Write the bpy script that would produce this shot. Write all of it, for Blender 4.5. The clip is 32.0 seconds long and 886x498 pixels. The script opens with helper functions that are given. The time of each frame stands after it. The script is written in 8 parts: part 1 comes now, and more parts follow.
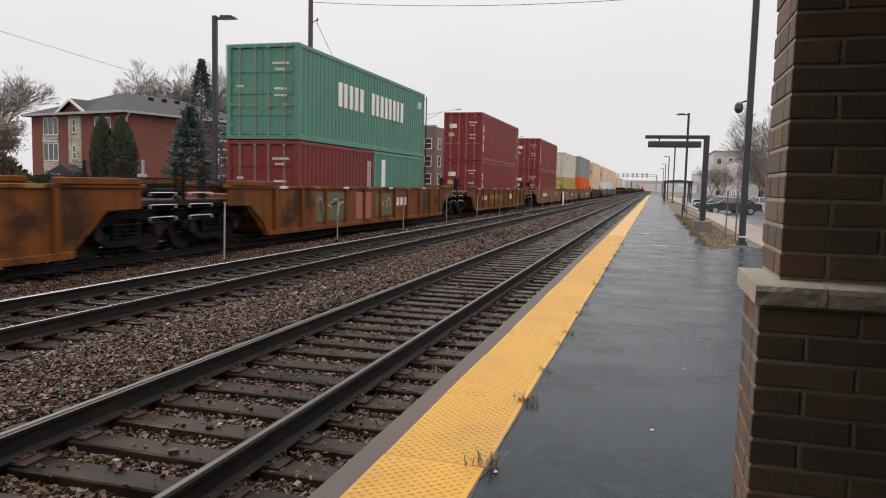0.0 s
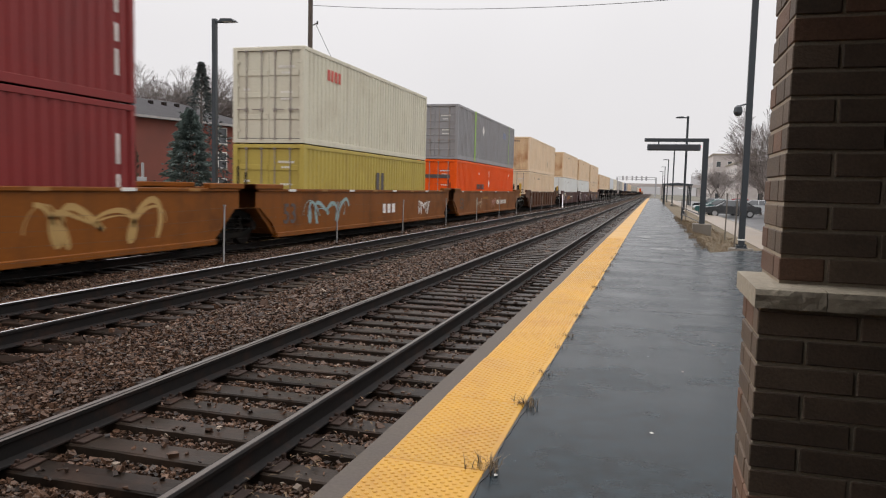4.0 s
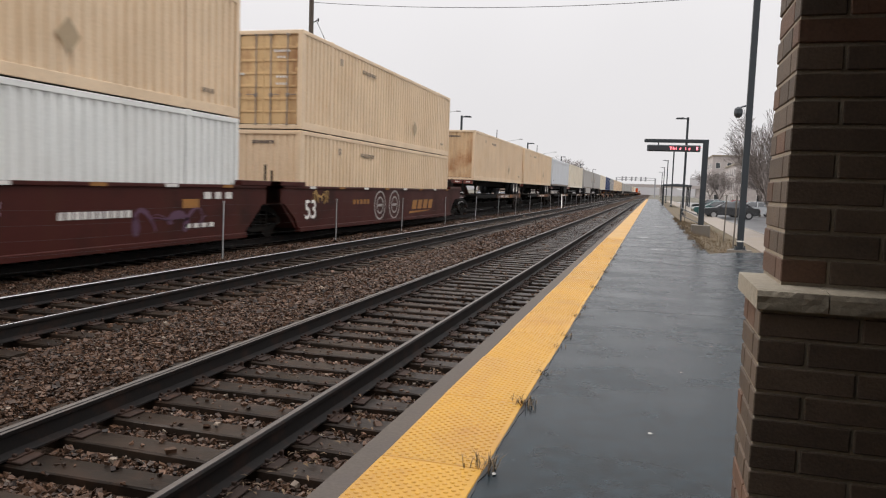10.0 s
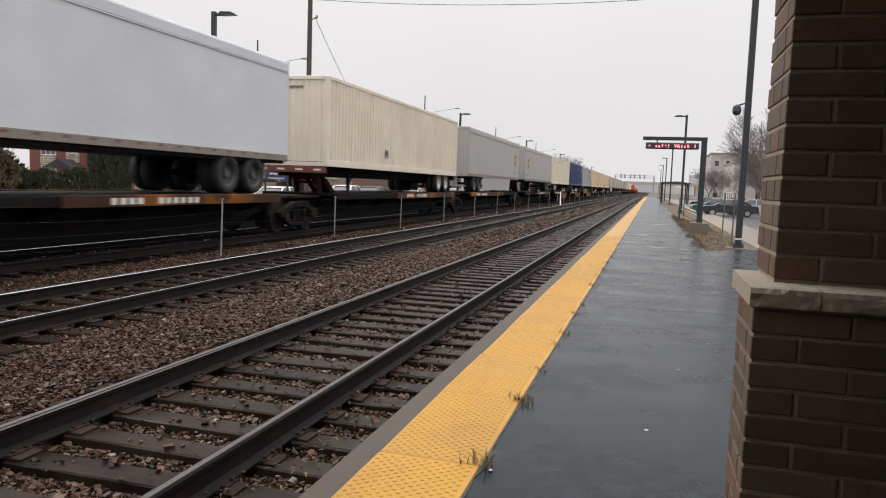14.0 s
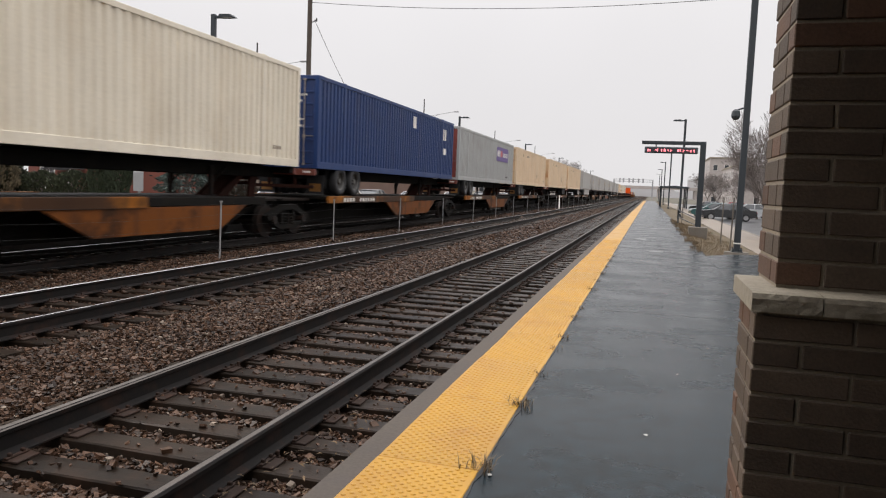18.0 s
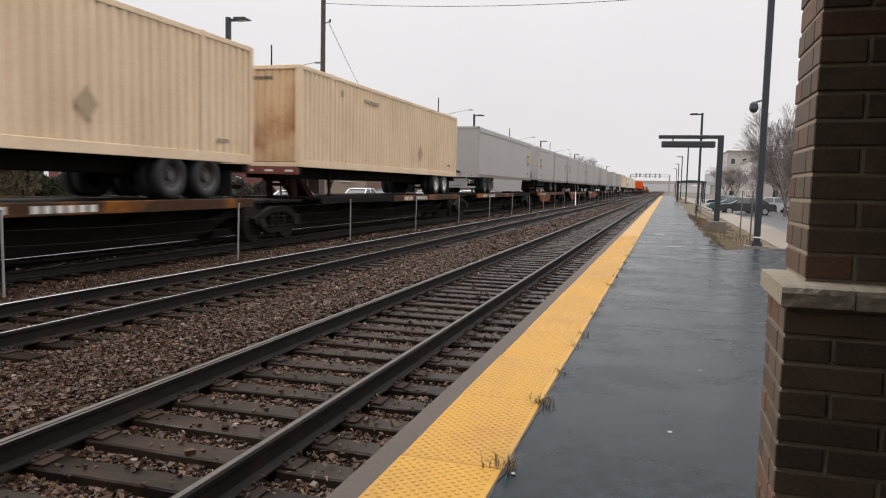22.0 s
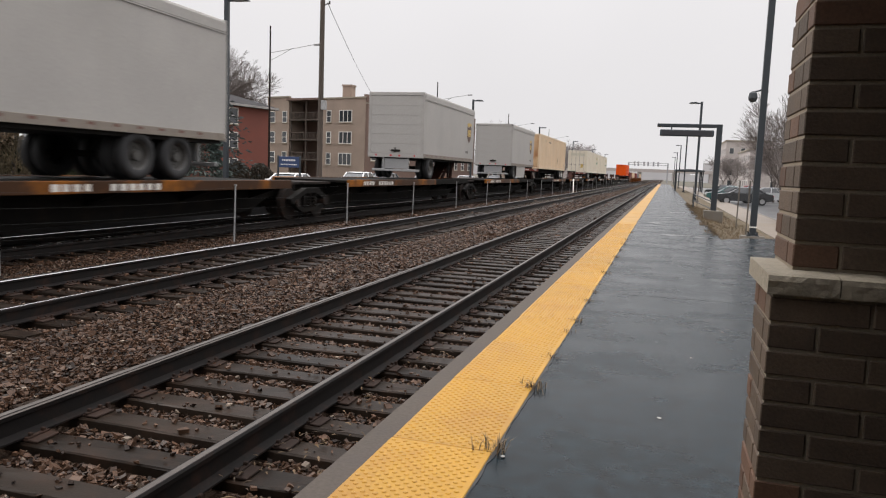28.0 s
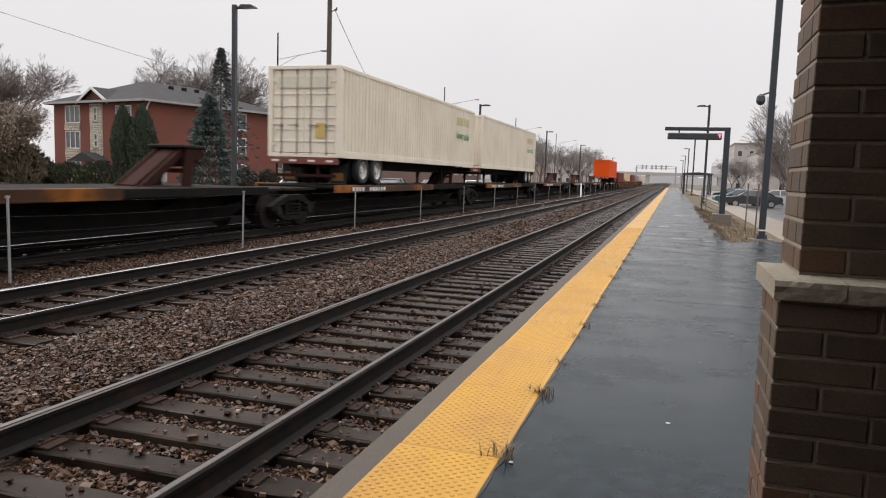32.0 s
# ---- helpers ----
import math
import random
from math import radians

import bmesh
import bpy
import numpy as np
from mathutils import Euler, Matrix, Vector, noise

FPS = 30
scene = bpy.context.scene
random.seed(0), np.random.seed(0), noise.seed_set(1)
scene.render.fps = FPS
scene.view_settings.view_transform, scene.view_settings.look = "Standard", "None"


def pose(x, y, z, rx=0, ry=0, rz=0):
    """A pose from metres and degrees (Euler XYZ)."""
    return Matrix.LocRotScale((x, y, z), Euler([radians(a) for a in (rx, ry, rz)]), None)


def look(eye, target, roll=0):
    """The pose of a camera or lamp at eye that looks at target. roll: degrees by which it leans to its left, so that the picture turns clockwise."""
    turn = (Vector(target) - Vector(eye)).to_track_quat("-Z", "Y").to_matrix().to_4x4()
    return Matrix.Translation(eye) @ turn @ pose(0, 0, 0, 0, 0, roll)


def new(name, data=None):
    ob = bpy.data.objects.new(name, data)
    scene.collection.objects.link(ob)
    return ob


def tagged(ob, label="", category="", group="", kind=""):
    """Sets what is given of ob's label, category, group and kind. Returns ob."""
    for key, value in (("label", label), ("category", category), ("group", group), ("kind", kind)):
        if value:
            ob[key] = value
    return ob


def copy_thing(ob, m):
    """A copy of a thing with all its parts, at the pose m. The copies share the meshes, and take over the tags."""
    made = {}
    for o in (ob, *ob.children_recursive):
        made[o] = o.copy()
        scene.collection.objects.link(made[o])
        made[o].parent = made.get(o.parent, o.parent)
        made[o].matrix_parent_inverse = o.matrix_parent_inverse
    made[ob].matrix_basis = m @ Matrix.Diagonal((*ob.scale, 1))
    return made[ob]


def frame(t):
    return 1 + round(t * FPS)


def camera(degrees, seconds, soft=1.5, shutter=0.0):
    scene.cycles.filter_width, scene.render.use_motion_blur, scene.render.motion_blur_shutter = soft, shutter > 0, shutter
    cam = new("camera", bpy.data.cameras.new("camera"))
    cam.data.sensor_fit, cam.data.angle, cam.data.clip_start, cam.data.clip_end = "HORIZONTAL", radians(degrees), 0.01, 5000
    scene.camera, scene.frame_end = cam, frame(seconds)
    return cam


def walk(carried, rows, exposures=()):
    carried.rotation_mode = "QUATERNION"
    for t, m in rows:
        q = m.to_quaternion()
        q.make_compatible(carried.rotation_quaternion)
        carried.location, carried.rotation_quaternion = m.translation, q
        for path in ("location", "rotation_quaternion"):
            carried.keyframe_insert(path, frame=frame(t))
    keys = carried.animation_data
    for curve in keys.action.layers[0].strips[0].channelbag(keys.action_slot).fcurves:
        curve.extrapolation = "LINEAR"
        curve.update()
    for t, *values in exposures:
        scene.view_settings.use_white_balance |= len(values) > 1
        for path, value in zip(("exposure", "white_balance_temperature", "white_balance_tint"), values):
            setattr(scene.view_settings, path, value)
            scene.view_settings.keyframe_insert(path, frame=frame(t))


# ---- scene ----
cam = camera(62.98, 32.0, soft=1.15, shutter=0.24)
# seconds, x, y, z, yaw, pitch, roll of the hand-held camera
PATH = [
    (0.0, 0.000, 0.000, 1.450, 16.19, -5.09, -1.39),
    (0.5, -0.005, -0.004, 1.450, 16.05, -5.18, -1.52),
    (1.0, -0.008, -0.006, 1.451, 16.06, -5.26, -1.30),
    (1.5, -0.007, -0.007, 1.448, 16.16, -5.28, -1.57),
    (2.0, -0.004, -0.007, 1.452, 15.94, -5.30, -1.25),
    (2.5, 0.001, 0.001, 1.450, 15.78, -5.01, -1.38),
    (3.0, 0.002, -0.004, 1.449, 15.87, -5.34, -1.31),
    (3.5, -0.001, -0.003, 1.451, 16.13, -4.94, -1.42),
    (5.5, 0.003, -0.012, 1.453, 16.17, -4.80, -1.38),
    (6.0, 0.009, -0.010, 1.451, 16.24, -4.73, -1.31),
    (6.5, 0.009, -0.017, 1.453, 16.32, -4.44, -1.28),
    (7.0, 0.010, -0.006, 1.451, 16.30, -4.81, -1.23),
    (7.5, 0.002, -0.009, 1.454, 16.31, -4.65, -1.26),
    (8.0, 0.002, -0.010, 1.451, 16.02, -4.85, -1.44),
    (8.5, -0.001, -0.008, 1.451, 16.13, -4.97, -1.55),
    (9.0, -0.009, -0.008, 1.451, 16.03, -5.09, -1.85),
    (9.5, -0.009, -0.006, 1.449, 16.08, -5.06, -1.91),
    (10.0, -0.011, -0.003, 1.450, 16.09, -4.97, -1.99),
    (10.5, -0.008, -0.010, 1.451, 16.26, -5.03, -2.21),
    (11.0, -0.004, -0.015, 1.453, 16.22, -4.87, -2.14),
    (11.5, 0.003, -0.016, 1.451, 16.23, -4.92, -1.91),
    (12.0, 0.000, -0.017, 1.452, 16.37, -5.03, -2.02),
    (12.5, -0.004, -0.011, 1.450, 16.20, -5.30, -2.08),
    (13.0, 0.001, -0.004, 1.450, 15.90, -5.34, -1.66),
    (13.5, 0.002, -0.006, 1.449, 16.18, -5.34, -1.99),
    (14.0, 0.001, -0.015, 1.451, 16.00, -5.17, -2.05),
    (14.5, 0.001, -0.008, 1.450, 15.92, -5.18, -2.12),
    (16.5, -0.010, -0.012, 1.448, 15.67, -5.26, -2.39),
    (17.0, -0.011, -0.009, 1.452, 16.12, -4.90, -2.36),
    (17.5, -0.008, -0.011, 1.449, 15.99, -4.98, -2.45),
    (18.0, -0.007, -0.007, 1.452, 15.91, -4.91, -2.28),
    (18.5, -0.007, -0.005, 1.452, 15.98, -4.81, -2.32),
    (19.0, -0.006, -0.008, 1.452, 16.03, -4.85, -2.10),
    (19.5, -0.006, -0.009, 1.448, 16.23, -5.20, -2.16),
    (20.0, -0.005, -0.009, 1.447, 16.37, -5.49, -1.87),
    (20.5, -0.004, 0.005, 1.446, 15.91, -5.76, -1.43),
    (21.0, -0.012, 0.005, 1.446, 16.17, -5.78, -1.74),
    (21.5, -0.022, 0.004, 1.450, 16.27, -5.48, -1.47),
    (22.0, -0.029, 0.002, 1.450, 17.12, -5.07, -1.32),
    (22.5, -0.029, -0.007, 1.452, 17.52, -4.83, -1.76),
    (23.0, -0.004, -0.004, 1.451, 17.29, -4.80, -1.57),
    (23.5, 0.016, -0.016, 1.455, 16.94, -4.65, -1.44),
    (24.0, 0.019, -0.021, 1.453, 16.90, -5.09, -1.43),
    (24.5, 0.009, -0.019, 1.451, 17.27, -4.99, -1.76),
    (26.5, -0.003, -0.010, 1.450, 17.17, -5.35, -2.02),
    (27.0, -0.004, -0.013, 1.448, 17.21, -5.52, -2.12),
    (27.5, -0.010, -0.013, 1.447, 17.08, -6.04, -2.39),
    (28.0, -0.008, -0.007, 1.446, 16.97, -6.23, -2.22),
    (28.5, -0.007, -0.003, 1.444, 17.16, -6.48, -2.37),
    (29.0, -0.007, -0.000, 1.443, 16.89, -6.81, -2.48),
    (29.5, -0.011, -0.004, 1.446, 16.92, -6.73, -2.35),
    (30.0, -0.013, -0.007, 1.448, 17.32, -6.71, -2.28),
    (30.5, -0.014, 0.000, 1.446, 17.60, -6.73, -2.41),
    (31.0, -0.012, -0.009, 1.449, 17.49, -6.67, -2.21),
    (31.5, -0.002, -0.008, 1.454, 17.63, -5.96, -1.49),
    (32.0, -0.001, -0.014, 1.454, 17.56, -5.88, -1.84),
]
walk(cam, [(r[0], pose(r[1], r[2], r[3], 90 + r[5], r[6], r[4])) for r in PATH])

# ---- light: an overcast winter sky, dim near the horizon and bright overhead ----
RAIL = -0.185          # top of the rails; the platform is the zero level
TRACKS = (-3.125, -7.325, -11.4)
SUN_EL, SUN_AZ = 41.0, 72.0

world = bpy.data.worlds.new("overcast")
scene.world = world
world.use_nodes = True
wn, wl = world.node_tree.nodes, world.node_tree.links
wn.clear()
w_out = wn.new("ShaderNodeOutputWorld")
w_bg = wn.new("ShaderNodeBackground")
w_sky = wn.new("ShaderNodeTexSky")
w_sky.sky_type = "NISHITA"
w_sky.sun_disc = False
w_sky.sun_elevation, w_sky.sun_rotation = radians(SUN_EL), radians(SUN_AZ)
w_hsv = wn.new("ShaderNodeHueSaturation")
w_hsv.inputs["Saturation"].default_value = 0.12
w_hsv.inputs["Value"].default_value = 0.10
w_tc = wn.new("ShaderNodeTexCoord")
w_sep = wn.new("ShaderNodeSeparateXYZ")
w_max = wn.new("ShaderNodeMath"); w_max.operation = "MAXIMUM"; w_max.inputs[1].default_value = 0.0
w_pow = wn.new("ShaderNodeMath"); w_pow.operation = "POWER"; w_pow.inputs[1].default_value = 2.6
w_mul = wn.new("ShaderNodeMath"); w_mul.operation = "MULTIPLY_ADD"; w_mul.inputs[1].default_value = 3.1; w_mul.inputs[2].default_value = 0.83
w_cloud = wn.new("ShaderNodeTexNoise"); w_cloud.inputs["Scale"].default_value = 2.2; w_cloud.inputs["Detail"].default_value = 4.0
w_cl = wn.new("ShaderNodeMath"); w_cl.operation = "MULTIPLY_ADD"; w_cl.inputs[1].default_value = 0.16; w_cl.inputs[2].default_value = 0.92
w_m2 = wn.new("ShaderNodeMath"); w_m2.operation = "MULTIPLY"
w_col = wn.new("ShaderNodeMix"); w_col.data_type = "RGBA"; w_col.blend_type = "MULTIPLY"; w_col.inputs[0].default_value = 1.0
w_col.inputs[6].default_value = (1.0, 0.975, 0.99, 1)
w_add = wn.new("ShaderNodeMix"); w_add.data_type = "RGBA"; w_add.blend_type = "MIX"; w_add.inputs[0].default_value = 0.08
wl.new(w_tc.outputs["Generated"], w_sep.inputs[0])
wl.new(w_sep.outputs[2], w_max.inputs[0])
wl.new(w_max.outputs[0], w_pow.inputs[0])
wl.new(w_pow.outputs[0], w_mul.inputs[0])
wl.new(w_tc.outputs["Generated"], w_cloud.inputs["Vector"])
wl.new(w_cloud.outputs[0], w_cl.inputs[0])
wl.new(w_mul.outputs[0], w_m2.inputs[0])
wl.new(w_cl.outputs[0], w_m2.inputs[1])
wl.new(w_m2.outputs[0], w_col.inputs[7])
wl.new(w_sky.outputs[0], w_hsv.inputs["Color"])
wl.new(w_col.outputs[2], w_add.inputs[6])
wl.new(w_hsv.outputs[0], w_add.inputs[7])
wl.new(w_add.outputs[2], w_bg.inputs["Color"])
w_bg.inputs["Strength"].default_value = 1.0
wl.new(w_bg.outputs[0], w_out.inputs[0])

sun_data = bpy.data.lights.new("sun", "SUN")
sun_data.energy, sun_data.angle, sun_data.color = 1.4, radians(25), (1.0, 0.96, 0.92)
sun = new("sun", sun_data)
sun.matrix_world = look((-24, 8, 22), (0, 0, 0))

# ---- materials ----
MATS = {}


def M(name, base, rough=0.6, metal=0.0, var=0.18, scale=1.5, fine=45.0, bump=0.15, dist=0.004, stain=None, rand=0.0, spec=0.5, coat=0.0, streak=None, island=0.0):
    """A surface with broad and fine variation, stains, vertical streaks and a relief."""
    if name in MATS:
        return MATS[name]
    m = bpy.data.materials.new(name)
    m.use_nodes = True
    n, l = m.node_tree.nodes, m.node_tree.links
    b = n["Principled BSDF"]
    b.inputs["Metallic"].default_value = metal
    b.inputs["Specular IOR Level"].default_value = spec
    b.inputs["Coat Weight"].default_value = coat
    b.inputs["Coat Roughness"].default_value = 0.15
    tc = n.new("ShaderNodeTexCoord")
    vec = tc.outputs["Object"]
    if rand or island:
        oi = n.new("ShaderNodeObjectInfo") if rand else n.new("ShaderNodeNewGeometry")
        rout = oi.outputs["Random"] if rand else oi.outputs["Random Per Island"]
        off = n.new("ShaderNodeMath"); off.operation = "MULTIPLY"; off.inputs[1].default_value = 37.0
        l.new(rout, off.inputs[0])
        add = n.new("ShaderNodeVectorMath"); add.operation = "ADD"
        l.new(vec, add.inputs[0]); l.new(off.outputs[0], add.inputs[1])
        vec = add.outputs[0]
    big = n.new("ShaderNodeTexNoise"); big.inputs["Scale"].default_value = scale; big.inputs["Detail"].default_value = 5.0
    sml = n.new("ShaderNodeTexNoise"); sml.inputs["Scale"].default_value = fine; sml.inputs["Detail"].default_value = 3.0
    l.new(vec, big.inputs["Vector"]); l.new(vec, sml.inputs["Vector"])
    s = n.new("ShaderNodeMath"); s.operation = "ADD"
    l.new(big.outputs[0], s.inputs[0]); l.new(sml.outputs[0], s.inputs[1])
    r = n.new("ShaderNodeMapRange")
    r.inputs["From Min"].default_value, r.inputs["From Max"].default_value = 0.6, 1.4
    r.inputs["To Min"].default_value, r.inputs["To Max"].default_value = 1 - var, 1 + var
    l.new(s.outputs[0], r.inputs["Value"])
    val = r.outputs[0]
    if rand or island:
        rr = n.new("ShaderNodeMapRange")
        k = rand or island
        rr.inputs["To Min"].default_value, rr.inputs["To Max"].default_value = 1 - k, 1 + k
        l.new(rout, rr.inputs["Value"])
        mu = n.new("ShaderNodeMath"); mu.operation = "MULTIPLY"
        l.new(val, mu.inputs[0]); l.new(rr.outputs[0], mu.inputs[1])
        val = mu.outputs[0]
    c = n.new("ShaderNodeMix"); c.data_type = "RGBA"; c.blend_type = "MULTIPLY"; c.inputs[0].default_value = 1.0
    c.inputs[6].default_value = (*base, 1)
    l.new(val, c.inputs[7])
    col = c.outputs[2]
    if stain:
        sc, amount, sscale = stain
        sn = n.new("ShaderNodeTexNoise"); sn.inputs["Scale"].default_value = sscale; sn.inputs["Detail"].default_value = 6.0; sn.inputs["Roughness"].default_value = 0.65
        l.new(vec, sn.inputs["Vector"])
        sr = n.new("ShaderNodeMapRange")
        sr.inputs["From Min"].default_value, sr.inputs["From Max"].default_value = 0.5, 0.72
        sr.inputs["To Max"].default_value = amount
        l.new(sn.outputs[0], sr.inputs["Value"])
        sm = n.new("ShaderNodeMix"); sm.data_type = "RGBA"; sm.inputs[7].default_value = (*sc, 1)
        l.new(sr.outputs[0], sm.inputs[0]); l.new(col, sm.inputs[6])
        col = sm.outputs[2]
    if streak:
        kc, kamount, kscale = streak
        mp = n.new("ShaderNodeMapping"); mp.inputs["Scale"].default_value = (kscale, kscale, kscale * 0.1)
        kn = n.new("ShaderNodeTexNoise"); kn.inputs["Scale"].default_value = 1.0; kn.inputs["Detail"].default_value = 5.0
        l.new(vec, mp.inputs["Vector"]); l.new(mp.outputs[0], kn.inputs["Vector"])
        kr = n.new("ShaderNodeMapRange")
        kr.inputs["From Min"].default_value, kr.inputs["From Max"].default_value = 0.52, 0.75
        kr.inputs["To Max"].default_value = kamount
        l.new(kn.outputs[0], kr.inputs["Value"])
        km = n.new("ShaderNodeMix"); km.data_type = "RGBA"; km.inputs[7].default_value = (*kc, 1)
        l.new(kr.outputs[0], km.inputs[0]); l.new(col, km.inputs[6])
        col = km.outputs[2]
    l.new(col, b.inputs["Base Color"])
    ro = n.new("ShaderNodeMapRange")
    ro.inputs["To Min"].default_value, ro.inputs["To Max"].default_value = max(0.03, rough - 0.14), min(1.0, rough + 0.14)
    l.new(big.outputs[0], ro.inputs["Value"]); l.new(ro.outputs[0], b.inputs["Roughness"])
    if bump:
        bp = n.new("ShaderNodeBump"); bp.inputs["Strength"].default_value = bump; bp.inputs["Distance"].default_value = dist
        l.new(sml.outputs[0], bp.inputs["Height"]); l.new(bp.outputs[0], b.inputs["Normal"])
    MATS[name] = m
    return m


def glass(name, base=(0.03, 0.035, 0.04), rough=0.06):
    """A dark window pane that mirrors the sky."""
    return M(name, base, rough=rough + 0.1, var=0.1, bump=0.0, spec=0.9)


def glow(name, colour, strength):
    m = bpy.data.materials.new(name)
    m.use_nodes = True
    b = m.node_tree.nodes["Principled BSDF"]
    b.inputs["Base Color"].default_value = (*colour, 1)
    b.inputs["Emission Color"].default_value = (*colour, 1)
    b.inputs["Emission Strength"].default_value = strength
    return m


RUST = (0.10, 0.035, 0.012)
DIRT = (0.05, 0.035, 0.025)
m_steel = M("dark_steel", (0.017, 0.014, 0.0125), rough=0.7, spec=0.10, stain=((0.05, 0.02, 0.01), 0.5, 3.0))
m_black = M("black_underframe", (0.0095, 0.0088, 0.0080), rough=0.8, spec=0.08, stain=((0.022, 0.016, 0.011), 0.6, 2.0))
m_railside = M("rail_side", (0.010, 0.0085, 0.008), rough=0.7, spec=0.15, stain=((0.05, 0.022, 0.012), 0.4, 5.0))
m_raildull = M("dull_rail_head", (0.13, 0.115, 0.105), rough=0.42, metal=0.8, var=0.2, bump=0.03)
m_railtop = M("rail_head", (0.55, 0.54, 0.54), rough=0.16, metal=0.9, var=0.1, bump=0.03)
m_tie = M("tie_wood", (0.0185, 0.0135, 0.0102), rough=0.34, spec=0.08, var=0.40, scale=3, fine=60, bump=0.22, rand=0.35, stain=((0.040, 0.022, 0.014), 0.6, 4.0))
m_plate = M("tie_plate", (0.024, 0.014, 0.010), rough=0.75, spec=0.2, stain=((0.05, 0.02, 0.01), 0.6, 9.0), rand=0.2)
m_stone = M("ballast_stone", (0.052, 0.0290, 0.0180), rough=0.42, spec=0.16, var=0.5, scale=0.7, fine=90, bump=0.3, island=0.85)
m_bed = M("ballast_bed", (0.034, 0.021, 0.014), rough=0.9, spec=0.08, var=0.6, scale=7.0, fine=24.0, bump=1.0, dist=0.05, stain=((0.055, 0.038, 0.027), 0.6, 16.0))
m_conc = M("concrete", (0.125, 0.108, 0.088), rough=0.7, var=0.25, stain=((0.13, 0.12, 0.11), 0.6, 2.0), bump=0.3)
m_edge = M("platform_edge", (0.070, 0.058, 0.048), rough=0.7, spec=0.2, var=0.25, stain=((0.06, 0.05, 0.05), 0.5, 2.0), bump=0.3)
m_yellow = M("tactile_yellow", (0.37, 0.192, 0.013), rough=0.40, spec=0.42, var=0.14, scale=1.3, fine=70, bump=0.12, dist=0.002, rand=0.07, stain=((0.27, 0.12, 0.016), 0.6, 2.2))
m_mortar = M("mortar", (0.25, 0.208, 0.155), rough=0.9, var=0.25, bump=0.5, fine=120)
m_brickd = M("brick_brown", (0.088, 0.062, 0.043), rough=0.75, var=0.3, scale=9, fine=110, bump=0.6, rand=0.22, stain=((0.05, 0.032, 0.024), 0.4, 12))
m_brickr = M("brick_red", (0.112, 0.060, 0.037), rough=0.75, var=0.3, scale=9, fine=110, bump=0.6, rand=0.25)
m_lime = M("limestone", (0.27, 0.235, 0.18), rough=0.85, var=0.22, scale=14, fine=60, bump=0.6, dist=0.007)
m_pole = M("black_pole_paint", (0.021, 0.027, 0.033), rough=0.45, var=0.2)
m_galv = M("galvanised", (0.33, 0.33, 0.33), rough=0.45, metal=0.5, var=0.2)
m_grass = M("winter_grass", (0.085, 0.060, 0.031), rough=0.9, var=0.5, scale=2, fine=30, bump=0.8, dist=0.03, stain=((0.045, 0.050, 0.02), 0.7, 1.2))
m_blade = M("dry_grass_blade", (0.12, 0.082, 0.043), rough=0.85, var=0.2, island=0.5, bump=0)
m_road = M("wet_street", (0.045, 0.045, 0.047), rough=0.35, var=0.3, scale=0.3, fine=30, bump=0.2)
m_walk = M("pavement_concrete", (0.16, 0.13, 0.10), rough=0.55, var=0.25, scale=0.6, bump=0.2)
m_wood = M("utility_pole_wood", (0.075, 0.058, 0.046), rough=0.85, var=0.35, scale=2, fine=40, bump=0.5, streak=((0.03, 0.025, 0.02), 0.7, 9))
m_bark = M("bark", (0.115, 0.097, 0.086), rough=0.9, var=0.35, bump=0.5)
m_twig = M("twigs", (0.165, 0.142, 0.132), rough=0.9, var=0.3, bump=0)
m_tyre = M("tyre_rubber", (0.014, 0.014, 0.015), rough=0.75, var=0.3)
m_rimw = M("white_wheel", (0.50, 0.485, 0.45), rough=0.5, var=0.2, stain=((0.16, 0.12, 0.09), 0.7, 4))
m_white = M("white_marking", (0.72, 0.70, 0.66), rough=0.6, var=0.15, stain=((0.35, 0.3, 0.27), 0.4, 3))


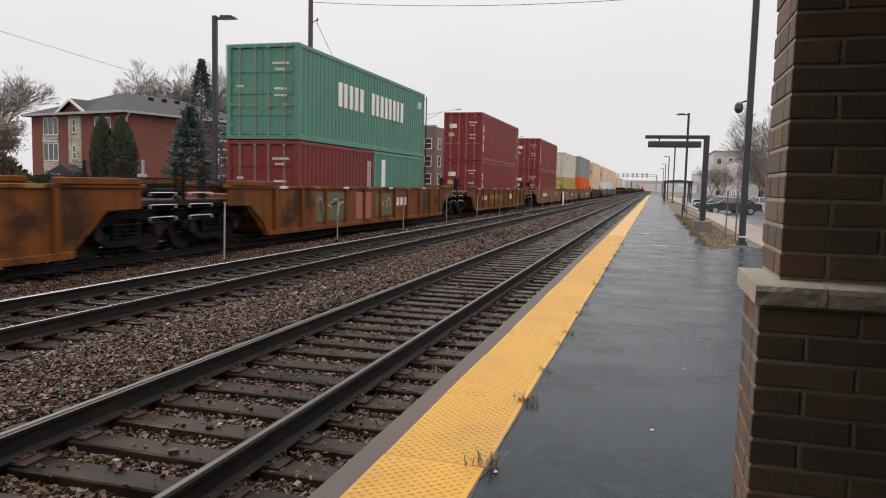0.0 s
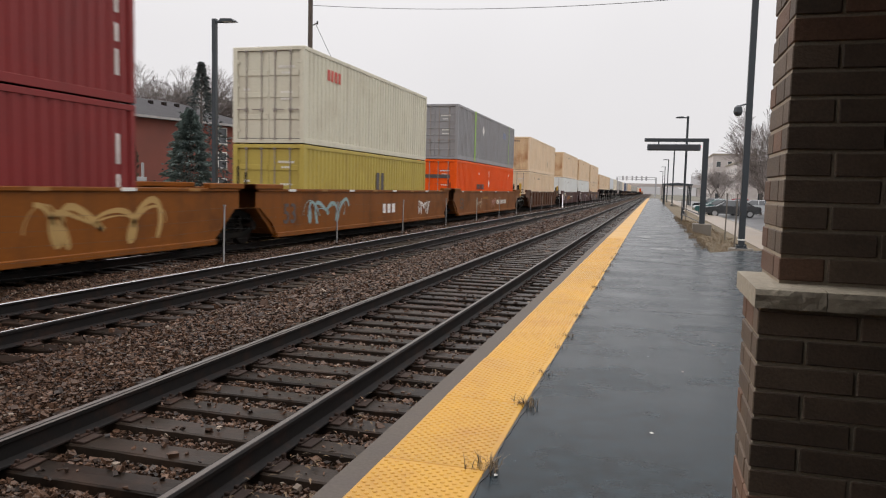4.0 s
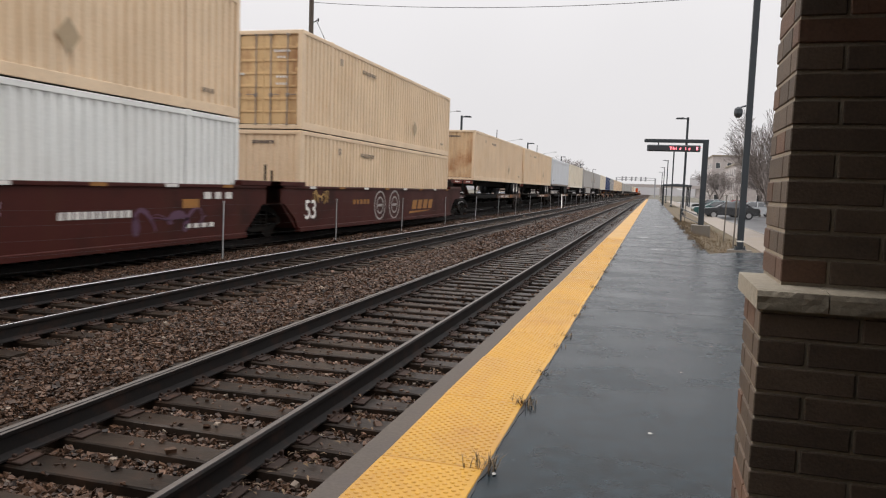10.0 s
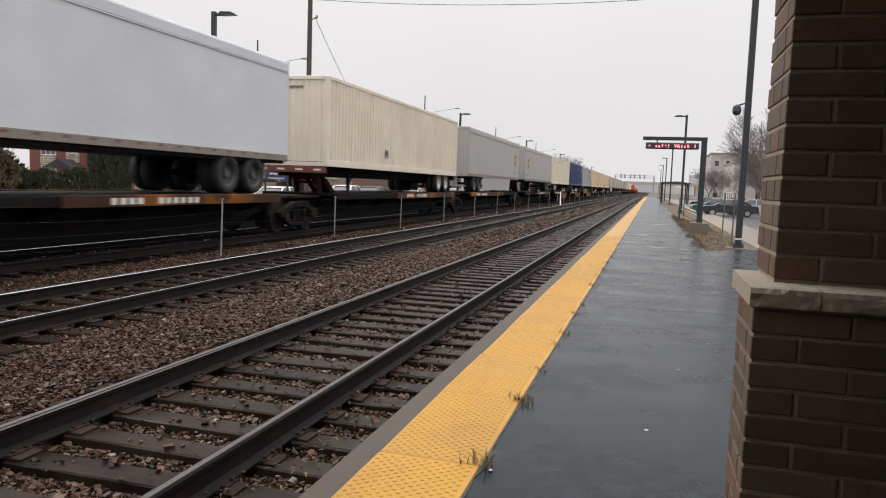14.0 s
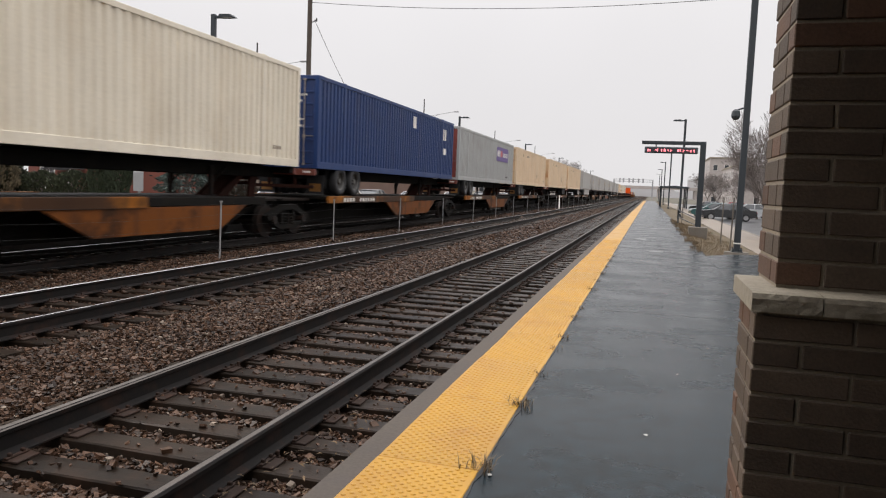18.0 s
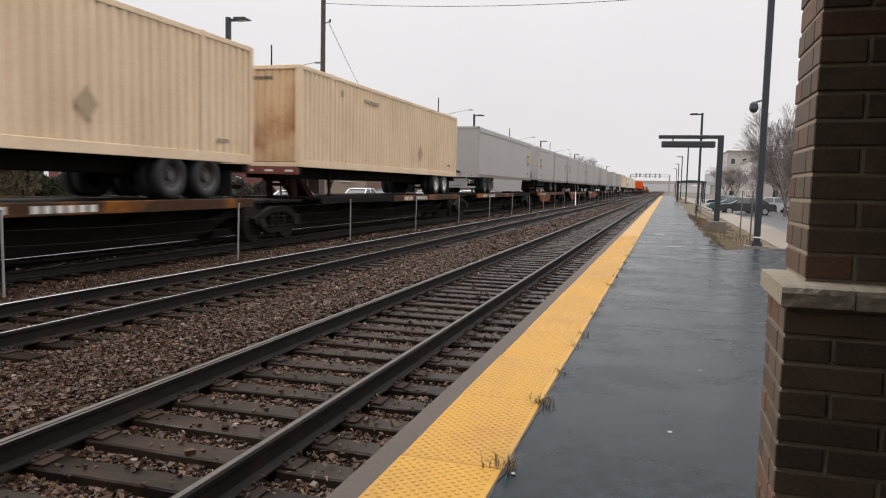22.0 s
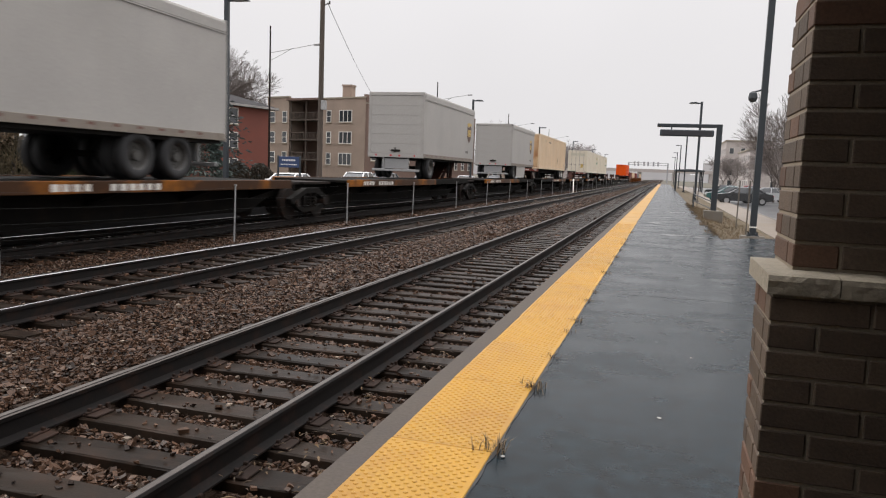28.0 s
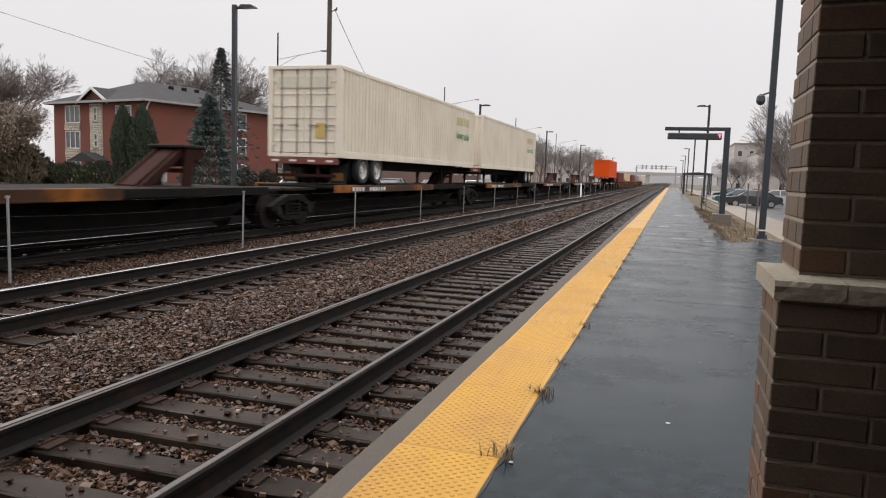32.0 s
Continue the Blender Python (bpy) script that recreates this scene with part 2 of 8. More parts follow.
def wet_asphalt():
    """Dark blacktop with damp and puddled patches drawn out along the platform."""
    m = bpy.data.materials.new("wet_asphalt")
    m.use_nodes = True
    n, l = m.node_tree.nodes, m.node_tree.links
    b = n["Principled BSDF"]
    b.inputs["Specular IOR Level"].default_value = 0.15
    tc = n.new("ShaderNodeTexCoord")
    mp = n.new("ShaderNodeMapping"); mp.inputs["Scale"].default_value = (0.7, 1.0, 1.0)
    l.new(tc.outputs["Object"], mp.inputs[0])
    big = n.new("ShaderNodeTexNoise"); big.inputs["Scale"].default_value = 1.5; big.inputs["Detail"].default_value = 9.0; big.inputs["Roughness"].default_value = 0.6
    l.new(mp.outputs[0], big.inputs["Vector"])
    fine = n.new("ShaderNodeTexNoise"); fine.inputs["Scale"].default_value = 130.0; fine.inputs["Detail"].default_value = 4.0
    l.new(tc.outputs["Object"], fine.inputs["Vector"])
    mid = n.new("ShaderNodeTexNoise"); mid.inputs["Scale"].default_value = 9.0; mid.inputs["Detail"].default_value = 6.0
    l.new(tc.outputs["Object"], mid.inputs["Vector"])
    s = n.new("ShaderNodeMath"); s.operation = "ADD"; l.new(mid.outputs[0], s.inputs[0]); l.new(fine.outputs[0], s.inputs[1])
    r = n.new("ShaderNodeMapRange")
    r.inputs["From Min"].default_value, r.inputs["From Max"].default_value = 0.7, 1.3
    r.inputs["To Min"].default_value, r.inputs["To Max"].default_value = 0.1, 2.5
    l.new(s.outputs[0], r.inputs["Value"])
    c = n.new("ShaderNodeMix"); c.data_type = "RGBA"; c.blend_type = "MULTIPLY"; c.inputs[0].default_value = 1.0
    c.inputs[6].default_value = (0.0042, 0.0085, 0.0110, 1)
    l.new(r.outputs[0], c.inputs[7]); l.new(c.outputs[2], b.inputs["Base Color"])
    ro = n.new("ShaderNodeMapRange")
    ro.inputs["From Min"].default_value, ro.inputs["From Max"].default_value = 0.35, 0.66
    ro.inputs["To Min"].default_value, ro.inputs["To Max"].default_value = 0.31, 0.19
    l.new(big.outputs[0], ro.inputs["Value"]); l.new(ro.outputs[0], b.inputs["Roughness"])
    bs = n.new("ShaderNodeMapRange")
    bs.inputs["From Min"].default_value, bs.inputs["From Max"].default_value = 0.4, 0.68
    bs.inputs["To Min"].default_value, bs.inputs["To Max"].default_value = 0.40, 0.08
    l.new(big.outputs[0], bs.inputs["Value"])
    bp = n.new("ShaderNodeBump"); bp.inputs["Distance"].default_value = 0.004
    l.new(bs.outputs[0], bp.inputs["Strength"]); l.new(s.outputs[0], bp.inputs["Height"]); l.new(bp.outputs[0], b.inputs["Normal"])
    return m


m_wet = wet_asphalt()


# ---- mesh helpers ----
class Geo:
    """Collects vertices and faces for one mesh."""

    def __init__(self):
        self.v, self.f = [], []

    def add(self, vs, fs):
        o = len(self.v)
        self.v += [tuple(p) for p in vs]
        self.f += [tuple(i + o for i in q) for q in fs]
        return self

    def box(self, x0, x1, y0, y1, z0, z1):
        vs = [(x, y, z) for x in (x0, x1) for y in (y0, y1) for z in (z0, z1)]
        return self.add(vs, [(0, 1, 3, 2), (4, 6, 7, 5), (0, 4, 5, 1), (2, 3, 7, 6), (0, 2, 6, 4), (1, 5, 7, 3)])

    def cbox(self, x0, x1, y0, y1, z0, z1, c=0.01):
        """A box with chamfered edges."""
        lo, hi = (x0, y0, z0), (x1, y1, z1)
        idx, vs = {}, []
        for sx in (0, 1):
            for sy in (0, 1):
                for sz in (0, 1):
                    sg = (sx, sy, sz)
                    for a in range(3):
                        idx[sg, a] = len(vs)
                        vs.append(tuple((hi[k] if sg[k] else lo[k]) if k == a else (hi[k] - c if sg[k] else lo[k] + c) for k in range(3)))
        fs = []
        for a in range(3):
            b, d = [k for k in range(3) if k != a]
            for s in (0, 1):
                q = []
                for u, w in ((0, 0), (1, 0), (1, 1), (0, 1)):
                    sg = [0, 0, 0]; sg[a], sg[b], sg[d] = s, u, w
                    q.append(idx[tuple(sg), a])
                fs.append(q)
            for s in (0, 1):
                for u in (0, 1):
                    e = []
                    for w in (0, 1):
                        sg = [0, 0, 0]; sg[a], sg[b], sg[d] = s, u, w
                        e.append((idx[tuple(sg), a], idx[tuple(sg), b]))
                    if a < b:
                        fs.append((e[0][0], e[1][0], e[1][1], e[0][1]))
        for sx in (0, 1):
            for sy in (0, 1):
                for sz in (0, 1):
                    fs.append((idx[(sx, sy, sz), 0], idx[(sx, sy, sz), 1], idx[(sx, sy, sz), 2]))
        for u in (0, 1):
            for w in (0, 1):
                p = [idx[(u, t, w), 0] for t in (0, 1)]
                q = [idx[(u, t, w), 2] for t in (0, 1)]
                fs.append((p[0], p[1], q[1], q[0]))
                p = [idx[(t, u, w), 1] for t in (0, 1)]
                q = [idx[(t, u, w), 2] for t in (0, 1)]
                fs.append((p[0], p[1], q[1], q[0]))
        return self.add(vs, fs)

    def cyl(self, p, q, r0, r1=None, n=10, caps=True):
        """A tapered tube from p to q."""
        r1 = r0 if r1 is None else r1
        p, q = Vector(p), Vector(q)
        d = (q - p).normalized()
        u = d.orthogonal().normalized(); w = d.cross(u)
        vs = []
        for c, r in ((p, r0), (q, r1)):
            for i in range(n):
                a = 2 * math.pi * i / n
                vs.append(c + u * (r * math.cos(a)) + w * (r * math.sin(a)))
        fs = [(i, (i + 1) % n, n + (i + 1) % n, n + i) for i in range(n)]
        if caps:
            fs += [tuple(range(n - 1, -1, -1)), tuple(range(n, 2 * n))]
        return self.add(vs, fs)

    def extrude(self, outline, axis, a, b):
        """A flat outline in the two other axes, drawn out along an axis from a to b."""
        n = len(outline)
        put = {0: lambda u, w, s: (s, u, w), 1: lambda u, w, s: (u, s, w), 2: lambda u, w, s: (u, w, s)}[axis]
        vs = [put(u, w, a) for u, w in outline] + [put(u, w, b) for u, w in outline]
        fs = [(i, (i + 1) % n, n + (i + 1) % n, n + i) for i in range(n)] + [tuple(range(n - 1, -1, -1)), tuple(range(n, 2 * n))]
        return self.add(vs, fs)

    def mesh(self, name, fix=True):
        me = bpy.data.meshes.new(name)
        me.from_pydata(self.v, [], self.f)
        if fix and len(self.f) < 20000:
            bm = bmesh.new()
            bm.from_mesh(me)
            bmesh.ops.recalc_face_normals(bm, faces=bm.faces)
            bm.to_mesh(me)
            bm.free()
        me.update()
        return me


FINE = {"reporting_mark", "lettering", "number_panel_marks", "door_writing", "front_writing", "board_writing", "twigs", "leaves", "crown", "boughs", "graffiti", "weed", "side_notes", "spring", "pane_bar"}


def part(name, geo, material, parent, label="", at=None, smooth=False, fix=True):
    """One mesh object under a thing or a part. geo: a Geo, or a mesh to share."""
    me = geo if isinstance(geo, bpy.types.Mesh) else geo.mesh(name, fix)
    if not me.materials:
        me.materials.append(material)
    if smooth:
        me.polygons.foreach_set("use_smooth", [True] * len(me.polygons))
    ob = new(name, me)
    ob.parent = parent
    if at is not None:
        ob.location = at
    if name in FINE:
        tagged(ob, kind="stuff")
    return tagged(ob, label)


def thing(name, label, category, group="", kind="", at=(0, 0, 0), turn=0.0):
    ob = new(name)
    ob.location = at
    ob.rotation_euler = (0, 0, radians(turn))
    ob.empty_display_size = 0.2
    return tagged(ob, label, category, group, kind)


def solid(name, geo, material, label, category="", kind="", at=None, group=""):
    """A one-mesh thing."""
    ob = part(name, geo, material, None, label, at)
    return tagged(ob, label, category, group, kind)


def big_mesh(name, verts, faces, material, smooth=False):
    """A mesh of triangles from numpy arrays."""
    me = bpy.data.meshes.new(name)
    me.vertices.add(len(verts)); me.vertices.foreach_set("co", np.asarray(verts, dtype=np.float32).ravel())
    k = len(faces)
    me.loops.add(3 * k); me.loops.foreach_set("vertex_index", np.asarray(faces, dtype=np.int32).ravel())
    me.polygons.add(k); me.polygons.foreach_set("loop_start", np.arange(0, 3 * k, 3, dtype=np.int32))
    me.update(calc_edges=True)
    if not smooth:
        me.shade_flat()
    me.materials.append(material)
    return me

# ---- ground, trackbed, platform ----
def sheet(name, outline, z, material, label, kind="structure", thick=0.3):
    """A level slab with the given outline, its top at z."""
    g = Geo().extrude(outline, 2, z - thick, z)
    return solid(name, g, material, label, kind=kind)


m_earth = M("ground_earth", (0.085, 0.075, 0.055), rough=0.9, var=0.4, scale=0.2, fine=6, bump=0.4, dist=0.05, stain=((0.05, 0.065, 0.03), 0.6, 0.15))
ground = Geo()
gx = [-2500, -400, -90, -60, -40, -26, -19, -16.6, -13.4, -12.9, -10.0, -9.5, -5.6, -5.2, -1.9, -1.5, 1.3, 1.6, 3.0, 6.0, 12, 40, 120, 400, 2500]
gz = [-0.9, -0.9, -0.8, -0.75, -0.7, -0.6, -0.6, -0.6, -0.66, -0.60, -0.60, -0.60, -0.60, -0.60, -0.50, -0.50, -0.50, -0.46, -0.5, -0.6, -0.7, -0.8, -0.9, -0.9, -0.9]
gy = [-400, -60, -10, 0, 10, 20, 40, 80, 160, 320, 700, 3000]
ground.add([(x, y, z) for y in gy for x, z in zip(gx, gz)],
           [(j * len(gx) + i, j * len(gx) + i + 1, (j + 1) * len(gx) + i + 1, (j + 1) * len(gx) + i) for j in range(len(gy) - 1) for i in range(len(gx) - 1)])
solid("ground", ground, m_earth, "damp winter earth reaching the misty horizon", kind="structure")

bed = Geo()
bx = [-13.3, -12.75, -10.1, -9.6, -9.2, -8.75, -5.9, -5.4, -5.0, -4.6, -1.7, -1.48]
bz = [-0.62, -0.455, -0.455, -0.40, -0.40, -0.455, -0.455, -0.40, -0.40, -0.455, -0.455, -0.44]
rng = random.Random(5)
by = [-12 + 0.5 * i for i in range(130)] + [53 + 8 * i for i in range(110)]
bed.add([(x, y, z + rng.uniform(-0.012, 0.012)) for y in by for x, z in zip(bx, bz)],
        [(j * len(bx) + i, j * len(bx) + i + 1, (j + 1) * len(bx) + i + 1, (j + 1) * len(bx) + i) for j in range(len(by) - 1) for i in range(len(bx) - 1)])
solid("trackbed", bed, m_bed, "brown-grey crushed stone ballast under three tracks", kind="structure")

platform = solid("platform", Geo().extrude([(-1.34, -0.46), (-1.34, -0.004), (-0.78, -0.004), (-0.775, 0.0), (0.3, 0.006), (1.42, 0.0), (1.45, -0.02), (1.45, -0.46)], 1, -14, 190), m_wet,
                 "wet black asphalt station platform with puddles", kind="structure")
part("platform_edge", Geo().extrude([(-1.475, -0.5), (-1.475, -0.012), (-1.465, -0.002), (-1.323, -0.002), (-1.323, -0.5)], 1, -14, 190), m_edge, platform, "grey concrete platform nosing")

# sealed joints across the blacktop, worn patches and standing water
m_tar_gap = M("tar_and_gap_shade", (0.006, 0.0065, 0.007), rough=0.45, var=0.3)
for y, x0, x1, tilt in ((9.12, -0.76, 1.42, 0.08), (15.3, -0.76, 1.42, 0.02), (21.4, -0.76, 1.42, 0.03), (27.5, -0.76, 1.42, 0.0), (33.6, -0.76, 1.42, 0.02)):
    jt = Geo()
    n = 14
    rj = random.Random(int(y * 10))
    pts = [(x0 + (x1 - x0) * i / n, y + tilt * (i / n) + rj.uniform(-0.012, 0.012)) for i in range(n + 1)]
    jt.add([(x, yy + d, 0.0085) for x, yy in pts for d in (-0.008, 0.008)], [(2 * i, 2 * i + 2, 2 * i + 3, 2 * i + 1) for i in range(n)])
    part("joint", jt, m_tar_gap, platform, "dark sealed joint across the platform", fix=False)
# flat ragged strip: the shade in the gap beside the tiles, painted dark
gap = Geo()
rj = random.Random(8)
gy = [-3 + 0.11 * i for i in range(620)]
gap.add([(x, y, 0.0035) for y in gy for x in (-0.772, -0.750 + rj.uniform(-0.008, 0.014))], [(2 * i, 2 * i + 1, 2 * i + 3, 2 * i + 2) for i in range(len(gy) - 1)])
part("joint", gap, m_tar_gap, platform, "ragged dark strip painted for the shaded gap along the tiles", fix=False)
m_water = M("puddle_water", (0.010, 0.012, 0.013), rough=0.17, var=0.2, bump=0, spec=0.4)
for i, (x, y, rx, ry) in enumerate(((0.40, 19.5, 0.42, 0.22), (0.98, 19.15, 0.22, 0.16), (-0.2, 24.5, 0.25, 0.35), (0.55, 33.0, 0.4, 0.7))):
    rp = random.Random(200 + i)
    n = 26
    ph = [rp.uniform(0, 6.28) for _ in range(4)]
    ring = []
    for q in range(n):
        a = 2 * math.pi * q / n
        k = 1 + 0.22 * math.sin(2 * a + ph[0]) + 0.16 * math.sin(3 * a + ph[1]) + 0.12 * math.sin(5 * a + ph[2])
        ring.append((x + rx * k * math.cos(a), y + ry * k * math.sin(a), 0.0078))
    pd_g = Geo().add(ring + [(x, y, 0.0078)], [(q, (q + 1) % n, n) for q in range(n)])
    solid("puddle", pd_g, m_water, "shallow rain puddle on the platform", kind="structure")

# near side ground beyond the platform: grass verge, walk, car park
verge = Geo()
vx, vz = [1.452, 1.6, 2.3, 3.3, 3.6], [-0.03, -0.10, -0.26, -0.34, -0.36]
vy = [19.5 + 0.6 * i for i in range(42)] + [45 + 6 * i for i in range(26)]
verge.add([(x + rng.uniform(-0.03, 0.03), y, z + rng.uniform(-0.025, 0.025)) for y in vy for x, z in zip(vx, vz)],
          [(j * 5 + i, j * 5 + i + 1, (j + 1) * 5 + i + 1, (j + 1) * 5 + i) for j in range(len(vy) - 1) for i in range(4)])
solid("grass_verge", verge, m_grass, "dry brown grass verge beside the platform", kind="structure")
sheet("side_walk", [(3.55, -3), (5.2, -3), (5.2, 200), (3.55, 200)], -0.335, m_walk, "pale damp concrete walk beside the verge")
sheet("car_park", [(5.4, -20), (16.5, -20), (16.5, 190), (5.4, 190)], -0.47, m_road, "wet grey asphalt car park")
sheet("kerb_walk", [(5.2, -20), (5.4, -20), (5.4, 200), (5.2, 200)], -0.36, m_conc, "pale concrete kerb of the car park")
sheet("lawn_island", [(8.8, 24), (11.0, 24), (11.0, 42), (8.8, 42)], -0.36, m_grass, "brown grass island in the car park")
sheet("paved_apron", [(1.45, -3), (3.55, -3), (3.55, 21.4), (2.2, 20.6), (1.45, 19.6)], -0.04, m_wet, "wet dark paving beside the platform")

# far side: second platform, street, lawn
m_dampdark = M("dark_platform_asphalt", (0.022, 0.023, 0.024), rough=0.6, var=0.3, scale=0.5, bump=0.3)
sheet("far_platform", [(-17.6, -30), (-13.2, -30), (-13.2, 190), (-17.6, 190)], 0.06, m_dampdark, "wet asphalt platform across the tracks", thick=0.75)
sheet("far_walk", [(-19.4, -60), (-17.6, -60), (-17.6, 400), (-19.4, 400)], -0.40, m_walk, "damp concrete walk behind the far platform")
sheet("street", [(-31.0, -120), (-19.4, -120), (-19.4, 500), (-31.0, 500)], -0.52, m_road, "wet grey street along the railway")
sheet("far_lawn", [(-62, -40), (-31.0, -40), (-31.0, 78), (-62, 78)], -0.38, m_grass, "green and brown lawn before the apartment house")

# ---- brick shelter pier beside the camera ----
PX, PY = 0.290, 2.11      # outer corner of its lower part
pier = thing("brick_pier", "dark brown brick pier with a rough limestone ledge", "pillar", kind="structure")
part("mortar_core", Geo().box(PX + 0.006, PX + 0.62, PY + 0.006, PY + 0.322, -0.02, 1.147).box(PX + 0.068, PX + 0.60, PY + 0.131, PY + 0.47, 1.2, 2.86), m_mortar, pier, "pale mortar joints")
rl = random.Random(8)
for i, (x0, x1) in enumerate(((PX - 0.012, PX + 0.163), (PX + 0.166, PX + 0.40), (PX + 0.403, PX + 0.64))):
    g = Geo()
    n = 9
    top, bot = 1.203, 1.149
    vs = []
    for a in range(n + 1):
        x = x0 + (x1 - x0) * a / n
        for z in (bot, bot + 0.018, bot + 0.036, top - 0.004):
            vs.append((x, PY - 0.016 + rl.uniform(-0.0028, 0.0028) + (0.006 if z == top - 0.004 else 0), z))
        vs.append((x, PY + 0.02, top + rl.uniform(-0.001, 0.001)))
        vs.append((x, PY + 0.43, top))
        vs.append((x, PY + 0.43, bot))
    k = 7
    fs = [(a * k + j, a * k + (j + 1) % k, (a + 1) * k + (j + 1) % k, (a + 1) * k + j) for a in range(n) for j in range(k)]
    fs += [tuple(range(k)), tuple(n * k + j for j in range(k))[::-1]]
    g.add(vs, fs)
    part("ledge_stone", g, m_lime, pier, "rough-faced limestone ledge")
# unseen beam that goes with the added roof below
part("roof_beam", Geo().box(PX + 0.0, PX + 0.9, -3.0, 2.7, 2.86, 3.05), M("beam_paint", (0.05, 0.05, 0.05)), pier)
m_umberwall = M("shade_wall_brick", (0.045, 0.030, 0.022), rough=0.85, var=0.3, bump=0.4)
# unseen roof and walls round the camera, added to keep light off the pier
sheet("shelter_roof", [(-0.85, -5.0), (3.6, -5.0), (3.6, 2.5), (-0.35, 2.5), (-0.35, 0.55), (-0.85, 0.55)], 3.15, M("shade_roof_boards", (0.10, 0.075, 0.055), var=0.3), "unseen dark boarded roof added to shade the pier", thick=0.1)
solid("shelter_wall_back", Geo().box(-0.7, 3.5, -2.0, -1.8, -0.02, 3.05), m_umberwall, "unseen dark brick wall behind the camera, added to shade the pier", kind="structure")
solid("shelter_wall_front", Geo().box(-0.78, -0.62, -1.8, 0.45, -0.02, 3.05), m_umberwall, "unseen dark brick wall left of the camera, added to shade the pier", kind="structure")
solid("shelter_wall_side", Geo().box(1.5, 1.7, -1.8, 2.2, -0.02, 3.05), m_umberwall, "unseen dark brick wall right of the camera, added to shade the pier", kind="structure")


# ---- fence between the tracks ----
m_wire = M("fence_wire", (0.06, 0.06, 0.06), rough=0.5, metal=0.6, bump=0)
fence = thing("track_fence", "low wire fence on thin galvanised posts between the tracks", "fence")
post = Geo().cyl((0, 0, -0.5), (0, 0, 0.925), 0.021, n=8).box(-0.026, 0.026, -0.026, 0.026, 0.9, 0.935)
post_me = post.mesh("post"); post_me.materials.append(m_galv)
fy = [2.1 + 6.2 * i for i in range(36)]
for i, y in enumerate(fy):
    p = part("post", post_me, m_galv, fence, at=(-9.4, y, 0))
    p.rotation_euler = (rl.uniform(-0.02, 0.02), rl.uniform(-0.025, 0.025), 0)
for z in (0.86, 0.62, 0.38, 0.14, -0.1):
    g = Geo()
    for a, b in zip(fy[:-1], fy[1:]):
        for k in range(4):
            s0, s1 = k / 4, (k + 1) / 4
            sag = lambda s: -0.05 * 4 * s * (1 - s)
            g.cyl((-9.4, a + (b - a) * s0, z + sag(s0)), (-9.4, a + (b - a) * s1, z + sag(s1)), 0.0022, n=4, caps=False)
    part("wire", g, m_wire, fence)
brace = thing("leaning_post", "pale leaning post pair beside the fence", "post")
part("post", Geo().cyl((-9.0, 76, -0.4), (-9.3, 78.3, 1.0), 0.05, n=6), m_white, brace)
part("post", Geo().cyl((-9.3, 79.0, -0.4), (-9.3, 78.3, 1.0), 0.04, n=6), m_white, brace)


# ---- lamps along the platforms ----
m_lens = M("lamp_lens", (0.35, 0.35, 0.33), rough=0.3)


def platform_lamp(label, side=-1, height=8.0, dome=False):
    """A square dark pole on a concrete footing, with a flat lamp head on a short arm."""
    t = thing("street_lamp", label, "street lamp", "platform lamps")
    f = Geo()
    f.cyl((0, 0, -0.55), (0, 0, -0.03), 0.46, 0.45, n=24)
    f.cyl((0, 0, -0.03), (0, 0, 0.09), 0.36, 0.34, n=20)
    part("footing", f, m_conc, t, "round concrete footing")
    part("base_plate", Geo().cbox(-0.17, 0.17, -0.17, 0.17, 0.09, 0.115, 0.005).cbox(-0.14, -0.06, -0.16, 0.16, 0.115, 0.19, 0.01).cbox(0.06, 0.14, -0.16, 0.16, 0.115, 0.19, 0.01), m_pole, t)
    for sx in (-0.12, 0.12):
        for sy in (-0.12, 0.12):
            part("bolt", Geo().cyl((sx, sy, 0.1), (sx, sy, 0.215), 0.018, n=6), m_steel, t)
    part("pole", Geo().cbox(-0.088, 0.088, -0.088, 0.088, 0.1, height, 0.012), m_pole, t)
    part("pole_band", Geo().box(-0.091, 0.091, -0.091, 0.091, 0.33, 0.37), m_white, t, "pale reflective band")
    part("arm", Geo().cbox(min(0, side * 0.5), max(0, side * 0.5), -0.045, 0.045, height - 0.17, height - 0.07, 0.008), m_pole, t)
    head = part("lamp_head", Geo().extrude([(side * 0.3, height - 0.15), (side * 0.36, height - 0.03), (side * 0.85, height - 0.05), (side * 0.98, height - 0.15)], 1, -0.18, 0.18), m_pole, t)
    part("lens", Geo().box(min(side * 0.42, side * 0.86), max(side * 0.42, side * 0.86), -0.14, 0.14, height - 0.166, height - 0.151), m_lens, head)
    if dome:
        cam_part = part("dome_housing", Geo().cyl((-0.30, -0.02, 4.08), (-0.30, -0.02, 4.22), 0.13, 0.11, n=16).cyl((-0.30, -0.02, 4.22), (-0.30, -0.02, 4.28), 0.11, 0.04, n=16), m_pole, t, "dark camera dome on a bracket")
        g = Geo()
        for k in range(5):
            a0, a1 = math.pi / 2 * k / 5, math.pi / 2 * (k + 1) / 5
            g.cyl((-0.30, -0.02, 4.08 - 0.12 * math.sin(a0)), (-0.30, -0.02, 4.08 - 0.12 * math.sin(a1)), 0.122 * math.cos(a0), 0.122 * math.cos(a1) + 0.001, n=16, caps=False)
        part("dome", g, glass("dome_glass"), cam_part, smooth=True)
        part("bracket", Geo().cyl((-0.30, 0, 4.25), (-0.08, 0, 4.32), 0.025, n=8), m_pole, cam_part)
    return t


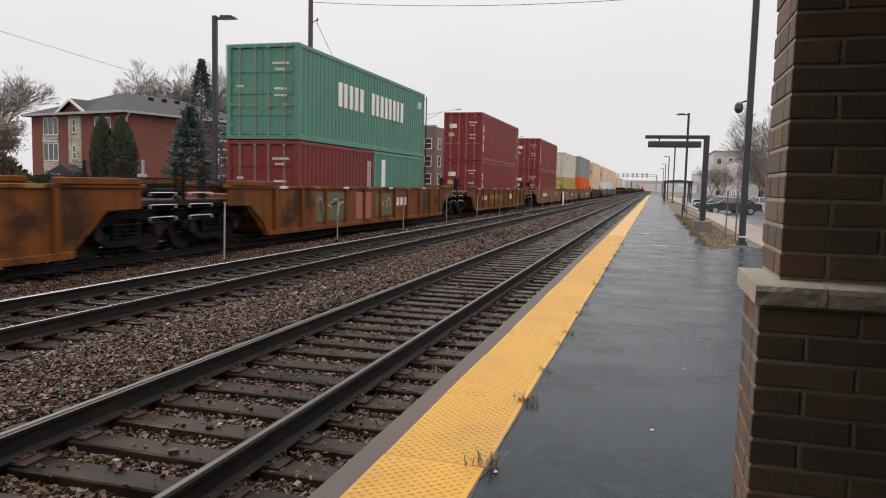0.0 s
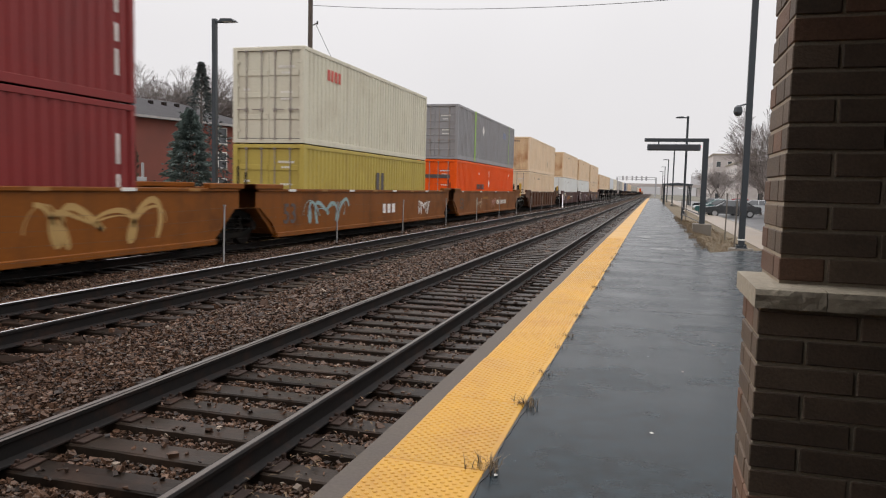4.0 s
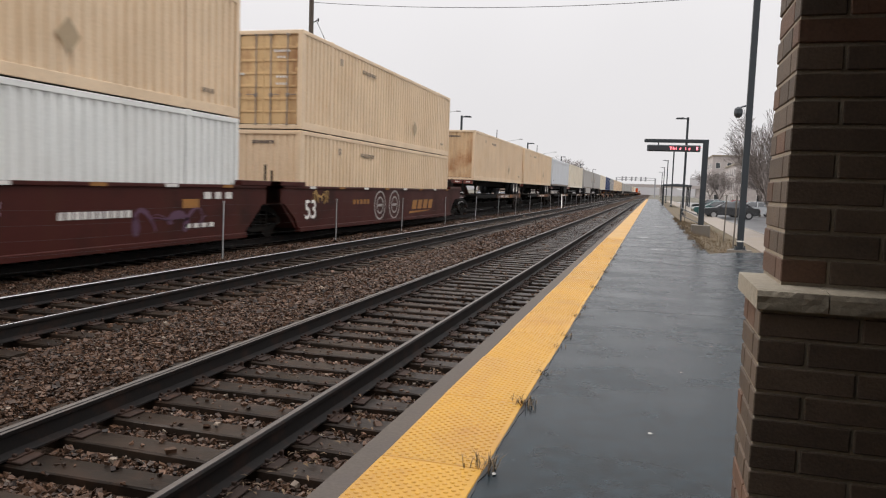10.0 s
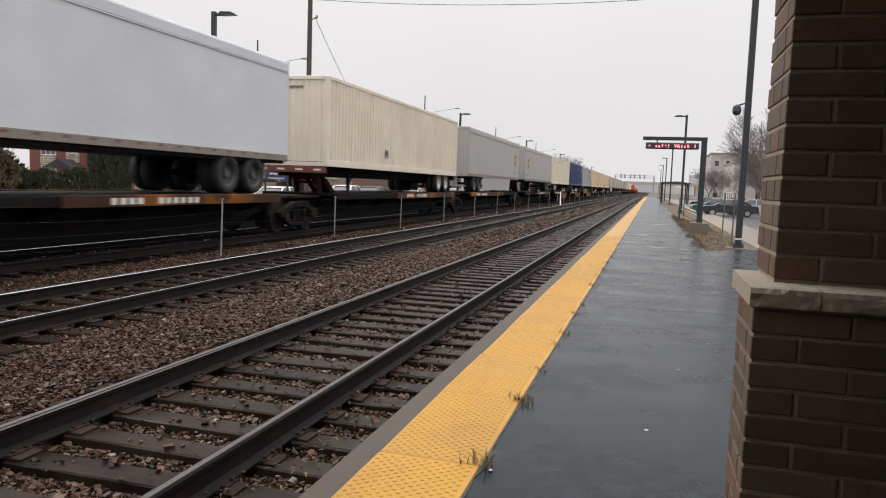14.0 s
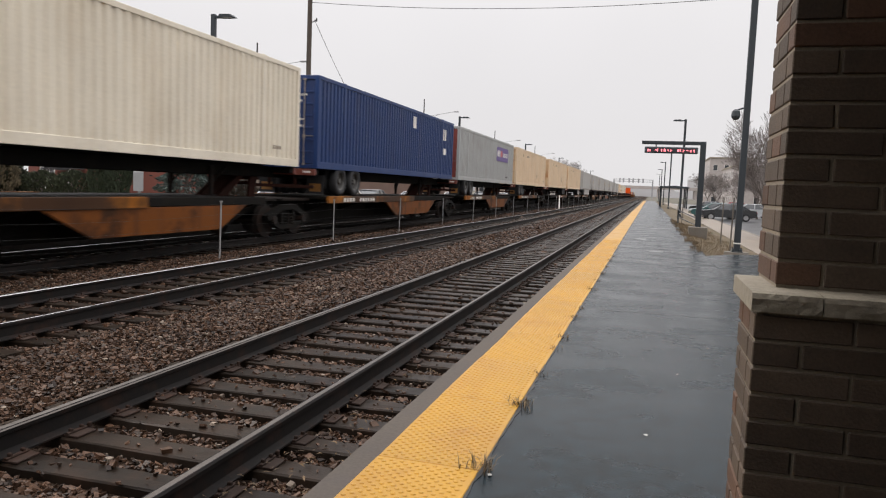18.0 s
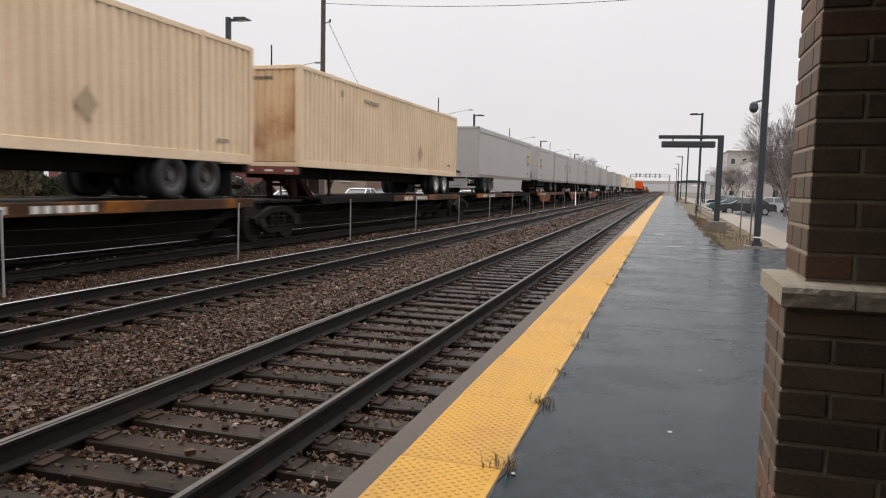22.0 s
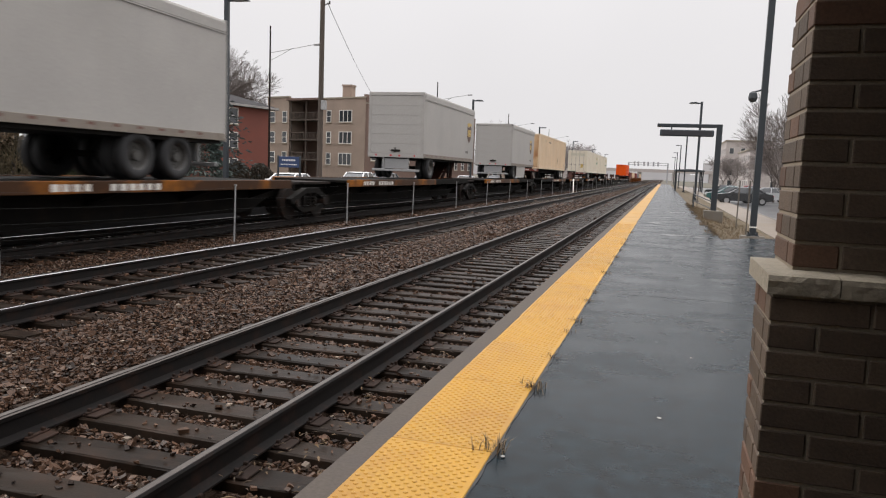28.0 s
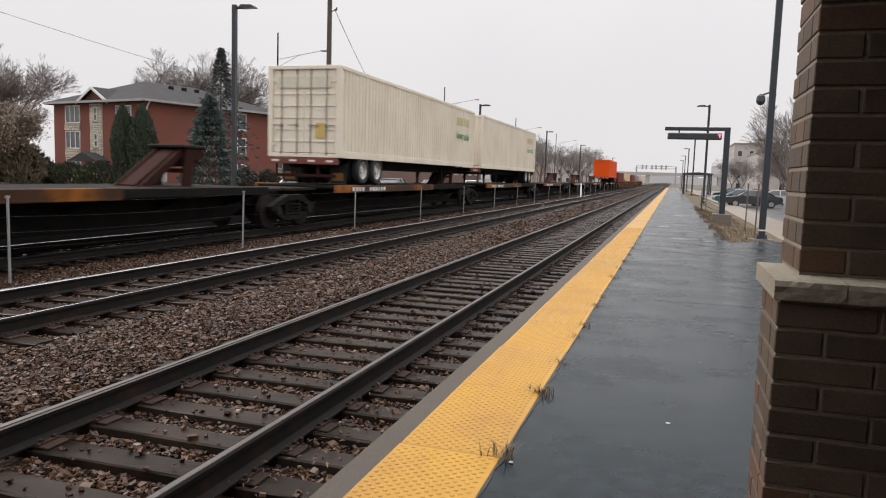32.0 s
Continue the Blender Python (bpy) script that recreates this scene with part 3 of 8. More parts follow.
near_lamp = platform_lamp("tall dark square lamp post with a camera dome beside the platform", -1, 8.0, dome=True)
near_lamp.location = (2.58, 23.0, -0.22)
plain = platform_lamp("tall dark square lamp post beside the platform", -1, 8.0)
plain.location = (2.45, 62.5, -0.30)
for y in (102, 141, 180, 219):
    copy_thing(plain, pose(2.5, y, -0.30))
far_lamp = platform_lamp("dark lamp post on the platform across the tracks", 1, 8.0)
far_lamp.location = (-17.3, 26.05, 0.0)
for y in (65.4, 102.5, 142.0, 181, 220):
    copy_thing(far_lamp, pose(-17.3, y, 0.0))

# ---- platform message sign ----
SY = 31.5
sign = thing("platform_sign", "dark cantilever frame carrying an electronic message board", "sign", at=(1.98, SY, -0.06))
part("footing", Geo().cbox(-0.36, 0.36, -0.36, 0.36, -0.5, 0.29, 0.02), m_conc, sign, "square concrete footing")
part("post", Geo().cbox(-0.11, 0.11, -0.11, 0.11, 0.29, 3.76, 0.012), m_pole, sign)
part("beam", Geo().cbox(-2.42, 0.11, -0.1, 0.1, 3.62, 3.76, 0.012), m_pole, sign)
for x in (-1.85, -0.75):
    part("hanger", Geo().cyl((x, 0, 3.5), (x, 0, 3.64), 0.025, n=8), m_pole, sign)
board = part("message_board", Geo().cbox(-2.30, -0.20, -0.14, 0.14, 3.26, 3.52, 0.03), M("sign_case", (0.045, 0.055, 0.065), rough=0.4), sign)
part("display", Geo().box(-2.22, -0.28, -0.146, -0.141, 3.295, 3.485), M("led_panel", (0.030, 0.030, 0.036), rough=0.35), board, "dark red-black display")
led = glow("lit_led", (1.0, 0.20, 0.24), 2.0)

# railing and thin posts beside the verge
rail_t = thing("hand_rail", "thin dark steel hand rail beside the platform", "railing")
for x, y in ((1.50, 40.0), (1.62, 42.5), (2.25, 37.4)):
    part("upright", Geo().cyl((x, y, -0.35), (x, y, 0.72 if y > 39 else 0.42), 0.028, n=8), m_pole, rail_t)
part("rail_bar", Geo().cyl((1.62, 42.6, 0.72), (1.50, 39.9, 0.72), 0.026, n=8).cyl((1.50, 40.0, 0.72), (2.27, 37.3, 0.42), 0.026, n=8), m_pole, rail_t)
part("rail_bar", Geo().cyl((1.62, 42.5, 0.36), (1.50, 40.0, 0.36), 0.02, n=8).cyl((1.50, 40.0, 0.36), (2.25, 37.4, 0.08), 0.02, n=8), m_pole, rail_t)
m_mpost = M("weathered_post", (0.10, 0.085, 0.07), rough=0.6, var=0.3)
for x, y, h in ((2.62, 25.2, 1.75), (2.72, 29.6, 1.75), (2.0, 47, 1.4), (2.05, 56, 1.3)):
    t = thing("marker_post", "thin grey steel post standing in the verge", "post", "marker posts", at=(x, y, -0.3))
    part("post", Geo().cyl((0, 0, -0.2), (0.02, 0, h), 0.024, n=8), m_mpost, t)
    part("cap", Geo().cyl((0.02, 0, h), (0.02, 0, h + 0.03), 0.03, n=8), m_mpost, t)

# open-sided waiting canopy further along
canopy = thing("waiting_canopy", "dark-roofed waiting canopy on posts further along the platform", "shelter", at=(3.2, 108, -0.2))
part("roof", Geo().extrude([(-1.9, 2.92), (0, 3.06), (1.9, 2.92), (1.9, 2.75), (-1.9, 2.75)], 1, -5, 5), M("canopy_roof", (0.035, 0.042, 0.05)), canopy)
for x in (-1.7, 1.7):
    for y in (-4.4, 0, 4.4):
        part("post", Geo().cbox(x - 0.08, x + 0.08, y - 0.08, y + 0.08, 0, 2.78, 0.01), m_pole, canopy)

# ---- freight train on the far track ----
def travel(t):
    """Metres that the train has gone at t seconds."""
    u = t / 16
    return 259.80 * u + 24.17 * u ** 2 - 4.785 * u ** 3 + 0.524 * u ** 4


Z0, H40, H53 = 0.24, 2.59, 2.90     # floor of the wells, heights of the boxes
MOVERS = []      # things of the train: object, place of their front end along the train, height over the rail


def paint(name, base, **k):
    k.setdefault("stain", ((base[0] * 0.45 + 0.03, base[1] * 0.40 + 0.02, base[2] * 0.35 + 0.012), 0.38, 0.7))
    k.setdefault("streak", ((base[0] * 0.35 + 0.05, base[1] * 0.3 + 0.025, base[2] * 0.3 + 0.01), 0.22, 1.5))
    k.setdefault("spec", 0.3)
    return M(name, base, rough=0.5, var=0.12, scale=0.7, fine=20, bump=0.06, **k)


p_green = paint("green_paint", (0.080, 0.205, 0.150), stain=((0.060, 0.15, 0.115), 0.45, 0.6), streak=((0.07, 0.11, 0.08), 0.3, 1.6))
p_red = paint("oxide_red_paint", (0.15, 0.021, 0.019))
p_maroon = paint("maroon_paint", (0.175, 0.019, 0.018), stain=((0.14, 0.020, 0.018), 0.4, 0.6), streak=((0.11, 0.022, 0.018), 0.25, 1.5))
p_cream = paint("cream_paint", (0.56, 0.53, 0.42))
p_mustard = paint("mustard_paint", (0.40, 0.31, 0.065))
p_grey = paint("grey_paint", (0.25, 0.245, 0.25))
p_slate = paint("slate_paint", (0.26, 0.28, 0.28))
p_orange = paint("orange_paint", (0.70, 0.090, 0.008), stain=((0.55, 0.075, 0.008), 0.4, 0.5), streak=((0.45, 0.07, 0.01), 0.2, 1.4), spec=0.12)
p_tan = paint("tan_paint", (0.675, 0.52, 0.355), stain=((0.50, 0.34, 0.19), 0.35, 0.5), streak=((0.40, 0.22, 0.09), 0.16, 1.3))
p_rusty = paint("rusty_tan_paint", (0.60, 0.42, 0.25), streak=((0.15, 0.055, 0.02), 1.0, 1.1), stain=((0.33, 0.14, 0.05), 0.9, 0.7))
p_worndoor = paint("rusty_door_paint", (0.60, 0.41, 0.21), streak=((0.2, 0.08, 0.03), 0.7, 1.6), stain=((0.30, 0.13, 0.05), 0.8, 1.2))
p_white = paint("white_paint", (0.68, 0.69, 0.665), stain=((0.52, 0.50, 0.46), 0.35, 0.5), streak=((0.45, 0.42, 0.36), 0.18, 1.3))
p_blue = paint("blue_paint", (0.010, 0.034, 0.125))
p_silver = paint("trailer_grey_paint", (0.365, 0.350, 0.330), stain=((0.29, 0.275, 0.255), 0.35, 0.5), streak=((0.27, 0.255, 0.23), 0.18, 1.2))
p_pale = paint("pale_blue_grey_paint", (0.55, 0.575, 0.60), stain=((0.44, 0.45, 0.46), 0.3, 0.5), streak=((0.42, 0.42, 0.42), 0.12, 1.3))
p_ivory = paint("ivory_paint", (0.70, 0.635, 0.52), stain=((0.52, 0.43, 0.31), 0.35, 0.5), streak=((0.48, 0.36, 0.22), 0.22, 1.3))
p_ttx = paint("yellow_orange_car_paint", (0.150, 0.048, 0.0095), stain=((0.040, 0.017, 0.008), 1.9, 0.7), streak=((0.05, 0.022, 0.012), 0.85, 2.5), spec=0.12)
p_ttxn = paint("fresh_orange_car_paint", (0.175, 0.057, 0.0090), stain=((0.085, 0.032, 0.010), 0.8, 0.7), streak=((0.08, 0.035, 0.012), 0.5, 2.5), spec=0.12)
p_brown = paint("brown_car_paint", (0.090, 0.041, 0.022), stain=((0.06, 0.035, 0.025), 0.8, 1.2), spec=0.12)
p_bnsf = paint("dark_red_car_paint", (0.050, 0.0125, 0.0095), stain=((0.020, 0.009, 0.007), 0.9, 0.7), spec=0.12)
p_deck = paint("orange_deck_paint", (0.050, 0.024, 0.012), stain=((0.27, 0.095, 0.012), 1.5, 0.5), streak=((0.02, 0.012, 0.009), 0.5, 1.2), spec=0.12)
p_hitch = M("red_brown_hitch_paint", (0.032, 0.0125, 0.0095), rough=0.85, spec=0.08, var=0.3, stain=((0.02, 0.012, 0.009), 0.8, 2.0))
p_post = paint("yellow_post_paint", (0.48, 0.28, 0.025))
p_mark = M("faded_marking", (0.66, 0.64, 0.60), rough=0.6, var=0.25, stain=((0.25, 0.22, 0.2), 0.5, 3.0))
p_dark = M("dark_marking", (0.06, 0.05, 0.05), rough=0.6)
p_faded = M("faded_dark_marking", (0.24, 0.19, 0.14), rough=0.6, var=0.3)
p_gold = M("gold_marking", (0.52, 0.36, 0.10), rough=0.5)
p_goldold = M("old_gold_marking", (0.26, 0.115, 0.022), rough=0.7, var=0.3)
p_shield = M("brown_marking", (0.085, 0.040, 0.022), rough=0.5)
p_purple = M("purple_panel", (0.075, 0.03, 0.19), rough=0.45)
p_caution = M("caution_red", (0.45, 0.03, 0.03), rough=0.5)
p_rivet = M("dull_reflector", (0.13, 0.06, 0.045), rough=0.5)
p_scrawl = M("pale_scrawl", (0.42, 0.33, 0.22), rough=0.6, var=0.3)
m_rimd = M("grimy_wheel_rim", (0.055, 0.052, 0.048), rough=0.55, var=0.3)
p_ltgreen = M("lime_stripe", (0.25, 0.42, 0.06), rough=0.5)
p_txt_green = M("green_lettering", (0.05, 0.20, 0.10), rough=0.5)
p_bolster = M("dull_red_beam_paint", (0.15, 0.035, 0.022), rough=0.6, var=0.3, stain=((0.05, 0.02, 0.015), 0.7, 2.5))
m_trim = M("grimy_trailer_rail", (0.215, 0.185, 0.155), rough=0.6, var=0.25, stain=((0.10, 0.075, 0.055), 0.6, 1.5))
m_rod = M("worn_locking_rod", (0.27, 0.23, 0.205), rough=0.5, metal=0.3, var=0.25, stain=((0.12, 0.06, 0.03), 0.6, 5.0))
CACHE = {}


def cached(key, build):
    if key not in CACHE:
        CACHE[key] = build()
    return CACHE[key]


def corrugated(L, H, pitch, depth, lo, hi):
    """A ribbed wall in the plane x = 0, facing +x, from lo to L - hi."""
    g = Geo()
    n = max(2, int((L - lo - hi) / pitch))
    step = (L - lo - hi) / n
    prof = []
    for i in range(n):
        y = lo + i * step
        prof += [(0.0, y), (0.0, y + step * 0.42), (-depth, y + step * 0.52), (-depth, y + step * 0.90)]
    prof.append((0.0, L - hi))
    vs = [(x, y, z) for x, y in prof for z in (0.0, H)]
    g.add(vs, [(2 * i, 2 * i + 2, 2 * i + 3, 2 * i + 1) for i in range(len(prof) - 1)])
    return g


def text_mesh(words, size, name, offset=0.0):
    """Built-in letters, standing in the plane x = 0 and read from +x."""
    c = bpy.data.curves.new(name, "FONT")
    c.body, c.size, c.extrude, c.offset = words, size, 0.003, offset
    tmp = bpy.data.objects.new(name, c)
    scene.collection.objects.link(tmp)
    bpy.context.view_layer.update()
    me = bpy.data.meshes.new_from_object(tmp.evaluated_get(bpy.context.evaluated_depsgraph_get()))
    bpy.data.objects.remove(tmp)
    bpy.data.curves.remove(c)
    for v in me.vertices:
        x, y, z = v.co
        v.co = (z, x, y)
    me.name = name
    return me


def bars(y0, z0, w, h, n, gap=0.3, x=0.0, rough=None):
    """A run of upright bars where letters stand."""
    g = Geo()
    step = w / n
    r = random.Random(int(1000 * (y0 + z0 + w)))
    for i in range(n):
        a = y0 + i * step
        b = a + step * (1 - gap) * r.uniform(0.8, 1.0)
        g.box(x, x + 0.004, a, b, z0, z0 + h)
    return g


def end_bars(x0, z0, w, h, n, y=0.0):
    g = Geo()
    step = w / n
    for i in range(n):
        g.box(x0 + i * step, x0 + (i + 0.68) * step, y - 0.004, y, z0, z0 + h)
    return g


def container(label, s, z, L, W, H, mat, end="doors", frame=None, kind53=None, post_in=None, markings=(), end_mat=None, group="containers of the train", doors53=False):
    """A freight container with ribbed walls, frame posts, corner castings and an end of doors or a ribbed front."""
    t = thing("shipping_container", label, "container", group)
    fr = frame or mat
    hw = W / 2
    post_in = (L - 12.19) / 2 if post_in is None and L > 14 else (post_in or 0)
    dim = (L, W, H)
    side = cached(("side", dim, mat.name), lambda: corrugated(L, H - 0.27, 0.278, 0.036 if L < 14 else 0.05, 0.12, 0.12).mesh("side_panel"))
    part("side_panel", side, mat, t, at=(hw - 0.012, 0, 0.16))
    q = part("side_panel", cached(("side2", dim, mat.name), lambda: corrugated(L, H - 0.27, 0.278, 0.03, 0.12, 0.12).mesh("side_panel")), mat, t, at=(-hw + 0.012, L, 0.16))
    q.rotation_euler = (0, 0, math.pi)
    part("roof", cached(("roof", dim, mat.name), lambda: Geo().box(-hw + 0.02, hw - 0.02, 0.02, L - 0.02, H - 0.05, H - 0.012).mesh("roof")), mat, t)
    part("floor_frame", cached(("floor", dim), lambda: Geo().box(-hw + 0.03, hw - 0.03, 0.03, L - 0.03, 0.02, 0.15).mesh("floor_frame")), m_black, t)
    for sx in (-1, 1):
        part("bottom_rail", cached(("brail", L, fr.name, H), lambda: Geo().cbox(-0.03, 0.03, 0.15, L - 0.15, 0.0, 0.165 if L < 14 else 0.22, 0.008).mesh("bottom_rail")), fr, t, at=(sx * (hw - 0.032), 0, 0))
        part("top_rail", cached(("trail", L, fr.name, H), lambda: Geo().cbox(-0.03, 0.03, 0.15, L - 0.15, H - 0.12, H, 0.008).mesh("top_rail")), fr, t, at=(sx * (hw - 0.032), 0, 0))
        for y in (0.0, L - 0.16):
            part("corner_post", cached(("cpost", H, fr.name), lambda: Geo().cbox(-0.08, 0.08, 0, 0.16, 0.1, H - 0.1, 0.012).mesh("corner_post")), fr, t, at=(sx * (hw - 0.08), y, 0))
        if post_in > 0.5:
            for y in (post_in, L - post_in - 0.18):
                part("lift_post", cached(("lpost", H, fr.name), lambda: Geo().cbox(-0.05, 0.012, 0, 0.18, 0.0, H + 0.02, 0.01).mesh("lift_post")), fr, t, at=(sx * (hw - 0.006), y, 0)).rotation_euler = (0, 0, 0 if sx > 0 else math.pi)
    cast = cached(("cast", fr.name), lambda: Geo().cbox(-0.09, 0.09, 0, 0.18, 0, 0.118, 0.014).mesh("corner_casting"))
    for sx in (-1, 1):
        for y in (0.0, L - 0.18):
            for zz in (0.0, H - 0.118):
                part("corner_casting", cast, fr, t, at=(sx * (hw - 0.088), y - 0.002, zz + 0.001))
    em = end_mat or mat
    if end == "doors":
        for sx in (-1, 1):
            key = ("door", dim, em.name, doors53)

            def build():
                return Geo().cbox(0.005, hw - 0.165, 0.0, 0.05, 0.14, H - 0.13, 0.008).mesh("door")
            d = part("door", cached(key, build), em, t, at=(0, 0.05, 0))
            if sx < 0:
                d.scale = (-1, 1, 1)
            n_rib, w_rib = (6, 0.07) if doors53 else (3, 0.16)
            rib = cached(("drib", W, em.name, doors53), lambda: Geo().cbox(0.05, hw - 0.21, -0.022, 0.001, -w_rib / 2, w_rib / 2, 0.008).mesh("door_rib"))
            for i in range(n_rib):
                part("door_rib", rib, em, d, at=(0, 0, 0.14 + (H - 0.27) * (i + 1) / (n_rib + 1)))
            for x in (0.22, 0.72):
                part("locking_bar", cached(("lbar", H, mat.name), lambda: Geo().cyl((0, 0, 0.1), (0, 0, H - 0.1), 0.019, n=8).cbox(-0.05, 0.05, -0.02, 0.02, 0.95, 1.06, 0.006).cbox(0.0, 0.3, -0.035, -0.015, 1.0, 1.03, 0.004)
                     .cbox(-0.035, 0.035, -0.03, 0.03, 0.10, 0.17, 0.005).cbox(-0.035, 0.035, -0.03, 0.03, H - 0.17, H - 0.10, 0.005).mesh("locking_bar")), m_rod, d, at=(x * (hw - 0.18) / 1.0, -0.045, 0))
            for zz in (0.4, 1.05, 1.75, H - 0.45):
                part("hinge", cached(("hinge", em.name), lambda: Geo().cbox(-0.07, 0.05, -0.02, 0.015, -0.05, 0.05, 0.006).mesh("hinge")), em, d, at=(hw - 0.16, -0.012, zz))
        part("door_sill", cached(("sill", W, fr.name), lambda: Geo().cbox(-hw + 0.16, hw - 0.16, 0.0, 0.12, 0.0, 0.13, 0.01).mesh("door_sill")), fr, t)
        part("door_header", cached(("head", W, H, fr.name), lambda: Geo().cbox(-hw + 0.16, hw - 0.16, 0.0, 0.12, H - 0.12, H, 0.01).mesh("door_header")), fr, t)
        part("door_writing", cached(("dw", W, H), lambda: end_bars(0.35, H * 0.78, 0.55, 0.07, 7, 0.026).add(*_eb(0.45, H * 0.72, 0.3, 0.06, 3)).add(*_eb(0.42, H * 0.52, 0.42, 0.06, 4)).add(*_eb(0.42, H * 0.45, 0.42, 0.06, 4)).add(*_eb(-0.85, H * 0.55, 0.3, 0.07, 1)).mesh("door_writing")), p_mark, t, "rows of small pale writing")
    else:
        w = cached(("nose", dim, em.name), lambda: corrugated(W, H - 0.24, 0.21, 0.035, 0.15, 0.15).mesh("front_panel"))
        nz = part("front_panel", w, em, t, at=(hw, 0.03, 0.12))
        nz.rotation_euler = (0, 0, -math.pi / 2)
        nz.location = (-hw, 0.03, 0.12)
        part("door_sill", cached(("sill", W, fr.name), lambda: Geo().cbox(-hw + 0.16, hw - 0.16, 0.0, 0.12, 0.0, 0.13, 0.01).mesh("door_sill")), fr, t)
        part("front_header", cached(("head", W, H, fr.name), lambda: Geo().cbox(-hw + 0.16, hw - 0.16, 0.0, 0.12, H - 0.12, H, 0.01).mesh("front_header")), fr, t)
        part("front_writing", cached(("nw", W, H), lambda: end_bars(-0.35, H * 0.86, 0.75, 0.1, 9, 0.026).mesh("front_writing")), p_dark, t, "dark row of unreadable characters")
    part("rear_panel", cached(("rear", dim, mat.name), lambda: Geo().box(-hw + 0.1, hw - 0.1, L - 0.08, L - 0.03, 0.1, H - 0.1).mesh("rear_panel")), mat, t)
    for mk in markings:
        part(mk[0], mk[1], mk[2], t, mk[3] if len(mk) > 3 else "", at=mk[4] if len(mk) > 4 else (hw + 0.003, 0, 0))
    if Z0 + 1 < z and L > 6:
        lock = cached("twist_lock", lambda: Geo().cbox(-0.06, 0.06, -0.07, 0.07, -0.034, 0.001, 0.01).mesh("twist_lock"))
        for sx in (-1, 1):
            for y in ((0.1, L - 0.1) if L < 14 else (post_in + 0.09, L - post_in - 0.09)):
                part("twist_lock", lock, m_black, t, at=(sx * (hw - 0.10), y, 0.0))
        z += 0.014
    MOVERS.append((t, s, z))
    return t


def _eb(x0, z0, w, h, n):
    g = end_bars(x0, z0, w, h, n, 0.026)
    return g.v, g.f


# running gear shared by all cars
def rail_truck(parent, y):
    """A two-axle truck under a car, its centre at y."""
    def frame_mesh():
        g = Geo()
        for x in (-1.0, 1.0):
            g.extrude([(-1.25, 0.62), (-1.1, 0.68), (-0.62, 0.84), (-0.3, 0.93), (0.3, 0.93), (0.62, 0.84), (1.1, 0.68), (1.25, 0.62), (1.2, 0.48), (1.03, 0.50), (0.58, 0.70), (0.3, 0.78), (-0.3, 0.78), (-0.58, 0.70), (-1.03, 0.50), (-1.2, 0.48)], 0, x - 0.09, x + 0.09)
            g.extrude([(-1.06, 0.50), (-0.62, 0.40), (-0.45, 0.34), (0.45, 0.34), (0.62, 0.40), (1.06, 0.50), (0.95, 0.38), (0.52, 0.22), (-0.52, 0.22), (-0.95, 0.38)], 0, x - 0.08, x + 0.08)
            for yy in (-0.40, 0.30):
                g.cbox(x - 0.07, x + 0.07, yy, yy + 0.10, 0.32, 0.80, 0.01)
        g.cbox(-0.95, 0.95, -0.22, 0.22, 0.45, 0.80, 0.02)
        return g.mesh("truck_frame")
    fr = part("truck", cached("truckframe", frame_mesh), m_black, parent, "rusty dark steel truck", at=(0, y, 0))

    def spring():
        g = Geo()
        for x in (-1.02, 1.02):
            for yy in (-0.2, 0.0, 0.2):
                for k in range(4):
                    g.cyl((x, yy, 0.36 + 0.09 * k), (x, yy, 0.40 + 0.09 * k), 0.075, n=8)
        return g.mesh("spring")
    part("spring", cached("spring", spring), m_black, fr)
    ws = cached("wheelset", lambda: wheelset_mesh())
    for dy in (-0.89, 0.89):
        part("wheelset", ws, m_steel, fr, at=(0, dy, 0.46), smooth=False)
        for x in (-1.0, 1.0):
            part("bearing_cap", cached("bearing", lambda: Geo().cyl((-0.14, 0, 0), (0.14, 0, 0), 0.12, n=12).mesh("bearing_cap")), m_steel, fr, at=(x, dy, 0.5))
    return fr


def wheelset_mesh():
    g = Geo()
    for sx in (-1, 1):
        x = sx * 0.7535
        a, b = (x - 0.06, x + 0.06)
        g.cyl((a, 0, 0), (b, 0, 0), 0.46, n=24)
        g.cyl((x - sx * 0.085, 0, 0), (x - sx * 0.05, 0, 0), 0.485, n=24)
        g.cyl((x, 0, 0), (x + sx * 0.09, 0, 0), 0.14, n=12)
    g.cyl((-0.8, 0, 0), (0.8, 0, 0), 0.08, n=10)
    return g.mesh("wheelset")


def brake_wheel():
    """An upright hand wheel with a rim, a hub and four spokes."""
    g = Geo()
    n = 14
    for i in range(n):
        a, b = 2 * math.pi * i / n, 2 * math.pi * (i + 1) / n
        g.cyl((0, 0.27 * math.cos(a), 0.27 * math.sin(a)), (0, 0.27 * math.cos(b), 0.27 * math.sin(b)), 0.02, n=5, caps=False)
    for i in range(4):
        a = math.pi / 4 + math.pi / 2 * i
        g.cyl((0, 0, 0), (0, 0.27 * math.cos(a), 0.27 * math.sin(a)), 0.014, n=5, caps=False)
    return g.cyl((-0.03, 0, 0), (0.03, 0, 0), 0.05, n=8).mesh("brake_wheel")


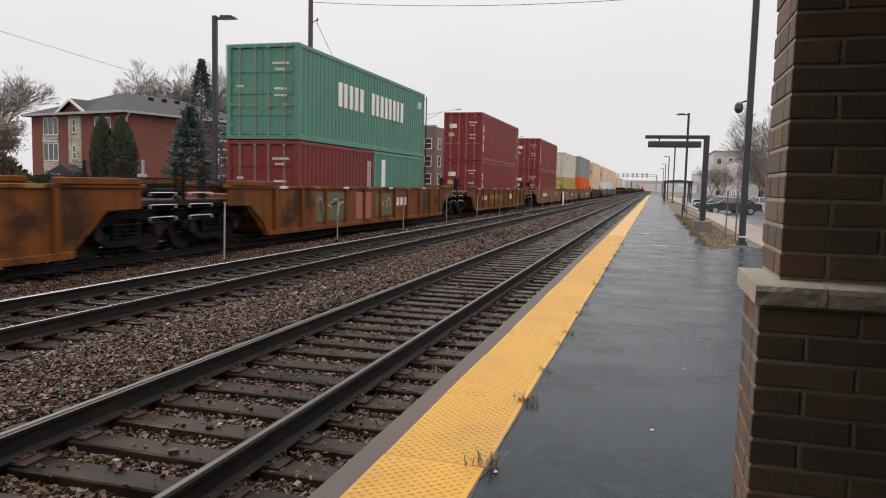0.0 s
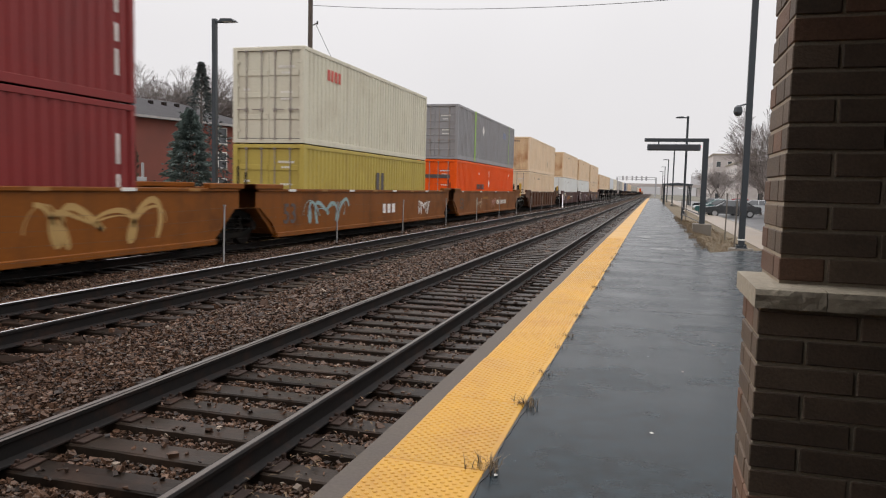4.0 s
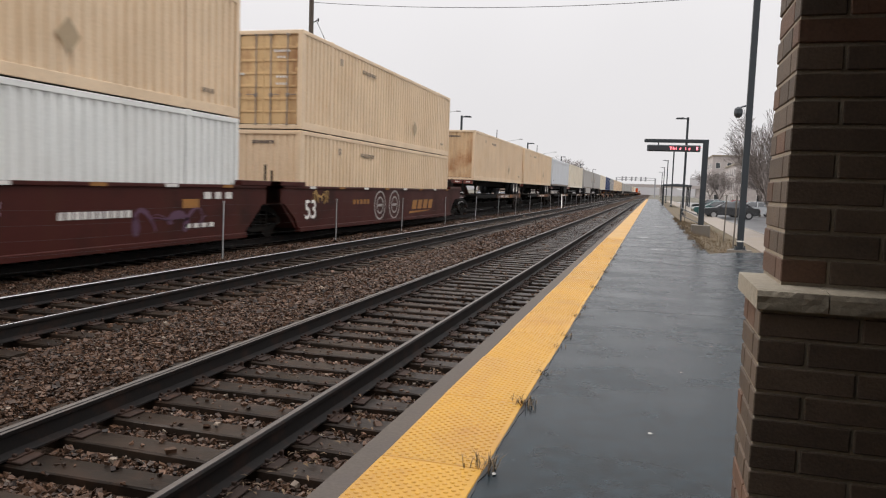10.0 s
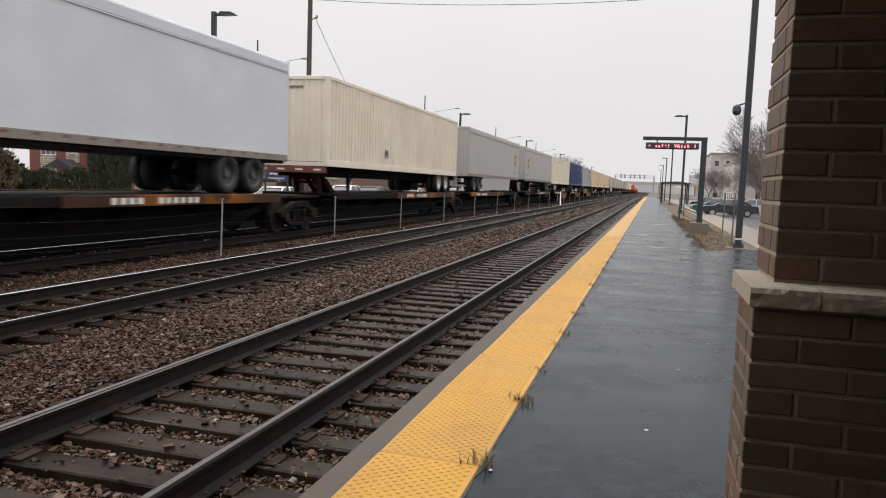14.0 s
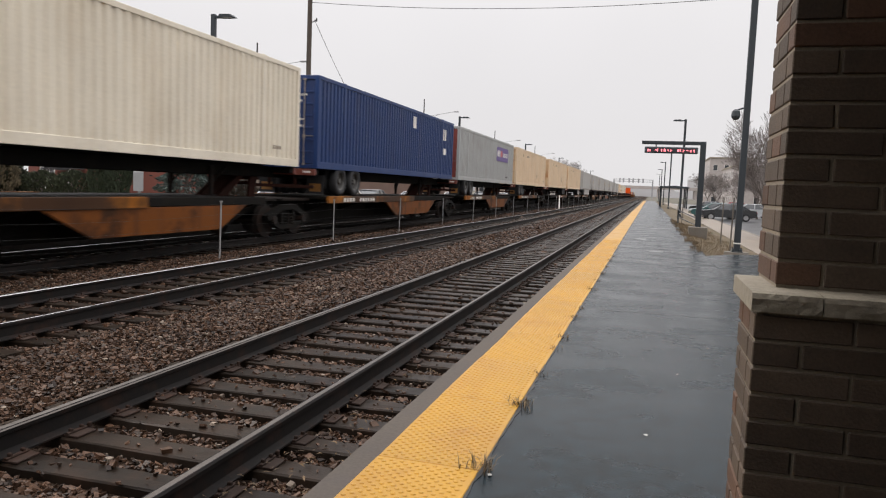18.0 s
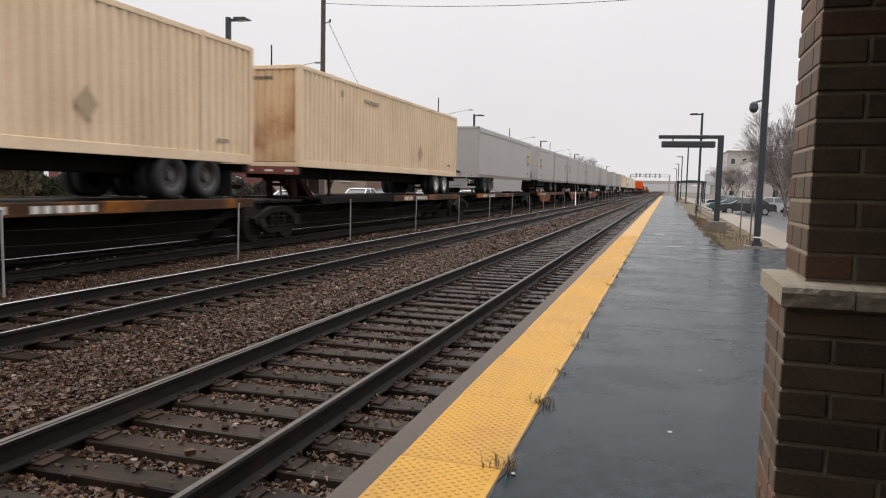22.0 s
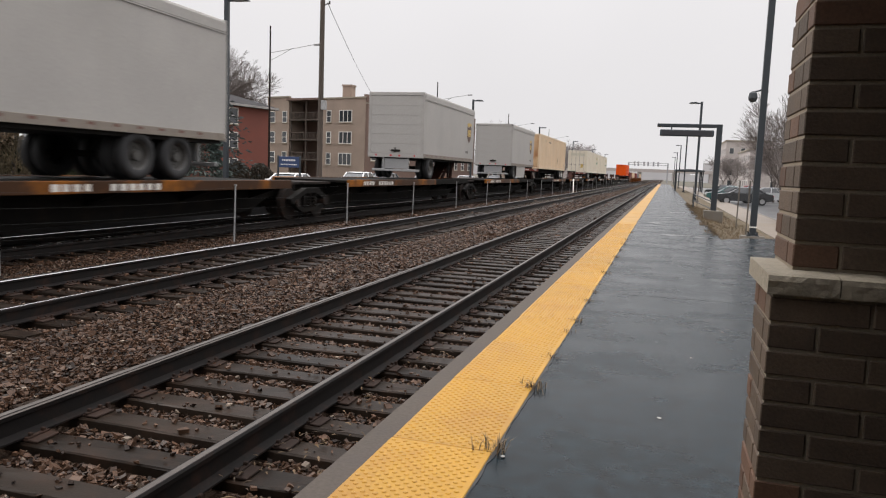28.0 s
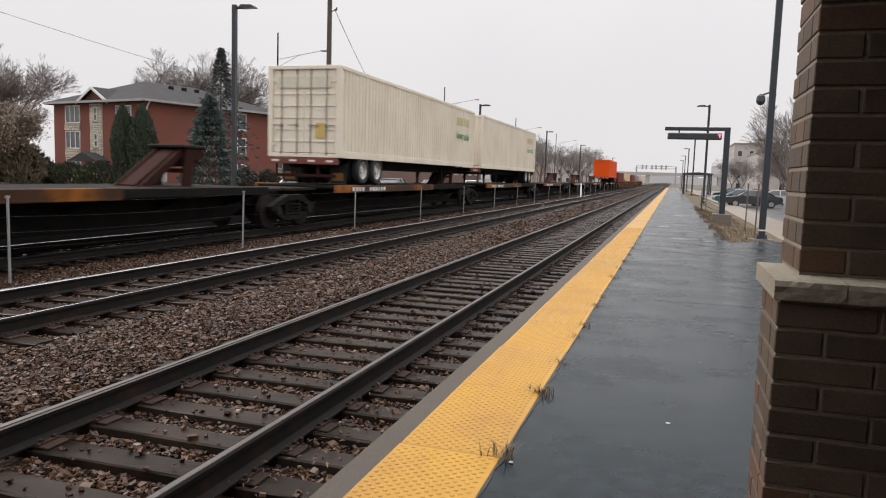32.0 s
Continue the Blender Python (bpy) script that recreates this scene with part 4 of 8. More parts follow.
def well_car(label, s, mat, ribs=True, number=None, front="coupler", rear="coupler", L=16.6, spray=(), posts=None, tank=False):
    """A double-stack well car: deep side sills, end platforms and trucks. s: where its well begins."""
    t = thing("well_car", label, "rail car", "well cars of the train")
    top, bot, hw = 1.46, 0.20, 1.43
    e = 3.55
    arch = [(0.0, bot), (L, bot), (L + 0.25, bot + 0.35), (L + 0.9, 0.98), (L + 1.9, 1.0), (L + 1.9, top - 0.03), (-1.9, top - 0.03), (-1.9, 1.0), (-0.9, 0.98), (-0.25, bot + 0.35)]
    for sx in (-1, 1):
        sill = part("side_sill", cached(("sill", L, mat.name), lambda: Geo().extrude([(y, z) for y, z in arch], 0, -0.02, 0.02).mesh("side_sill")), mat, t, at=(sx * hw, 0, 0))
        part("top_chord", cached(("chord", L, mat.name), lambda: Geo().cbox(-0.07, 0.07, -2.0, L + 2.0, top - 0.05, top + 0.03, 0.012).mesh("top_chord")), mat, sill)
        part("bottom_chord", cached(("bchord", L, mat.name), lambda: Geo().cbox(-0.09, 0.09, -0.05, L + 0.05, bot - 0.05, bot + 0.08, 0.012).mesh("bottom_chord")), mat, sill)
        if sx > 0:
            for k in range(8):
                part("reflector", cached(("wrefl", k % 2), lambda: Geo().box(0, 0.003, 0, 0.42, -0.035, 0.035).mesh("reflector")), p_goldold if k % 2 else p_mark, sill, "dull reflective strip" if k == 0 else "", at=(0.071, 0.6 + (L - 1.6) * k / 7, top - 0.01))
        for y in (-1.8, L - 0.25):
            part("end_chord", cached(("echord", mat.name), lambda: Geo().cbox(-0.1, 0.1, 0, 2.05, top + 0.02, top + 0.15, 0.015).mesh("end_chord")), mat, sill, at=(0, y, 0))
        if ribs:
            n = 11
            for i in range(n):
                part("rib", cached(("rib", mat.name), lambda: Geo().cbox(-0.05, 0.05, -0.06, 0.06, bot + 0.05, top - 0.05, 0.015).mesh("rib")), mat, sill, at=(sx * 0.06, 0.35 + (L - 0.7) * i / (n - 1), 0))
    for y in (0.4, L * 0.33, L * 0.66, L - 0.4):
        part("cross_tie", cached("crosstie", lambda: Geo().box(-1.4, 1.4, -0.3, 0.3, 0.14, 0.26).mesh("cross_tie")), m_black, t, at=(0, y, 0))
    for y0, sg, sort in ((0.0, -1, front), (L, 1, rear)):
        bulk = part("end_bulkhead", cached(("bulk", mat.name, sg), lambda: Geo().extrude([(0.0, 0.25), (sg * 0.12, 0.25), (sg * 1.1, 1.05), (sg * 1.1, 1.25), (0, 1.25)], 0, -1.4, 1.4).mesh("end_bulkhead")), mat, t, at=(0, y0, 0))
        ln = e if sort == "coupler" else 1.5
        part("end_platform", cached(("eplat", mat.name, sg, ln), lambda: Geo().cbox(-1.25, 1.25, min(sg * 0.9, sg * ln), max(sg * 0.9, sg * ln), 1.02, 1.16, 0.02).cbox(-0.35, 0.35, min(sg * 0.9, sg * ln), max(sg * 0.9, sg * ln), 0.72, 1.02, 0.02).mesh("end_platform")), m_steel if ribs else mat, t, at=(0, y0, 0))
        if sort == "coupler":
            rail_truck(t, y0 + sg * 1.95)
            part("coupler", cached("coupler", lambda: Geo().cbox(-0.12, 0.12, -0.5, 0.5, 0.75, 0.98, 0.03).mesh("coupler")), m_steel, t, at=(0, y0 + sg * (e + 0.2), 0))
            for k in range(3):
                for sx in (-1, 1):
                    part("grab_iron", cached(("grabiron", sg), lambda: Geo().cyl((0, sg * 2.35, 0), (0, sg * 3.2, 0), 0.009, n=6).cyl((0, sg * 2.35, 0), (0, sg * 2.35, -0.08), 0.009, n=6).cyl((0, sg * 3.2, 0), (0, sg * 3.2, -0.08), 0.009, n=6).mesh("grab_iron")), p_mark, t, "thin white hand hold", at=(sx * 1.30, y0, 0.80 + 0.26 * k))
            for sx in (-1, 1):
                part("end_railing", cached(("endrail", sg), lambda: Geo().cyl((0, sg * 1.9, 1.62), (0, sg * 3.4, 1.62), 0.018, n=6).cyl((0, sg * 1.9, 1.38), (0, sg * 3.4, 1.38), 0.016, n=6).cyl((0, sg * 2.6, 1.14), (0, sg * 2.6, 1.62), 0.018, n=6).cyl((0, sg * 3.4, 1.14), (0, sg * 3.4, 1.62), 0.018, n=6).mesh("end_railing")), m_black, t, "thin black hand railing", at=(sx * 1.24, y0, 0))
            part("valve_box", cached(("valve", sg), lambda: Geo().cbox(-0.75, -0.15, min(sg * 2.3, sg * 3.0), max(sg * 2.3, sg * 3.0), 1.15, 1.52, 0.03).cyl((0.0, sg * 2.2, 1.3), (0.0, sg * 3.3, 1.3), 0.09, n=10).mesh("valve_box")), m_black, t, "black brake valve gear", at=(0.35, y0, 0))
            bw = part("brake_stand", cached("bstand", lambda: Geo().cbox(-0.09, 0.09, -0.06, 0.06, 1.14, 1.98, 0.015).mesh("brake_stand")), m_steel, t, at=(0.82, y0 + sg * 2.05, 0))
            part("brake_wheel", cached("bwheel", brake_wheel), m_steel, bw, at=(0.12, 0, 1.78))
            for sx in (-1, 1):
                part("end_post", cached(("endpost", posts is None, (posts or m_black).name), lambda: Geo().cbox(-0.06, 0.06, -0.16, 0.16, 1.1, 2.12, 0.015).mesh("end_post") if posts else Geo().cbox(-0.03, 0.03, -0.035, 0.035, 1.1, 2.0, 0.006).mesh("end_post")), posts or m_black, t, at=(sx * 1.22, y0 + sg * 3.3, 0))
        elif sort == "shared":
            rail_truck(t, y0 + sg * 1.45)
            part("grab_post", cached("grab", lambda: Geo().cyl((1.3, 0, 1.0), (1.3, 0, 2.05), 0.03, n=6).cyl((1.3, 0.35, 1.0), (1.3, 0.35, 1.9), 0.03, n=6).mesh("grab_post")), m_steel, t, at=(0, y0 + sg * 1.3, 0))
    if tank:
        tk = part("air_tank", Geo().cyl((0.55, L - 0.35, 2.14), (0.55, L + 1.25, 2.14), 0.22, n=18).cyl((0.55, L - 0.42, 2.14), (0.55, L - 0.35, 2.14), 0.15, 0.22, n=18).cyl((0.55, L + 1.25, 2.14), (0.55, L + 1.32, 2.14), 0.22, 0.15, n=18), m_steel, t, "black air tank lying on saddles")
        for y in (L - 0.05, L + 0.9):
            part("saddle", Geo().cbox(0.35, 0.75, y - 0.05, y + 0.05, 1.24, 1.98, 0.01), m_black, tk)
    if number:
        part("car_number", text_mesh("53", 0.80, "car_number", 0.008), number, t, "large painted number", at=(hw + 0.026, 0.35, 0.52))
    for mk in spray:
        part(mk[0], mk[1], mk[2], t, mk[3] if len(mk) > 3 else "", at=(hw + (0.024 if not ribs else 0.022), 0, 0))
    MOVERS.append((t, s, 0.0))
    return t


def flat_unit(label, s, L, hitch=(), girder=None):
    """One platform of an articulated trailer flat car: spine, deck edges, cross-bearers, hitch and shared truck."""
    t = thing("flat_car", label, "rail car", "flat cars of the train")
    L = round(L, 1)
    part("spine", cached(("spine", L), lambda: Geo().extrude([(0.15, 1.08), (L - 0.15, 1.08), (L - 0.15, 0.72), (L - 1.4, 0.66), (L - 2.4, 0.28), (2.4, 0.28), (1.4, 0.66), (0.15, 0.72)], 0, -0.42, 0.42).mesh("spine")), m_black, t)
    deck = part("deck", cached(("deck", L), lambda: Geo().cbox(-1.36, 1.36, 2.0, L - 1.9, 1.08, 1.165, 0.01).mesh("deck")), m_black, t, "dark worn trailer deck")
    for sx in (-1, 1):
        a, b = (2.0, L - 1.9) if len(hitch) != 1 else ((2.0, L * 0.6) if hitch[0] > L / 2 else (L * 0.42, L - 1.9))
        ed = part("deck_edge", cached(("dedge", L, a), lambda: Geo().cbox(-0.05, 0.05, a, b, 0.955, 1.19, 0.012).mesh("deck_edge")), p_deck, t, "worn orange deck edge", at=(sx * 1.40, 0, 0))
        if sx > 0:
            part("reporting_mark", cached(("emark", L, a), lambda: bars(a + 1.2, 1.0, 1.0, 0.13, 4, 0.3, 0.051).add(bars(a + 2.6, 1.0, 1.5, 0.13, 6, 0.3, 0.051).v, bars(a + 2.6, 1.0, 1.5, 0.13, 6, 0.3, 0.051).f).mesh("reporting_mark")), p_mark, ed, "white bars of worn writing")
        if len(hitch) == 1:
            c, d = (b + 0.01, L - 1.9) if hitch[0] > L / 2 else (2.0, a - 0.01)
            part("deck_side", cached(("dside", L, c), lambda: Geo().cbox(-0.04, 0.04, c, d, 0.98, 1.17, 0.012).mesh("deck_side")), m_black, t, "dark deck side", at=(sx * 1.36, 0, 0))
        if girder:
            g0, g1 = girder
            part("side_girder", cached(("sgird", L, g0), lambda: Geo().extrude([(g0, 0.97), (g1, 0.97), (g1 - 1.2, 0.4), (g0 + 1.2, 0.4)], 0, -0.03, 0.03).mesh("side_girder")), p_ttxn if s > 400 else p_ttx, t, at=(sx * 1.38, 0, 0))
    n = 6
    for i in range(n):
        y = 2.4 + (L - 4.8) * i / (n - 1)
        part("cross_bearer", cached("bearer", lambda: Geo().extrude([(-1.38, 0.98), (-1.38, 1.07), (1.38, 1.07), (1.38, 0.98), (0.35, 0.62), (-0.35, 0.62)], 1, -0.06, 0.06).mesh("cross_bearer")), m_black, t, at=(0, y, 0))
    for y0, y1 in ((0.15, 2.0), (L - 1.9, L - 0.15)):
        part("end_deck", cached(("eplate", y0), lambda: Geo().cbox(-0.75, 0.75, y0, y1, 1.02, 1.1, 0.01).mesh("end_deck")), m_steel, t)
    rail_truck(t, 0.0)
    for hy in hitch:
        h = part("hitch_stand", cached("hitch", hitch_mesh), p_hitch, t, "red-brown folding trailer hitch", at=(0, hy, 1.08))
        if hy > L / 2:
            h.rotation_euler = (0, 0, math.pi)
        part("fifth_wheel_plate", cached("fifth", lambda: Geo().cbox(-0.5, 0.5, -0.45, 0.45, 0.98, 1.06, 0.02).mesh("fifth_wheel_plate")), m_steel, h)
    MOVERS.append((t, s, 0.0))
    return t


def hitch_mesh():
    g = Geo()
    for sx in (-1, 1):
        x = sx * 0.42
        g.extrude([(-0.35, 0.98), (0.3, 0.98), (0.42, 0.0), (0.12, 0.0), (0.0, 0.7), (-0.2, 0.7)], 0, x - 0.035, x + 0.035)
        g.extrude([(0.1, 0.98), (0.35, 0.98), (1.75, 0.1), (1.75, 0.0), (1.45, 0.0)], 0, x - 0.03 - sx * 0.09, x + 0.03 - sx * 0.09)
    g.cbox(-0.40, 0.40, -0.24, 0.22, 0.55, 0.97, 0.02).extrude([(0.20, 0.97), (0.34, 0.97), (1.74, 0.12), (1.70, 0.02)], 0, -0.20, 0.20)
    g.cbox(-0.42, 0.42, 1.4, 1.75, 0.0, 0.1, 0.01).cbox(-0.42, 0.42, 0.0, 0.3, 0.4, 0.5, 0.01)
    return g.mesh("hitch_stand")


def road_wheels(t, y, white=False):
    """A dual axle end of a trailer: outer and inner wheels on both sides."""
    ty = cached("tyre", lambda: tyre_mesh())
    rm = m_rimw if white else m_rimd
    rim = cached(("rim", rm.name), lambda: rim_mesh())
    for sx in (-1, 1):
        for x in (1.14, 0.82):
            w = part("wheel", ty, m_tyre, t, at=(sx * x, y, 1.19 + 0.50), smooth=True)
            w.rotation_euler = (0, 0, 0 if sx > 0 else math.pi)
            if x > 1:
                part("rim", rim, rm, w)
    part("axle", cached("axle", lambda: Geo().cyl((-1.1, 0, 0), (1.1, 0, 0), 0.07, n=8).mesh("axle")), m_black, t, at=(0, y, 1.69))


def tyre_mesh():
    g = Geo()
    prof = [(-0.13, 0.30), (-0.14, 0.42), (-0.115, 0.485), (-0.06, 0.5), (0.06, 0.5), (0.115, 0.485), (0.14, 0.42), (0.13, 0.30), (0.0, 0.285)]
    n = 28
    vs = [(x, r * math.cos(2 * math.pi * i / n), r * math.sin(2 * math.pi * i / n)) for i in range(n) for x, r in prof]
    k = len(prof)
    g.add(vs, [(i * k + j, i * k + (j + 1) % k, ((i + 1) % n) * k + (j + 1) % k, ((i + 1) % n) * k + j) for i in range(n) for j in range(k)])
    return g.mesh("wheel")


def rim_mesh():
    g = Geo()
    prof = [(0.125, 0.30), (0.10, 0.275), (0.02, 0.25), (0.0, 0.12), (0.10, 0.10), (0.10, 0.0)]
    n = 24
    vs = [(x, r * math.cos(2 * math.pi * i / n), r * math.sin(2 * math.pi * i / n)) for i in range(n) for x, r in prof]
    k = len(prof)
    g.add(vs, [(i * k + j, i * k + j + 1, ((i + 1) % n) * k + j + 1, ((i + 1) % n) * k + j) for i in range(n) for j in range(k - 1)])
    for i in range(8):
        a = 2 * math.pi * i / 8
        g.cyl((0.0, 0.17 * math.cos(a), 0.17 * math.sin(a)), (0.035, 0.17 * math.cos(a), 0.17 * math.sin(a)), 0.02, n=6)
    return g.mesh("rim")


def chassis(label, s, L, wheels_front=False, white=True):
    """A container chassis on the deck: two beams, tandem axles, landing legs."""
    t = thing("container_chassis", label, "chassis", "chassis under containers")
    L = round(L, 1)
    part("frame", cached(("chframe", L), lambda: Geo().cbox(-0.55, -0.42, 0.1, L - 0.1, 1.72, 2.04, 0.02).cbox(0.42, 0.55, 0.1, L - 0.1, 1.72, 2.04, 0.02).cbox(-1.2, 1.2, 0.1, 0.3, 1.86, 2.04, 0.02).cbox(-1.2, 1.2, L - 0.3, L - 0.1, 1.86, 2.04, 0.02).mesh("frame")), m_black, t)
    for y in (-0.03, L - 0.10):
        be = part("end_bolster", cached("bolster", lambda: Geo().cbox(-1.22, 1.22, 0, 0.13, 1.83, 2.035, 0.012).mesh("end_bolster")), p_bolster, t, "dark red end beam", at=(0, y, 0))
        for x in (-1.0, -0.35, 0.3, 0.95):
            part("reflector", cached("brefl", lambda: Geo().box(-0.13, 0.13, -0.003, 0, 1.91, 1.97).mesh("reflector")), p_mark, be, at=(x, 0, 0))
    ya = (1.9, 3.15) if wheels_front else (L - 3.1, L - 1.85)
    for y in ya:
        road_wheels(t, y, white)
    yl = L - 3.4 if wheels_front else 3.3
    for sx in (-0.6, 0.6):
        part("landing_leg", cached("leg", lambda: Geo().cbox(-0.06, 0.06, -0.06, 0.06, 1.45, 1.95, 0.01).cbox(-0.045, 0.045, -0.045, 0.045, 1.2, 1.46, 0.01).cbox(-0.12, 0.12, -0.12, 0.12, 1.192, 1.215, 0.004).cyl((0, 0.05, 1.5), (0, 0.7, 1.95), 0.025, n=6).mesh("landing_leg")), m_steel, t, at=(sx, yl, 0))
    yf = 0.75 if wheels_front else L - 0.75
    for sx in (-0.88, 0.88):
        mf = part("mud_flap", cached("flap", lambda: Geo().cbox(-0.30, 0.30, -0.012, 0.012, 1.24, 1.86, 0.004).mesh("mud_flap")), m_tyre, t, at=(sx, yf, 0))
        if wheels_front:
            part("flap_badge", cached("flapb", lambda: Geo().cbox(-0.2, 0.2, -0.018, -0.012, 1.32, 1.58, 0.002).mesh("flap_badge")), p_goldold, mf, "dull yellow plate")
    part("rear_bumper", cached("bumper", lambda: Geo().cbox(-1.1, 1.1, -0.05, 0.05, 1.42, 1.52, 0.01).box(-0.5, -0.42, -0.04, 0.04, 1.5, 1.8).box(0.42, 0.5, -0.04, 0.04, 1.5, 1.8).mesh("rear_bumper")), p_hitch, t, at=(0, 0.15 if wheels_front else L - 0.15, 0))
    MOVERS.append((t, s, 0.0))
    return t


def shield(y, z, k=1.0):
    """A parcel-carrier shield as plain shapes: a brown badge with a gold cap and gold bars."""
    pts = [(-0.5, 0.42), (-0.5, -0.1), (-0.42, -0.35), (-0.22, -0.55), (0.0, -0.68), (0.22, -0.55), (0.42, -0.35), (0.5, -0.1), (0.5, 0.42), (0.25, 0.5), (-0.1, 0.36), (-0.3, 0.36)]
    badge = Geo().extrude([(y + k * a, z + k * b) for a, b in pts], 0, 0.0, 0.004)
    cap = Geo().extrude([(y + k * a, z + k * b) for a, b in [(-0.5, 0.44), (-0.3, 0.40), (-0.1, 0.41), (0.25, 0.54), (0.5, 0.46), (0.5, 0.62), (0.0, 0.7), (-0.5, 0.62)]], 0, 0.0, 0.004)
    b3 = Geo()
    for a in (-0.38, -0.10, 0.18):
        b3.box(0.004, 0.007, y + k * a, y + k * (a + 0.20), z - k * 0.24, z + k * 0.22)
    return badge, cap, b3


def trailer(label, s, L, mat, nose="front", skirt=False, logo=None, tandem=True, group="road trailers on the train"):
    """A smooth-sided box trailer. nose: which end the trailer's own front is; 'front' is the train's."""
    t = thing("road_trailer", label, "trailer", group)
    hw, z0, z1 = 1.295, 2.12, 4.94
    r = 0.1
    o = [(-hw, z0 + 0.1), (-hw, z1 - r), (-hw + 0.03, z1 - 0.03), (-hw + r, z1), (hw - r, z1), (hw - 0.03, z1 - 0.03), (hw, z1 - r), (hw, z0 + 0.1)]
    part("body", cached(("tbody", L, mat.name), lambda: Geo().extrude(o, 1, 0.03, L - 0.03).mesh("body")), mat, t)
    part("floor_frame", cached(("tfloor", L), lambda: Geo().box(-hw + 0.05, hw - 0.05, 0.1, L - 0.1, z0 - 0.08, z0 + 0.1).mesh("floor_frame")), m_black, t)
    for sx in (-1, 1):
        br = part("bottom_rail", cached(("tbr", L), lambda: Geo().cbox(-0.02, 0.02, 0.02, L - 0.02, z0, z0 + 0.17, 0.006).mesh("bottom_rail")), m_trim, t, at=(sx * (hw + 0.008), 0, 0))
        part("top_rail", cached(("ttr", L, mat.name), lambda: Geo().cbox(-0.02, 0.015, 0.02, L - 0.02, z1 - 0.30, z1 - 0.08, 0.006).cbox(-0.02, 0.02, 0.02, L - 0.02, z1 - 0.34, z1 - 0.31, 0.006).mesh("top_rail")), mat, t, at=(sx * (hw + 0.006), 0, 0))
        if sx > 0:
            n = int((L - 0.6) / 0.65)
            for i in range(n):
                part("reflector", cached("refl", lambda: Geo().box(0, 0.003, 0, 0.17, 0, 0.05).mesh("reflector")), p_rivet, br, at=(0.021, 0.4 + 0.65 * i, z0 + 0.09))
    for y, which in ((0.0, "front"), (L, "rear")):
        sg = 1 if which == "front" else -1
        if which == nose:
            ep = part("front_wall", cached(("twall", mat.name, sg), lambda: Geo().cbox(-hw + 0.08, hw - 0.08, min(0, sg * 0.05), max(0, sg * 0.05), z0 + 0.1, z1 - 0.06, 0.02).mesh("front_wall")), mat, t, at=(0, y - sg * 0.0, 0))
            part("front_vent", cached("tvent", lambda: Geo().cbox(-0.3, 0.12, -0.02, 0.02, 4.62, 4.78, 0.008).mesh("front_vent")), m_black, ep, at=(0, -sg * 0.01, 0))
            part("connector_box", cached("tconn", lambda: Geo().cbox(0.3, 0.75, -0.03, 0.02, 2.32, 2.86, 0.01).mesh("connector_box")), m_steel, ep, at=(0, -sg * 0.01, 0))
        else:
            fr = part("rear_frame", cached(("tframe", mat.name, sg), lambda: Geo().cbox(-hw, -hw + 0.11, -0.03, 0.06, z0, z1 - 0.02, 0.01).cbox(hw - 0.11, hw, -0.03, 0.06, z0, z1 - 0.02, 0.01).cbox(-hw, hw, -0.03, 0.06, z1 - 0.15, z1 - 0.01, 0.01).cbox(-hw, hw, -0.04, 0.06, z0 - 0.02, z0 + 0.16, 0.01).mesh("rear_frame")), mat, t, at=(0, y, 0))
            hp = (z1 - z0 - 0.33) / 6
            dr = part("roll_door", cached(("tdoor", mat.name), lambda: Geo().box(-hw + 0.11, hw - 0.11, 0.0, 0.03, z0 + 0.17, z1 - 0.16).mesh("roll_door")), mat, t, at=(0, y, 0))
            for i in range(6):
                part("door_panel", cached(("tpanel", mat.name), lambda: Geo().cbox(-hw + 0.112, hw - 0.112, -0.012, 0.012, 0.003, hp - 0.003, 0.005).mesh("door_panel")), mat, dr, at=(0, 0 if sg > 0 else 0.03, z0 + 0.17 + i * hp))
            part("door_latch", cached("tlatch", lambda: Geo().cbox(-0.22, 0.22, -0.05, -0.01, z0 + 0.24, z0 + 0.33, 0.01).cbox(-0.03, 0.03, -0.07, -0.03, z0 + 0.2, z0 + 0.42, 0.01).mesh("door_latch")), m_steel, dr)
            part("step_plate", cached("tplate", lambda: Geo().cbox(-0.6, 0.6, -0.02, 0.02, 1.62, 2.06, 0.01).mesh("step_plate")), m_galv, t, at=(0, y + sg * 0.10, 0))
            part("under_ride_guard", cached("guard", lambda: Geo().cbox(-1.1, 1.1, -0.04, 0.04, 1.5, 1.6, 0.01).box(-0.62, -0.54, -0.03, 0.03, 1.6, 2.1).box(0.54, 0.62, -0.03, 0.03, 1.6, 2.1).mesh("under_ride_guard")), m_galv, t, at=(0, y + sg * 0.06, 0))
            for x in (-0.9, -0.2, 0.2, 0.9):
                part("tail_light", cached("tail", lambda: Geo().cyl((0, -0.045, 0), (0, -0.03, 0), 0.045, n=10).mesh("tail_light")), p_caution, fr, at=(x, 0, z0 + 0.07))
    front_wheels = nose == "rear"
    axles = ((1.7, 2.95) if front_wheels else (L - 2.95, L - 1.7)) if tandem else ((1.15,) if front_wheels else (L - 1.15,))
    for y in axles:
        road_wheels(t, y, white=False)
    yl = (L - 2.7) if front_wheels else 2.7
